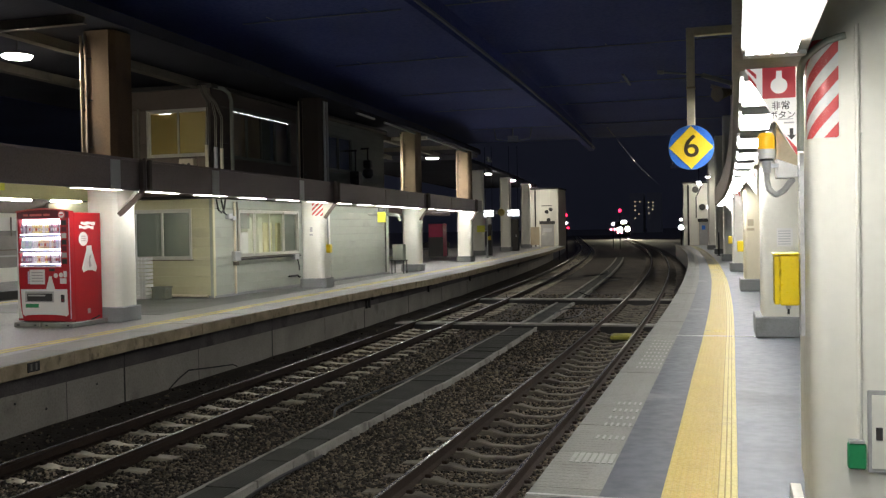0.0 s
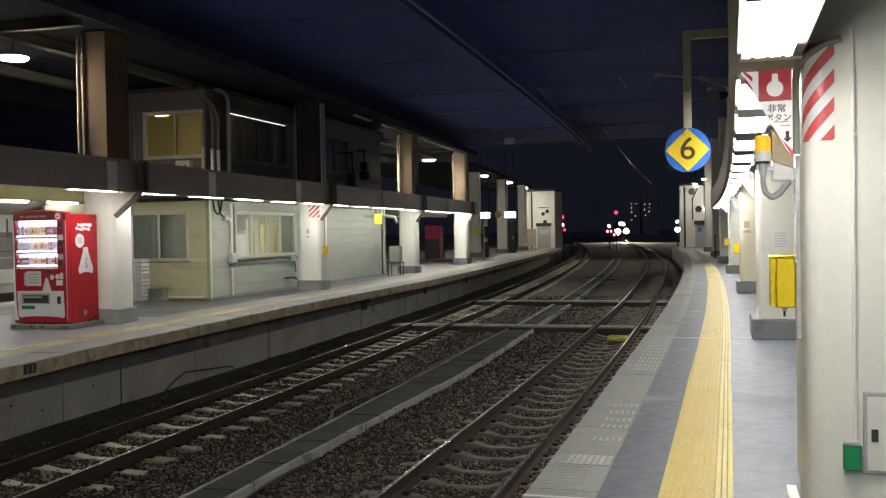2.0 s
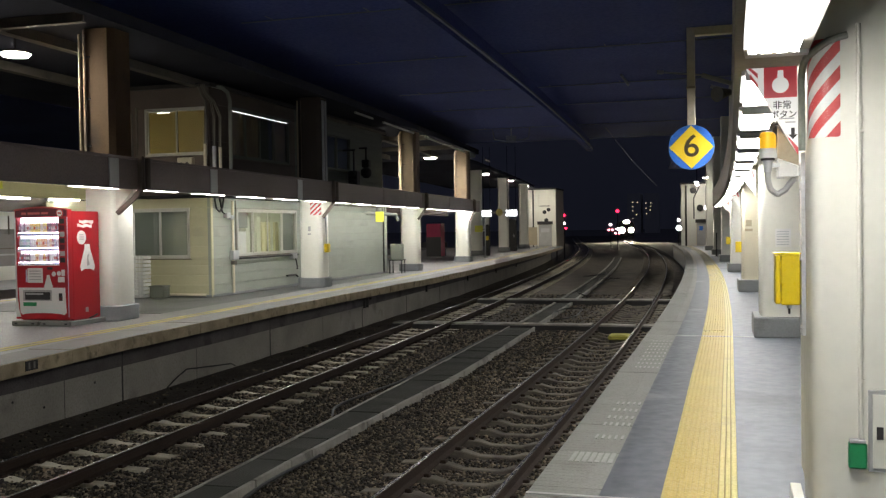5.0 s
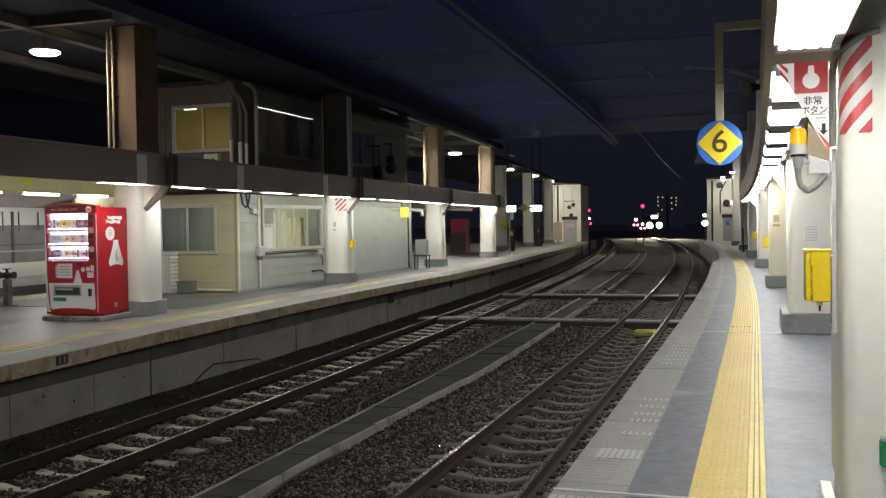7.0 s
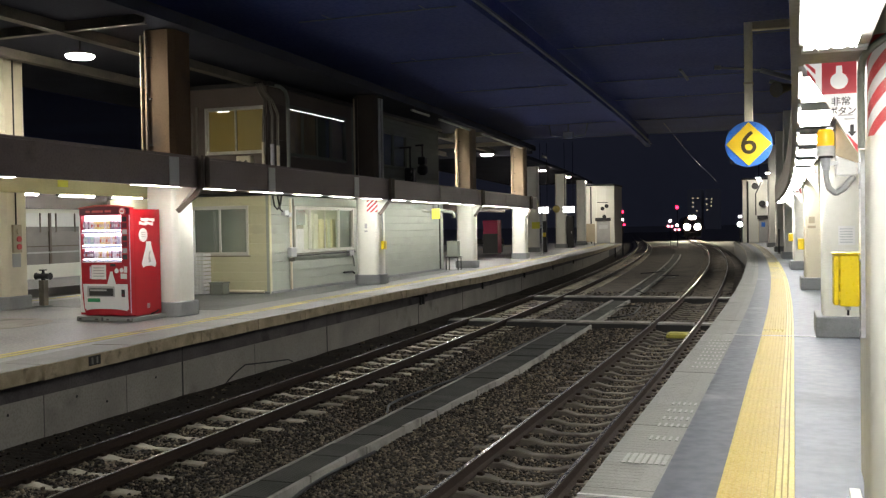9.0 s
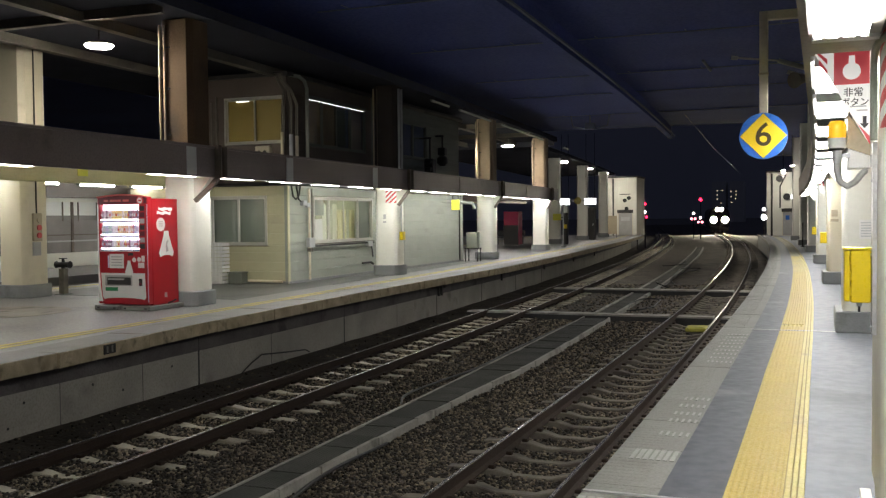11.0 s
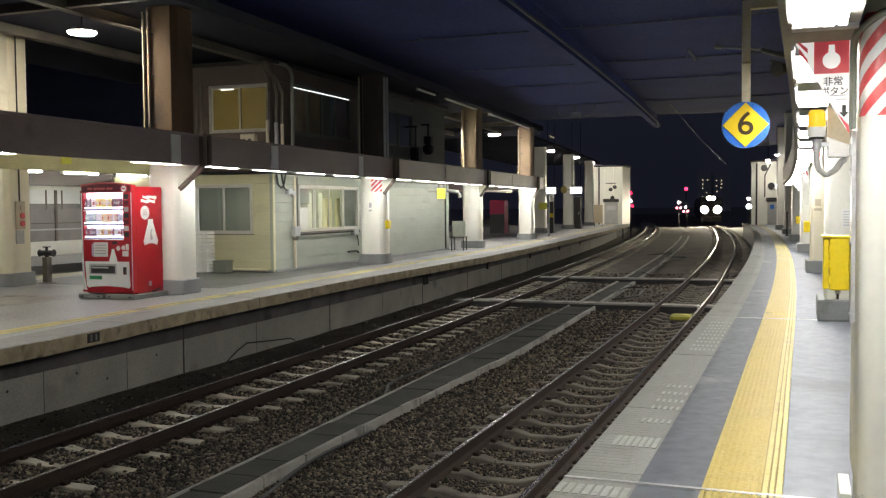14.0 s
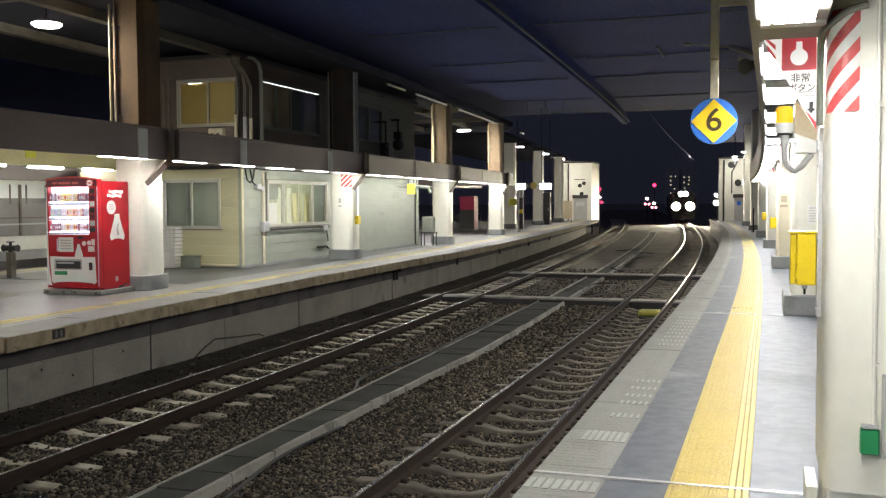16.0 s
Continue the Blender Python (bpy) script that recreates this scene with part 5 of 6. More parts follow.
    for k, z in ((0, 1.80), (1, 1.875)):
        wave = [(0.27 + 0.05 * k + 0.046 * a, z + 0.012 * math.sin(a * 1.3 + k)) for a in range(10)]
        part("mark", Geo().plate(wave + [(x, y + 0.055 + 0.012 * math.sin(x * 30)) for x, y in wave[::-1]], -0.003, 0.0).moved(side), M_PLAINWHITE, t, "white swash mark")
    ball = part("round_picture", Geo().tube([(0.38, 0, 1.61), (0.38, -0.004, 1.61)], 0.13, 24).moved(side), M_PLAINWHITE, t, "white round picture")
    for z in (1.58, 1.62, 1.66):
        part("print_bar", Geo().box(0.32, 0.44, -0.006, -0.0042, z - 0.008, z + 0.008).moved(side), M_GREY, ball)
    part("bottle_picture", Geo().plate([(0.54 + x * 1.75, 0.99 + z * 1.65) for x, z in outline], -0.004, 0.0).moved(side), M_PLAINWHITE, t, "white bottle picture")
    part("swirl", Geo().plate([(0.53, 1.08), (0.60, 1.10), (0.56, 1.22), (0.60, 1.32), (0.54, 1.28), (0.52, 1.18)], -0.006, -0.0042).moved(side), M_GREY, t)
    part("label_plate", Geo().box(0.46, 0.54, -0.003, 0, 0.22, 0.31).moved(side), M_GREY, t)
    for x0, x1, y1 in ((-0.05, 0.52, d), (0.57, w + 0.08, d + 0.05)):
        block = part("base_block", Geo().box(x0, x1, -0.08, y1, 0, 0.088), M_EDGE, t, "pale concrete block", bevel=0.012)
        for x in (x0 + 0.1, x1 - 0.1):
            part("bolt_hole", Geo().box(x - 0.03, x + 0.03, -0.083, -0.0805, 0.03, 0.055), M_DARK, block)
    part("cable", Geo().tube([(w + 0.01, 0.55, 0.10), (w + 0.06, 0.62, 0.13), (w + 0.05, 0.74, 0.16)], 0.015, 6), M_BLACK, t, "dark cable at the foot")
    return t


vending_machine()


def crate_stack():
    t = thing("crate_stack", "tall stack of white plastic crates beside the office", "crates", (-14.62, 21.45, 0), turn=2)
    for i in range(11):
        c = Geo()
        z = 0.02 + i * 0.098
        c.box(-0.20, 0.20, -0.18, 0.18, z, z + 0.016)
        for a, b, e, f in ((-0.20, 0.20, -0.18, -0.165), (-0.20, 0.20, 0.165, 0.18), (-0.20, -0.185, -0.165, 0.165), (0.185, 0.20, -0.165, 0.165)):
            c.box(a, b, e, f, z + 0.016, z + 0.074)
        for x in (-0.20, -0.10, 0.0, 0.10, 0.19):
            c.box(x - 0.006, x + 0.006, -0.19, -0.18, z, z + 0.082)
        part("crate", c, M_PLAINWHITE, t)
    return t


crate_stack()

t = thing("storage_box", "low dull green storage box on the floor by the crates", "storage box", (-14.05, 21.6, 0), turn=2)
part("body", Geo().box(-0.30, 0.10, -0.16, 0.16, 0, 0.28), M_DULLGREEN, t, bevel=0.015)
part("lid", Geo().box(-0.32, 0.12, -0.18, 0.18, 0.282, 0.32), M_DULLGREEN, t, bevel=0.012)
t = thing("white_board", "narrow white board standing upright behind the crates", "board", (-14.80, 21.45, 0))
part("board", Geo().box(-0.035, 0.035, -0.02, 0.02, 0.06, 2.2), M_PLAINWHITE, t, bevel=0.004)
part("foot", Geo().box(-0.10, 0.10, -0.12, 0.05, 0, 0.06), M_GREY, t, bevel=0.006)


# ---- on the columns of the opposite platform ----
def hazard_wrap(parent, path, z0, z1, pitch, rise):
    """Red and white slanting stripes on a sheet that follows a line of points (x, y)."""
    pts = [Vector((x, y, 0)) for x, y in path]
    back, red, s = Geo(), Geo(), 0.0
    for a, b in zip(pts, pts[1:]):
        d = (b - a).length
        n = max(1, int(d / 0.008))
        out = Vector((b.y - a.y, -(b.x - a.x), 0)).normalized()
        back.add([(a.x, a.y, z0), (b.x, b.y, z0), (b.x, b.y, z1), (a.x, a.y, z1)], [(0, 1, 2, 3)])
        for i in range(n):
            p, q = a.lerp(b, i / n) + out * 0.0012, a.lerp(b, (i + 1) / n) + out * 0.0012
            sa, sb = s + d * i / n, s + d * (i + 1) / n
            k = -40
            while k < 60:
                lo_a, lo_b = z0 + k * pitch + sa * rise, z0 + k * pitch + sb * rise
                hi_a, hi_b = lo_a + pitch * 0.5, lo_b + pitch * 0.5
                c = [min(max(v, z0), z1) for v in (lo_a, lo_b, hi_b, hi_a)]
                if max(c[2] - c[1], c[3] - c[0]) > 0.001:
                    red.add([(p.x, p.y, c[0]), (q.x, q.y, c[1]), (q.x, q.y, c[2]), (p.x, p.y, c[3])], [(0, 1, 2, 3)])
                k += 1
        s += d
    sheet = part("hazard_sheet", back, M_PLAINWHITE, parent, "red and white hazard stripes")
    part("stripe", red, M_SIGNRED, sheet)


col_b = LEFT_COLUMNS[2]
hazard_wrap(col_b, ((0.02, -0.354), (0.252, -0.354), (0.354, -0.252), (0.354, -0.06)), 2.13, 2.5, 0.14, 0.9)
part("notice_plate", Geo().box(-0.06, 0.02, -0.356, -0.349, 1.66, 1.80), M_GREY, col_b, "small grey notice")
part("notice_plate", Geo().box(-0.07, 0.03, -0.356, -0.349, 1.55, 1.60), M_GREY, col_b)
part("call_box", Geo().box(0.345, 0.46, -0.12, 0.10, 1.03, 1.28), M_BOXYELLOW, col_b, "small yellow box", bevel=0.015)
part("conduit", Geo().tube([(0.37, 0.0, 1.28), (0.37, 0.0, 2.4)], 0.02, 6), M_GALV, col_b)
part("conduit", Geo().tube([(0.36, -0.12, 3.0), (0.36, -0.12, 5.5)], 0.05, 8), M_GALV, col_b)
part("conduit", Geo().tube([(0.38, 0.08, 3.0), (0.38, 0.08, 5.5)], 0.035, 8), M_GALV, col_b)

t = thing("fire_point", "tan fire alarm panel with red lamps on the cream column", "alarm panel", (lx(-16.08, 16.75) + 0.392, 16.72, 1.25), turn=90 + heading(lx, -15, 16.7))
part("panel", Geo().box(-0.13, 0.13, -0.06, 0, 0, 0.62), M_TAN, t, bevel=0.01)
for z, mat in ((0.13, M_SIGNRED), (0.30, M_SIGNRED), (0.47, M_TAN)):
    part("lamp", Geo().tube([(0.02, -0.06, z), (0.02, -0.09, z)], 0.065, 16), mat, t, "round red lamp" if mat is M_SIGNRED else "")
part("plate", Geo().box(-0.12, 0.12, -0.02, 0, -0.32, -0.02), M_GREY, t)
part("conduit", Geo().tube([(0.0, -0.02, 0.62), (0.0, -0.02, 4.4)], 0.018, 6), M_DARK, t)

t = thing("standpipe", "dark valve on a square brown-grey post", "standpipe", (-16.15, 17.5, 0))
part("post", Geo().box(-0.075, 0.075, -0.075, 0.075, 0.02, 0.60), M_STEEL, t, bevel=0.01)
part("foot", Geo().box(-0.13, 0.13, -0.13, 0.13, 0, 0.02), M_PLINTH, t)
part("valve", Geo().tube([(-0.20, 0, 0.69), (-0.16, 0, 0.69), (0.16, 0, 0.69), (0.20, 0, 0.69)], [0.085, 0.065, 0.065, 0.085], 12), M_BLACK, t)
part("wheel", Geo().tube([(0, 0, 0.82), (0, 0, 0.84)], [0.09, 0.09], 14), M_BLACK, t)
part("neck", Geo().tube([(0, 0, 0.60), (0, 0, 0.82)], [0.05, 0.03], 8), M_BLACK, t)

t = thing("meter_cabinet", "pale meter cabinet on a thin grey stand", "cabinet", (-12.30, 34.75, 0))
part("cabinet_body", Geo().box(-0.22, 0.22, -0.15, 0.15, 0.52, 1.12), M_CONDUIT, t, bevel=0.015)
for x in (-0.24, 0.24):
    for y in (-0.18, 0.18):
        part("leg", Geo().tube([(x, y, 0), (x, y, 0.52)], 0.02, 6), M_DARK, t)
part("shelf", Geo().box(-0.28, 0.28, -0.22, 0.22, 0.49, 0.52), M_DARK, t)

t = thing("hanging_sign", "small yellow sign under the opposite canopy", "sign", (-12.0, 32.1, 0))
part("face", Geo().box(-0.15, 0.15, -0.03, 0.03, 1.95, 2.32), M_LIME, t, bevel=0.008)
for x in (-0.1, 0.1):
    part("rod", Geo().tube([(x, 0, 2.32), (x, 0, 2.905)], 0.012, 6), M_DARK, t)
t = thing("duct", "round pale air duct under the canopy", "duct", (-12.35, 34.2, 2.28))
part("pipe", Geo().tube([(-0.6, -1.4, 0), (-0.3, 0.2, 0), (0.0, 0.6, -0.05), (0.05, 0.7, -0.25)], 0.07, 12), M_SIDING2, t)
part("hanger", Geo().tube([(-0.3, 0.2, 0.1), (-0.3, 0.2, 0.33)], 0.012, 6), M_DARK, t)


# ---- far half of the opposite platform ----
def far_sign(x, y, w, lit):
    t = thing("platform_sign", "white lit platform sign on a hanging bar", "sign", (x, y, 2.57), "far platform signs")
    part("case", Geo().box(-w / 2, w / 2, -0.06, 0.06, -0.2, 0.2), M_GALV, t, bevel=0.01)
    part("face", Geo().box(-w / 2 + 0.02, w / 2 - 0.02, -0.066, -0.061, -0.18, 0.18), M_SIGNLIT, t, "white lit face")
    for k in (-w / 2 + 0.1, w / 2 - 0.1):
        part("rod", Geo().tube([(k, 0, 0.2), (k, 0, 4.05)], 0.02, 6), M_DARK, t)


far_sign(-14.3, 56.9, 0.62, True)
far_sign(-12.75, 56.9, 0.72, True)
t = thing("round_sign", "dull yellow round sign between the white signs", "sign", (-13.5, 56.8, 2.62))
part("face", Geo().tube([(0, 0.02, 0), (0, -0.02, 0)], 0.22, 20), M_OLDYELLOW, t)
part("bar", Geo().box(-1.2, 1.0, 0.03, 0.07, -0.04, 0.04), M_GALV, t)
t = thing("sign_post", "thin pale post at the platform edge", "post", (-13.25, 52.3, 0))
part("post", Geo().tube([(0, 0, 0), (0, 0, 2.4)], 0.035, 8), M_GALV, t)
part("foot", Geo().tube([(0, 0, 0), (0, 0, 0.04)], 0.14, 12), M_GALV, t)
t = thing("equipment_post", "dark post with yellow and pale boxes by the column", "post", (-14.35, 57.2, 0))
part("post", Geo().box(-0.14, 0.14, -0.12, 0.12, 0, 2.5), M_DARK, t, bevel=0.01)
part("box", Geo().box(-0.12, 0.12, -0.2, -0.12, 0.95, 1.2), M_BOXYELLOW, t, "yellow box", bevel=0.01)
part("box", Geo().box(-0.16, 0.16, -0.2, -0.12, 1.9, 2.5), M_PLAINWHITE, t, "white box", bevel=0.01)
part("plate", Geo().box(-0.75, -0.25, -0.16, -0.13, 1.45, 1.85), M_LIME, t, "lime yellow plate")
part("plate_arm", Geo().box(-0.25, -0.14, -0.14, -0.12, 1.6, 1.64), M_DARK, t)
t = thing("equipment_cabinet", "tall dark cabinet beside a far column", "cabinet", (-15.3, 68.3, 0))
part("body", Geo().box(-0.32, 0.32, -0.3, 0.3, 0, 2.3), M_DARK, t, bevel=0.02)
part("box", Geo().box(-0.50, -0.34, -0.3, 0.0, 1.2, 1.75), M_GALV, t, bevel=0.01)
part("door_handle", Geo().box(0.2, 0.24, -0.33, -0.3, 1.0, 1.2), M_GALV, t)
t = thing("poster_board", "tan board leaning by a far column", "board", (-14.9, 74.0, 0))
part("board", Geo().box(-0.35, 0.35, -0.03, 0.03, 0.3, 1.7), M_TAN, t, bevel=0.01)
for x in (-0.3, 0.3):
    part("leg", Geo().tube([(x, 0, 0), (x, 0, 0.3)], 0.02, 6), M_DARK, t)
t = thing("vending_machine", "dark red drinks machine seen from its side", "vending machine", (-16.85, 54.5, 0))
part("body", Geo().box(-0.45, 0.45, -0.4, 0.4, 0.06, 2.0), M_CRIMSON, t, bevel=0.02)
part("side_panel", Geo().box(-0.45, 0.45, -0.42, -0.401, 0.06, 1.2), M_DARK, t)
part("base_block", Geo().box(-0.42, 0.42, -0.38, 0.38, 0, 0.06), M_EDGE, t)
t = thing("bench", "dark bench with a backrest on the opposite platform", "bench", (-18.0, 57.5, 0))
part("seat", Geo().box(-0.9, 0.9, -0.22, 0.22, 0.40, 0.45), M_BLACK, t, bevel=0.01)
part("backrest", Geo().box(-0.9, 0.9, 0.20, 0.25, 0.5, 0.85), M_BLACK, t, bevel=0.01)
for x in (-0.8, 0.8):
    part("leg", Geo().box(x - 0.03, x + 0.03, -0.2, 0.2, 0, 0.40), M_BLACK, t)


def end_building(name, label, x0, x1, y, hgt, door, mark):
    b = thing(name, label, "building", (0, y, 0))
    xs = steps(x0, x1, 0.95)
    for a, c in zip(xs, xs[1:]):
        if c <= door[0] or a >= door[1]:
            part("panel", Geo().box(a + 0.006, c - 0.006, 0, 0.1, 0, hgt), M_WHITE, b)
        else:
            part("panel", Geo().box(a + 0.006, c - 0.006, 0, 0.1, door[2] + 0.1, hgt), M_WHITE, b)
            if a < door[0] - 0.01:
                part("panel", Geo().box(a + 0.006, door[0] - 0.05, 0, 0.1, 0, door[2] + 0.094), M_WHITE, b)
            if c > door[1] + 0.01:
                part("panel", Geo().box(door[1] + 0.05, c - 0.006, 0, 0.1, 0, door[2] + 0.094), M_WHITE, b)
    part("body", Geo().box(x0 + 0.02, x1 - 0.02, 0.1, 4.0, 0, hgt), M_CREAM, b)
    d = part("door", Geo().box(door[0], door[1], 0.03, 0.07, 0.02, door[2]), M_GREY, b, "grey metal door")
    part("handle", Geo().box(door[0] + 0.1, door[0] + 0.14, 0.0, 0.03, 0.95, 1.1), M_GALV, d)
    part("notice", Geo().box(door[0] + 0.2, door[1] - 0.2, 0.024, 0.03, 1.25, 1.6), M_SIGNBLUE if mark else M_GALV, d)
    part("door_head", Geo().box(door[0] - 0.1, door[1] + 0.1, -0.06, 0.0, door[2] + 0.02, door[2] + 0.3), M_DARK, b)
    part("roof_edge", Geo().box(x0 - 0.05, x1 + 0.05, -0.15, 4.0, hgt, hgt + 0.12), M_DARK, b)
    return b


eb = end_building("end_building", "pale panelled building at the end of the opposite platform", -17.6, -14.55, 82.5, 4.95, (-16.1, -14.95, 1.9), False)
part("pipe", Geo().tube([(-16.55, -0.06, 0), (-16.55, -0.06, 4.9)], 0.06, 8), M_DARK, eb, "dark downpipe")
for x, z in ((-15.55, 3.0), (-15.2, 3.2), (-15.4, 2.3)):
    part("speaker", Geo().tube([(x, -0.1, z), (x, 0.02, z)], 0.17, 12), M_BLACK, eb, "round black speaker")
part("speaker_arm", Geo().box(-16.0, -15.1, -0.06, -0.02, 3.5, 3.56), M_BLACK, eb)
er = end_building("end_building", "pale panelled building at the end of the near platform", -3.95, -1.0, 80.6, 5.0, (-2.72, -2.03, 1.85), True)
part("pipe", Geo().tube([(-3.55, -0.06, 0), (-3.55, -0.06, 4.9)], 0.07, 8), M_DARK, er, "dark downpipe")
part("pipe", Geo().tube([(-2.93, -0.06, 2.2), (-2.93, -0.06, 3.9), (-2.5, -0.06, 4.8)], 0.05, 8), M_DARK, er)
for x, z in ((-2.98, 4.5), (-2.45, 3.08)):
    part("clock", Geo().tube([(x, -0.14, z), (x, 0.0, z)], 0.26, 18), M_BLACK, er, "round black clock seen edge on")
part("grille", Geo().box(-1.76, -1.46, -0.04, 0.0, 0.6, 1.4), M_DARK, er)

t = thing("platform_sign", "white lit sign at the end of the near platform", "sign", (-1.52, 73.0, 2.93))
part("case", Geo().box(-0.42, 0.42, -0.08, 0.08, -0.17, 0.17), M_GALV, t, bevel=0.02)
part("face", Geo().box(-0.39, 0.39, -0.086, -0.081, -0.14, 0.14), M_SIGNLIT, t, "white lit face")
for x in (-0.3, 0.3):
    part("rod", Geo().tube([(x, 0, 0.17), (x, 0, 3.69)], 0.02, 6), M_DARK, t)
for x, y in ((0.3, 64.0), (0.0, 71.0)):
    high_lamp((rx(x, y), y, 4.7), 0.42)
high_lamp((-2.6, 78.6, 4.85), 0.45)


def edge_lamp(x, y, z, mats, label):
    """A small post with lit round lenses one over the other."""
    t = thing("track_signal", label, "signal", (x, y, 0), "track signals")
    top = max(h for h, _, _, _ in mats)
    part("post", Geo().tube([(0, 0.1, z), (0, 0.1, top + 0.25)], 0.05, 8), M_DARK, t)
    for h, r, mat, gap in mats:
        if gap:
            part("lamp_bar", Geo().box(-gap, gap, 0.02, 0.08, h - 0.04, h + 0.04), M_BLACK, t)
        for x in (-gap, gap) if gap else (0,):
            hood = part("lamp", Geo().tube([(x, 0.12, h), (x, -0.08, h)], r * 1.2, 14), M_BLACK, t)
            part("lens", Geo().tube([(x, -0.082, h), (x, -0.10, h)], r, 14), mat, hood)


edge_lamp(-14.78, 88.0, -1.3, ((2.75, 0.13, M_REDLIGHT, 0), (2.02, 0.13, M_PALELIGHT, 0), (1.56, 0.11, M_REDLIGHT, 0.16)), "dark post with red and white signal lamps")
edge_lamp(-14.93, 84.8, -1.3, ((1.50, 0.20, M_LAMPWHITE, 0),), "post with a white lamp at the platform end")
edge_lamp(-4.24, 82.5, -1.3, ((2.10, 0.11, M_LAMPWHITE, 0), (1.45, 0.20, M_LAMPWHITE, 0)), "post with two white lamps at the platform end")
edge_lamp(-13.5, 120.0, -1.3, ((3.56, 0.20, M_REDLIGHT, 0),), "tall post with a red signal lamp")
edge_lamp(-14.36, 120.0, -1.3, ((1.9, 0.16, M_PALELIGHT, 0), (1.25, 0.14, M_ROSELIGHT, 0.22)), "low post with white and red signal lamps")
edge_lamp(-13.3, 118.0, -1.3, ((1.35, 0.15, M_PALELIGHT, 0), (0.85, 0.13, M_ROSELIGHT, 0.22)), "low post with white and red signal lamps")


def far_building():
    b = thing("apartment_building", "dark far apartment block with a few lit windows", "building", (-36.5, 420, -1.3))
    part("block", Geo().box(-6.5, -0.8, 0, 12, 0, 17), M_WHITE, b)
    part("block", Geo().box(0.8, 6.5, 0, 12, 0, 17), M_WHITE, b)
    spots = ((-4.2, 13.2), (-2.2, 13.2), (-4.2, 11.4), (-4.2, 9.6), (-2.6, 7.9), (-4.2, 6.2), (1.4, 12.8), (3.4, 12.8), (1.4, 10.6), (3.2, 9.8), (1.6, 8.2), (3.4, 11.4))
    for x, z in spots:
        w = part("window", Geo().box(x - 0.5, x + 0.5, -0.08, -0.001, z - 0.4, z + 0.4), M_DARK, b)
        part("pane", Geo().box(x - 0.22, x + 0.22, -0.12, -0.081, z - 0.2, z + 0.2), M_WINLIT, w, "lit window")


far_building()
# added sheet behind everything; its pale colour stands in for the night haze
solid("backdrop", Geo().box(-1400, 1100, 900, 905, -1.3, 120), M_HAZE, "plain sheet added far behind, its pale tone standing for night haze", "backdrop", "structure")


# ---- third platform, seen under the opposite canopy ----
def third_platform():
    p = thing("platform_far", "far grey platform behind the island platform", "platform", kind="structure")
    part("slab", Geo().box(-60, -21.4, -6, 80, -0.25, 0), M_LFLOOR, p)
    part("pier_wall", Geo().box(-60, -22.0, -6, 80, -1.3, -0.25), M_WALL, p)
    s = thing("glazed_screen", "long glazed screen with pale frames on the far platform", "screen", (-26.0, 17.66, 0))
    part("lower_panel", Geo().box(-0.05, 0.05, 0, 40, 0.0, 0.52), M_WHITE, s, "pale lower panel")
    part("top_rail", Geo().box(-0.06, 0.06, 0, 40, 2.40, 2.55), M_WHITE, s)
    part("mid_rail", Geo().box(-0.03, 0.03, 0, 40, 1.16, 1.20), M_UPPER, s)
    part("low_rail", Geo().box(-0.04, 0.05, 0, 40, 0.92, 0.98), M_GREY, s)
    for i in range(23):
        y = i * 1.8
        part("post", Geo().box(-0.05, 0.05, y, y + 0.11, 0.52, 2.40), M_UPPER, s)
        if i < 22:
            part("pane", Geo().box(-0.012, 0.0, y + 0.11, y + 1.8, 0.52, 1.72), M_SCREEN, s)
            # most upper panes are painted white to stand for their bright glare
            for k, (p, q) in enumerate(((0.11, 0.36), (0.41, 1.36), (1.41, 1.8))):
                part("upper_pane", Geo().box(-0.012, 0.0, y + p, y + q, 1.90, 2.40), M_SCREEN if (i + k) % 4 == 1 else M_PLAINWHITE, s)
            part("transom", Geo().box(-0.02, 0.02, y + 0.11, y + 1.8, 1.72, 1.90), M_SCREEN, s, "dull band under the upper panes")
            for p in (0.36, 1.36):
                part("mullion", Geo().box(-0.03, 0.03, y + p, y + p + 0.05, 1.70, 2.40), M_UPPER, s)
    w = thing("canopy_far", "pale lit canopy over the far platform", "canopy", kind="structure")
    part("soffit", Geo().box(-34, -22.5, -4, 76, 2.85, 2.95), M_SOFFIT, w)
    part("fascia", Geo().box(-22.5, -22.4, -4, 76, 2.75, 3.2), M_FASCIA, w)
    first = None
    for i in range(9):
        m = pose(-24.2, 16 + 4.0 * i, 2.76)
        first = copy_thing(first, m) if first else fluorescent("platform_lamp", m.translation, 0, "lamps on the far platform")
    for i in range(6):
        column((-24.5, 12 + 10.4 * i, 0), 0, "cream column on the far platform", M_CREAM, M_OCHRE, M_PLINTH, group="columns of the far platform")


third_platform()


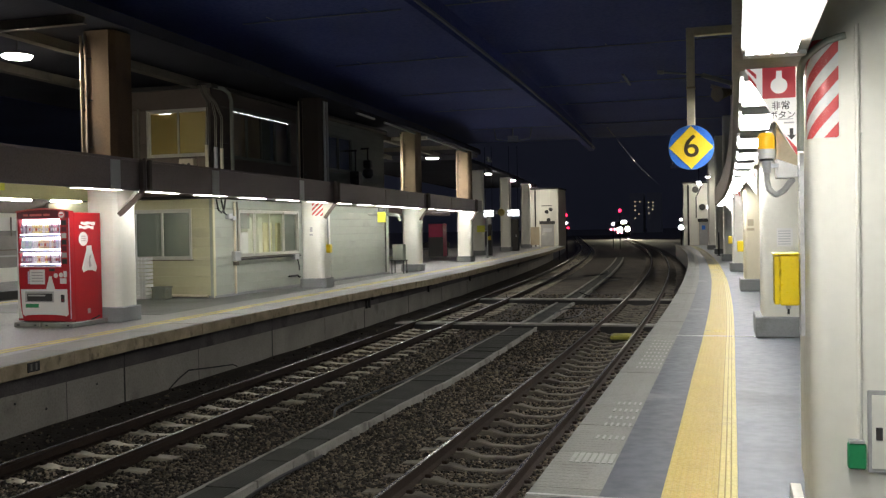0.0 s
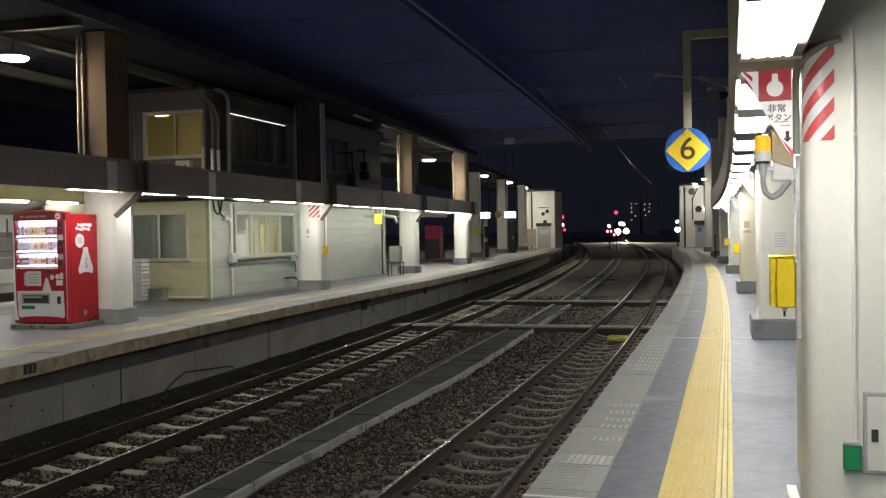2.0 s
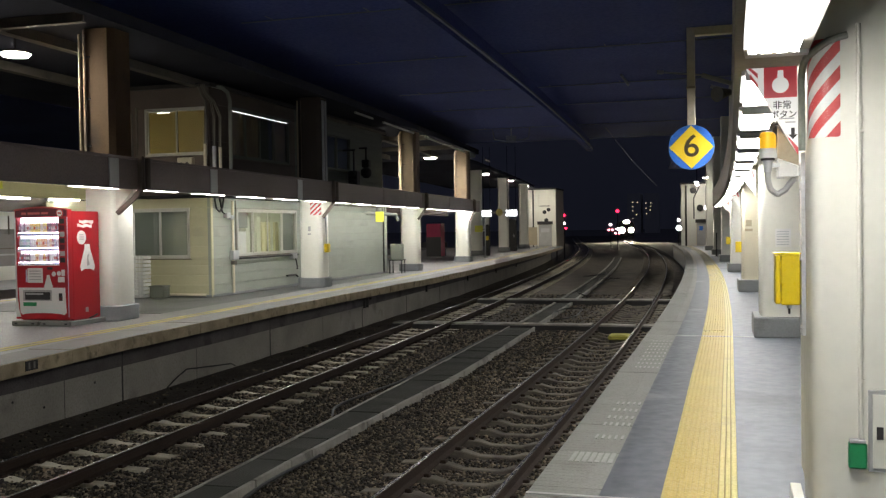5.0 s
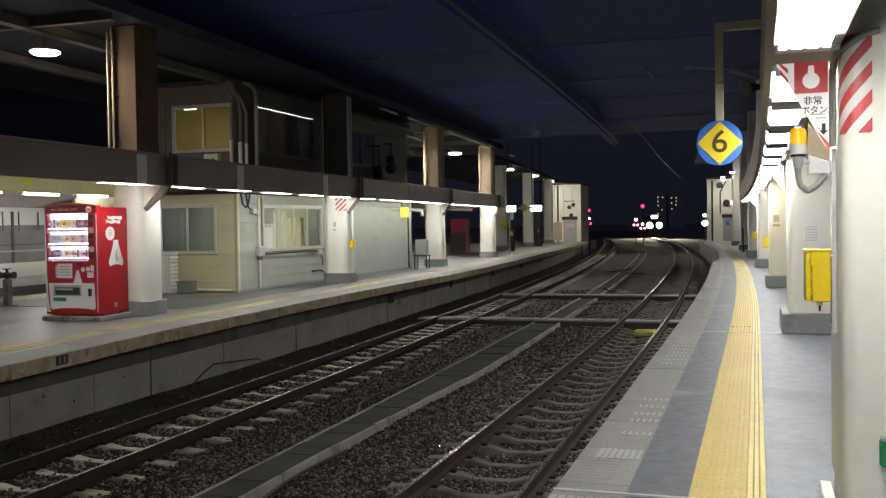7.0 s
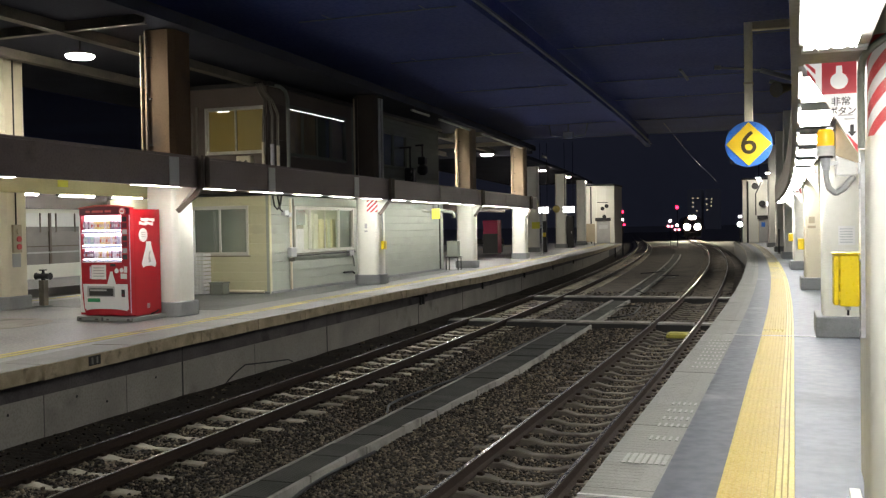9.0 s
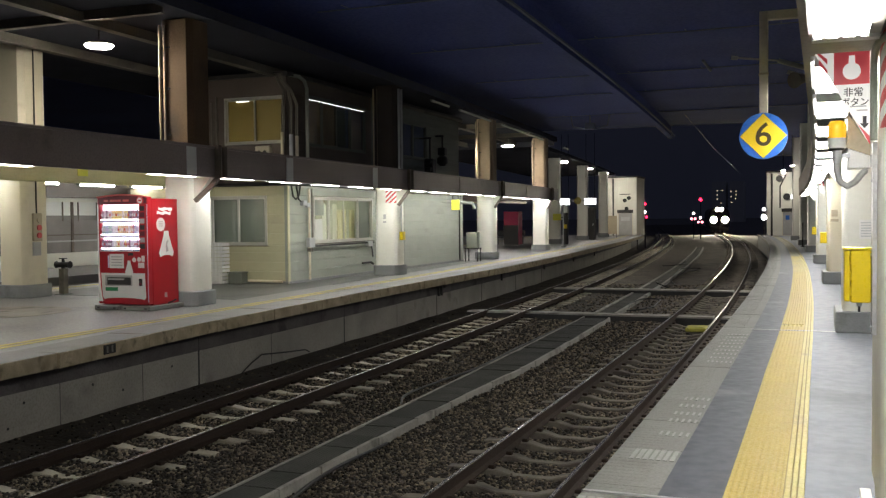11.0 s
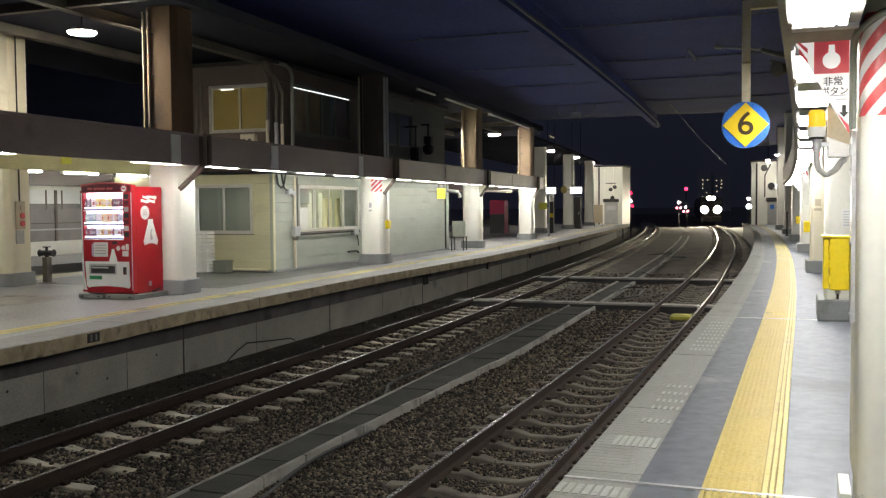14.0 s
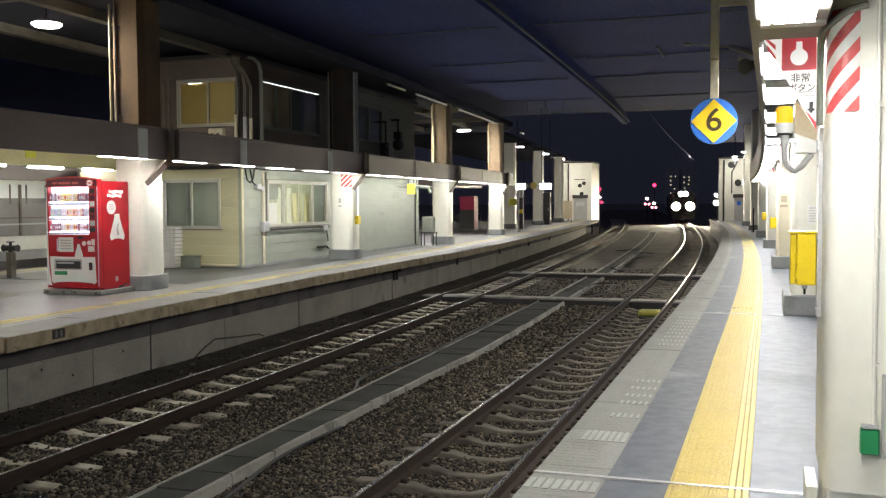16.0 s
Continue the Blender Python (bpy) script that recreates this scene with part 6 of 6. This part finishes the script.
# ---- near column and what it carries ----
def near_column_fittings():
    # hazard stripes round the rounded corner
    path = [(-0.003, 0.14)]
    for k in range(25):
        a = radians(180 + 90 * k / 24)
        path.append((0.09 + 0.0935 * math.cos(a), 0.09 + 0.0935 * math.sin(a)))
    path.append((0.135, -0.0035))
    hazard_wrap(PILLAR, path, 2.085, 2.56, 0.135, 1.15)
    part("fixing_strip", Geo().box(-0.022, -0.001, 0.36, 0.50, 1.08, 2.04), M_GALV, PILLAR, "grey metal strip with bolts")
    for z in (1.12, 1.48, 1.85):
        part("bolt", Geo().tube([(-0.022, 0.38, z), (-0.030, 0.38, z)], 0.008, 8), M_GALV, PILLAR)
    part("conduit", Geo().tube([(0.165, -0.024, 2.568), (0.13, -0.026, 2.56), (0.08, -0.026, 2.545), (0.033, -0.010, 2.515), (-0.010, 0.045, 2.485), (-0.024, 0.13, 2.46), (-0.025, 0.20, 2.42), (-0.025, 0.22, 2.36), (-0.025, 0.23, 2.04)], 0.018, 10), M_CONDUIT, PILLAR, "bent grey conduit")
    part("conduit", Geo().tube([(0.216, -0.012, 0.62), (0.216, -0.012, 2.62)], 0.011, 8), M_WHITE, PILLAR, "thin painted conduit")
    for z in (0.9, 1.5, 2.1):
        part("clip", Geo().box(0.207, 0.237, -0.022, 0.0, z, z + 0.014), M_WHITE, PILLAR)
    box = part("switch_box", Geo().box(0.158, 0.240, -0.055, 0.0, 0.49, 0.615), M_GREEN, PILLAR, "green box at the foot of the conduit", bevel=0.008)
    part("cap", Geo().box(0.165, 0.233, -0.058, -0.004, 0.615, 0.628), M_GALV, box)
    cab = part("wall_cabinet", Geo().box(0.250, 0.70, -0.018, 0.0, 0.47, 0.865), M_GREY, PILLAR, "grey flush cabinet", bevel=0.004)
    part("door", Geo().box(0.268, 0.682, -0.024, -0.0185, 0.49, 0.845), M_WHITE, cab, bevel=0.002)
    part("latch", Geo().box(0.285, 0.315, -0.03, -0.0245, 0.63, 0.69), M_DARK, cab)


near_column_fittings()


def emergency_sign():
    t = thing("emergency_sign", "lit white and red triangular emergency button sign under the canopy", "sign", (0, 5.345, 0.02))
    tri = [(0.052, 2.49), (0.318, 2.005), (0.318, 2.49)]
    part("board", Geo().plate(tri, 0, 0.035), M_BOARDLIT, t, "white triangular board")
    part("picture", Geo().plate([(0.150, 2.310), (0.314, 2.310), (0.314, 2.486), (0.150, 2.486)], -0.003, -0.0005), M_BOARDRED, t, "red picture field")
    part("button_picture", Geo().tube([(0.232, -0.003, 2.375), (0.232, -0.005, 2.375)], 0.042, 18), M_BOARDLIT, t, "pale button picture")
    part("finger_picture", Geo().plate([(0.215, 2.375), (0.250, 2.375), (0.246, 2.452), (0.219, 2.452)], -0.006, -0.0045), M_BOARDLIT, t)
    for a in (0.0, 0.055):
        part("corner_stripe", Geo().plate([(0.066 + a * 0.25, 2.474 - a), (0.120, 2.415 - a), (0.120, 2.440 - a), (0.066 + a * 0.25, 2.488 - a * 0.8)], -0.003, -0.0005), M_BOARDRED, t)
    part("tip", Geo().plate([(0.318, 2.006), (0.318, 2.046), (0.262, 2.112), (0.255, 2.122)], -0.003, -0.0005), M_BOARDRED, t, "red tip")
    up = Matrix.Rotation(radians(90), 4, "X")
    writing("lettering", "非常", 0.047, Matrix.Translation((0.240, -0.001, 2.268)) @ up, M_BLACK, t, bold=0.0005)
    writing("lettering", "ボタン", 0.044, Matrix.Translation((0.247, -0.001, 2.219)) @ up, M_BLACK, t, bold=0.0005)
    part("print_bar", Geo().box(0.225, 0.300, -0.002, -0.0005, 2.196, 2.203), M_GALV, t)
    part("print_bar", Geo().box(0.255, 0.305, -0.002, -0.0005, 2.176, 2.183), M_GALV, t)
    part("arrow", Geo().plate([(0.270, 2.115), (0.292, 2.090), (0.314, 2.115), (0.301, 2.115), (0.301, 2.150), (0.283, 2.150), (0.283, 2.115)], -0.003, -0.0005), M_BLACK, t)
    part("hanger", Geo().box(0.06, 0.318, 0.0, 0.035, 2.49, 2.52), M_GREY, t)


emergency_sign()

t = thing("emergency_button", "white emergency button box with a tan sloping hood", "emergency button", (0, 5.34, 0))
part("box", Geo().plate([(0.2145, 1.912), (0.318, 1.912), (0.318, 1.972), (0.2145, 2.013)], -0.002, 0.14), M_PLAINWHITE, t, "white button box", bevel=0.004)
part("hood", Geo().plate([(0.2145, 2.015), (0.3185, 1.974), (0.3185, 2.026), (0.216, 2.182)], -0.003, 0.017), M_TAN, t, "tan sloping hood")
part("bracket", Geo().box(0.315, 0.355, 0.05, 0.09, 1.92, 1.98), M_GALV, t)

t = thing("warning_beacon", "amber warning beacon on a grey base with looped conduit", "beacon", (0.165, 5.30, 0))
part("lens", Geo().tube([(0, 0, 2.062), (0, 0, 2.07), (0, 0, 2.128), (0, 0, 2.138)], [0.040, 0.042, 0.042, 0.036], 24), M_AMBER, t, "amber lens")
part("cap", Geo().tube([(0, 0, 2.138), (0, 0, 2.146)], [0.036, 0.030], 24), M_AMBER, t)
part("base", Geo().tube([(0, 0, 2.012), (0, 0, 2.062)], [0.044, 0.044], 24), M_PLAINWHITE, t, "pale base")
part("collar", Geo().tube([(0, 0, 2.0), (0, 0, 2.012)], 0.036, 20), M_BLACK, t)
part("stem", Geo().tube([(0, 0, 1.94), (0, 0, 2.0)], [0.020, 0.024], 14), M_GALV, t)
loop = [(0, 0, 1.95), (0.0, 0, 1.90), (0.012, 0, 1.85), (0.045, 0, 1.822), (0.085, 0.02, 1.845), (0.115, 0.05, 1.885), (0.13, 0.07, 1.90)]
part("conduit", Geo().tube(loop, 0.0145, 10), M_GREY, t, "looped grey conduit")
rings = Geo()
for i in range(26):
    k = i / 25 * (len(loop) - 1)
    a, b = Vector(loop[int(min(k, len(loop) - 2))]), Vector(loop[int(min(k, len(loop) - 2)) + 1])
    p = a.lerp(b, k - int(min(k, len(loop) - 2)))
    d = (b - a).normalized() * 0.003
    rings.tube([p - d, p + d], 0.0165, 10)
part("conduit_ribs", rings, M_GREY, t)
part("arm", Geo().box(0.0, 0.06, 0.0, 0.04, 1.965, 1.985), M_GALV, t)

t = thing("yellow_box", "bright yellow equipment box with hinged door on the column", "equipment box", (0, 5.42, 0))
part("box", Geo().box(0.232, 0.328, 0, 0.20, 1.235, 1.505), M_BOXYELLOW, t, bevel=0.006)
part("door", Geo().box(0.203, 0.229, 0.004, 0.196, 1.24, 1.50), M_BOXYELLOW, t, "door seen edge on", bevel=0.004)
for z in (1.29, 1.37, 1.45):
    part("hinge", Geo().tube([(0.230, -0.004, z - 0.02), (0.230, -0.004, z + 0.02)], 0.006, 8), M_BOXYELLOW, t)
part("rain_edge", Geo().box(0.198, 0.331, -0.008, 0.205, 1.505, 1.513), M_BOXYELLOW, t)
part("plug", Geo().tube([(0.275, 0.05, 1.235), (0.275, 0.05, 1.215)], 0.014, 10), M_GALV, t)
part("cable", Geo().tube([(0.275, 0.05, 1.215), (0.275, 0.05, 1.185)], 0.006, 8), M_BLACK, t)


def number_sign():
    t = thing("platform_number_sign", "round blue sign with yellow diamond and number six", "sign", (-0.315, 7.8, 2.28))
    r = 0.174
    part("disc", Geo().tube([(0, 0.014, 0), (0, -0.014, 0)], r, 48), M_SIGNBLUE, t, "blue disc")
    part("diamond", Geo().plate([(0, -r * 0.97), (r * 0.97, 0), (0, r * 0.97), (-r * 0.97, 0)], -0.018, -0.0142), M_SIGNYELLOW, t, "yellow diamond")
    writing("digit", "6", 0.245, Matrix.Translation((0.0, -0.019, 0.002)) @ Matrix.Rotation(radians(90), 4, "X"), M_DIGIT, t, "dark brown number", wide=1.05, bold=0.002)
    part("post", Geo().box(-0.030, 0.032, -0.012, 0.05, r - 0.01, 0.935), M_CREAM, t, "weathered square post", bevel=0.004)
    part("joint", Geo().box(-0.034, 0.036, -0.016, 0.054, 0.46, 0.475), M_TAN, t)
    part("arm", Geo().box(0.032, 0.36, -0.012, 0.05, 0.87, 0.935), M_CREAM, t, "pale arm to the canopy", bevel=0.004)


number_sign()

t = thing("paper_notice", "pale printed notice on the white column", "notice", (rx(0.425, 14.92) + 0.32, 14.905, 1.33))
part("sheet", Geo().box(-0.11, 0.11, -0.003, 0.0, 0, 0.27), M_PLAINWHITE, t)
for i in range(6):
    part("print_bar", Geo().box(-0.09, 0.08, -0.005, -0.0032, 0.03 + i * 0.038, 0.045 + i * 0.038), M_GALV, t)
t = thing("pictogram", "small dark pictogram on the cream column", "notice", (rx(0.425, 25.0) + 0.16, 24.985, 1.62))
part("mark", Geo().box(-0.07, 0.07, -0.003, 0, 0, 0.16), M_TAN, t)
part("print_bar", Geo().box(-0.09, 0.09, -0.003, 0, -0.12, -0.06), M_TAN, t)
for y, z in ((25.0, 0.97), (35.3, 0.97)):
    t = thing("yellow_box", "yellow equipment box on a far column", "equipment box", (rx(0.425, y) - 0.09, y + 0.36, z), "far yellow boxes")
    part("box", Geo().box(-0.07, 0.08, 0, 0.2, 0, 0.27), M_BOXYELLOW, t, bevel=0.01)
for y in (15.2, 25.4, 35.6):
    t = thing("hazard_sign", "red and white striped triangular plate under the canopy", "sign", (rx(0.1, y), y + 0.1, 0), "striped plates under the canopy")
    part("board", Geo().plate([(0.0, 2.49), (0.28, 2.10), (0.28, 2.49)], 0, 0.03), M_PLAINWHITE, t)
    for k in range(3):
        a = 0.04 + k * 0.085
        part("stripe", Geo().plate([(a, 2.48), (a + 0.03, 2.43 - k * 0.03), (a + 0.065, 2.43 - k * 0.03), (a + 0.035, 2.48)], -0.003, -0.0005), M_SIGNRED, t)


t = thing("slim_post", "thin dark upright post on the near platform", "post", (-0.79, 53.2, 0))
part("pole", Geo().tube([(0, 0, 0.02), (0, 0, 1.25)], 0.032, 8), M_DARK, t)
part("foot", Geo().tube([(0, 0, 0), (0, 0, 0.025)], 0.11, 12), M_DARK, t)


# ---- small fittings on the high ceiling ----
t = thing("ceiling_box", "small grey box hung under the high ceiling", "junction box", (-10.4, 46.5, 6.05))
part("body", Geo().box(-0.24, 0.24, -0.12, 0.12, -0.16, 0.16), M_PALESTEEL, t, bevel=0.02)
part("hanger", Geo().box(-0.03, 0.03, -0.03, 0.03, 0.16, 0.56), M_PALESTEEL, t)
part("strut", Geo().tube([(0.3, 0, -0.1), (0.85, 0, 0.02), (0.95, 0, 0.55)], 0.03, 6), M_PALESTEEL, t)
part("strut", Geo().tube([(-0.3, 0, -0.1), (-0.85, 0, 0.02), (-0.95, 0, 0.55)], 0.03, 6), M_PALESTEEL, t)
t = thing("ceiling_strut", "short pale strut under the high ceiling", "strut", (-3.4, 32.6, 6.56))
part("bar", Geo().tube([(0, -1.0, 0.02), (0, 1.2, 0.0)], 0.05, 6), M_PALESTEEL, t)


# ---- overhead line ----
def overhead_line():
    def side(y):
        return float(np.interp(y, (20, 38, 66, 100), (0.1, -0.22, 0.2, 0.4)))
    w = thing("overhead_line", "thin dark contact wire over the near track", "overhead wire", kind="structure")
    part("contact_wire", Geo().tube([(rx(-2.84, y) + side(y), y, 4.12) for y in (24, 38, 60)], 0.0065, 6), M_WIRE, w)


overhead_line()


t = thing("edge_plate", "small dark number plate on the platform edge", "plate", (edge_line(0.004, 10.76), 10.76, -0.15), turn=heading(edge_line, 0, 10.76))
part("plate", Geo().box(0.0, 0.012, -0.13, 0.13, 0.0, 0.13), M_DARK, t)
for y in (-0.06, 0.05):
    part("print_bar", Geo().box(0.012, 0.015, y - 0.02, y + 0.02, 0.02, 0.11), M_EDGE, t)
t = thing("fascia_bracket", "dark arm with a small speaker on the near canopy edge", "speaker", (0.0, 9.6, 2.95))
part("arm", Geo().tube([(0.0, 0, 0.06), (-0.28, 0, 0.16)], 0.022, 8), M_GREY, t)
part("rod", Geo().tube([(-0.28, 0, 0.16), (-0.66, 0, 0.21)], 0.009, 6), M_GREY, t)
part("tip", Geo().tube([(-0.64, 0, 0.208), (-0.70, 0, 0.214)], 0.02, 10), M_GREY, t)
part("lower_bracket", Geo().tube([(0.0, 0, -0.02), (-0.20, 0, 0.05)], 0.018, 8), M_GREY, t)
part("horn", Geo().tube([(-0.02, -0.03, -0.02), (-0.10, -0.10, -0.04), (-0.14, -0.15, -0.05)], [0.03, 0.05, 0.075], 12), M_STEEL, t)

t = thing("yellow_plate", "small lime yellow plate on the canopy girder", "sign", (lx(-15.058, 17.54), 17.54, 2.82), turn=90 + heading(lx, -15, 17.5))
part("face", Geo().box(-0.17, 0.17, -0.012, 0.0, -0.11, 0.11), M_LIME, t, bevel=0.003)


# ---- the train that draws in on the right-hand track ----
def train():
    t = thing("train", "diesel railcar with lit headlights drawing in", "train", (rx(-2.84, 205), 205, RZ))
    w, hgt = 1.42, 3.75
    outline = [(-w, 1.0), (w, 1.0), (w, 2.9), (w - 0.18, 3.35), (0.8, hgt - 0.12), (0, hgt), (-0.8, hgt - 0.12), (-w + 0.18, 3.35), (-w, 2.9)]
    part("body", Geo().plate(outline, 0.0, 20.0), M_DARK, t, "dull dark car body", bevel=0.06)
    part("apron", Geo().box(-1.3, 1.3, -0.05, 0.6, 0.35, 0.98), M_DARK, t, "dark apron under the front", bevel=0.05)
    part("underframe", Geo().box(-1.2, 1.2, 1.0, 19.5, 0.45, 0.98), M_DARK, t)
    part("front_window", Geo().box(-1.15, -0.42, -0.02, 0.02, 2.3, 3.0), M_DULLGLASS, t, "dark cab window", bevel=0.01)
    part("front_window", Geo().box(0.42, 1.15, -0.02, 0.02, 2.3, 3.0), M_DULLGLASS, t, "dark cab window", bevel=0.01)
    part("front_door", Geo().box(-0.36, 0.36, -0.05, 0.02, 1.05, 2.95), M_DARK, t, "gangway door", bevel=0.02)
    # lenses are made oversized so that the lamps' glare shows in their shape
    for x in (-0.80, 0.80):
        lamp = part("headlight", Geo().tube([(x, 0.02, 1.93), (x, -0.42, 1.93)], 0.48, 24, False), M_BLACK, t, "round lit headlight")
        part("lens", Geo().tube([(x, -0.02, 1.93), (x, -0.10, 1.93)], 0.45, 24), M_HEAD, lamp)
    for x in (-0.26, 0.26):
        lamp = part("headlight", Geo().tube([(x, 0.02, 3.40), (x, -0.22, 3.40)], 0.27, 16, False), M_BLACK, t, "lit roof headlight")
        part("lens", Geo().tube([(x, -0.02, 3.40), (x, -0.10, 3.40)], 0.25, 16), M_HEAD, lamp)
    part("coupler", Geo().box(-0.18, 0.18, -0.45, 0.0, 0.7, 1.0), M_DARK, t, bevel=0.04)
    for y in (2.5, 4.6, 15.0, 17.1):
        axle = part("wheelset", Geo().tube([(-0.72, y, 0.43), (0.72, y, 0.43)], 0.08, 10), M_RUST, t)
        for x in (-0.565, 0.565):
            part("wheel", Geo().tube([(x - 0.06, y, 0.43), (x + 0.06, y, 0.43)], 0.43, 24), M_RUST, axle)
    return t


TRAIN = train()


def motions():
    rows = []
    for k in range(9):
        s = 2.0 * k
        y = 205.5 - 5.6 * s
        rows.append((s, pose(rx(-2.84, y), y, RZ, 0, 0, heading(rx, -2.84, y))))
    walk(TRAIN, rows)


motions()
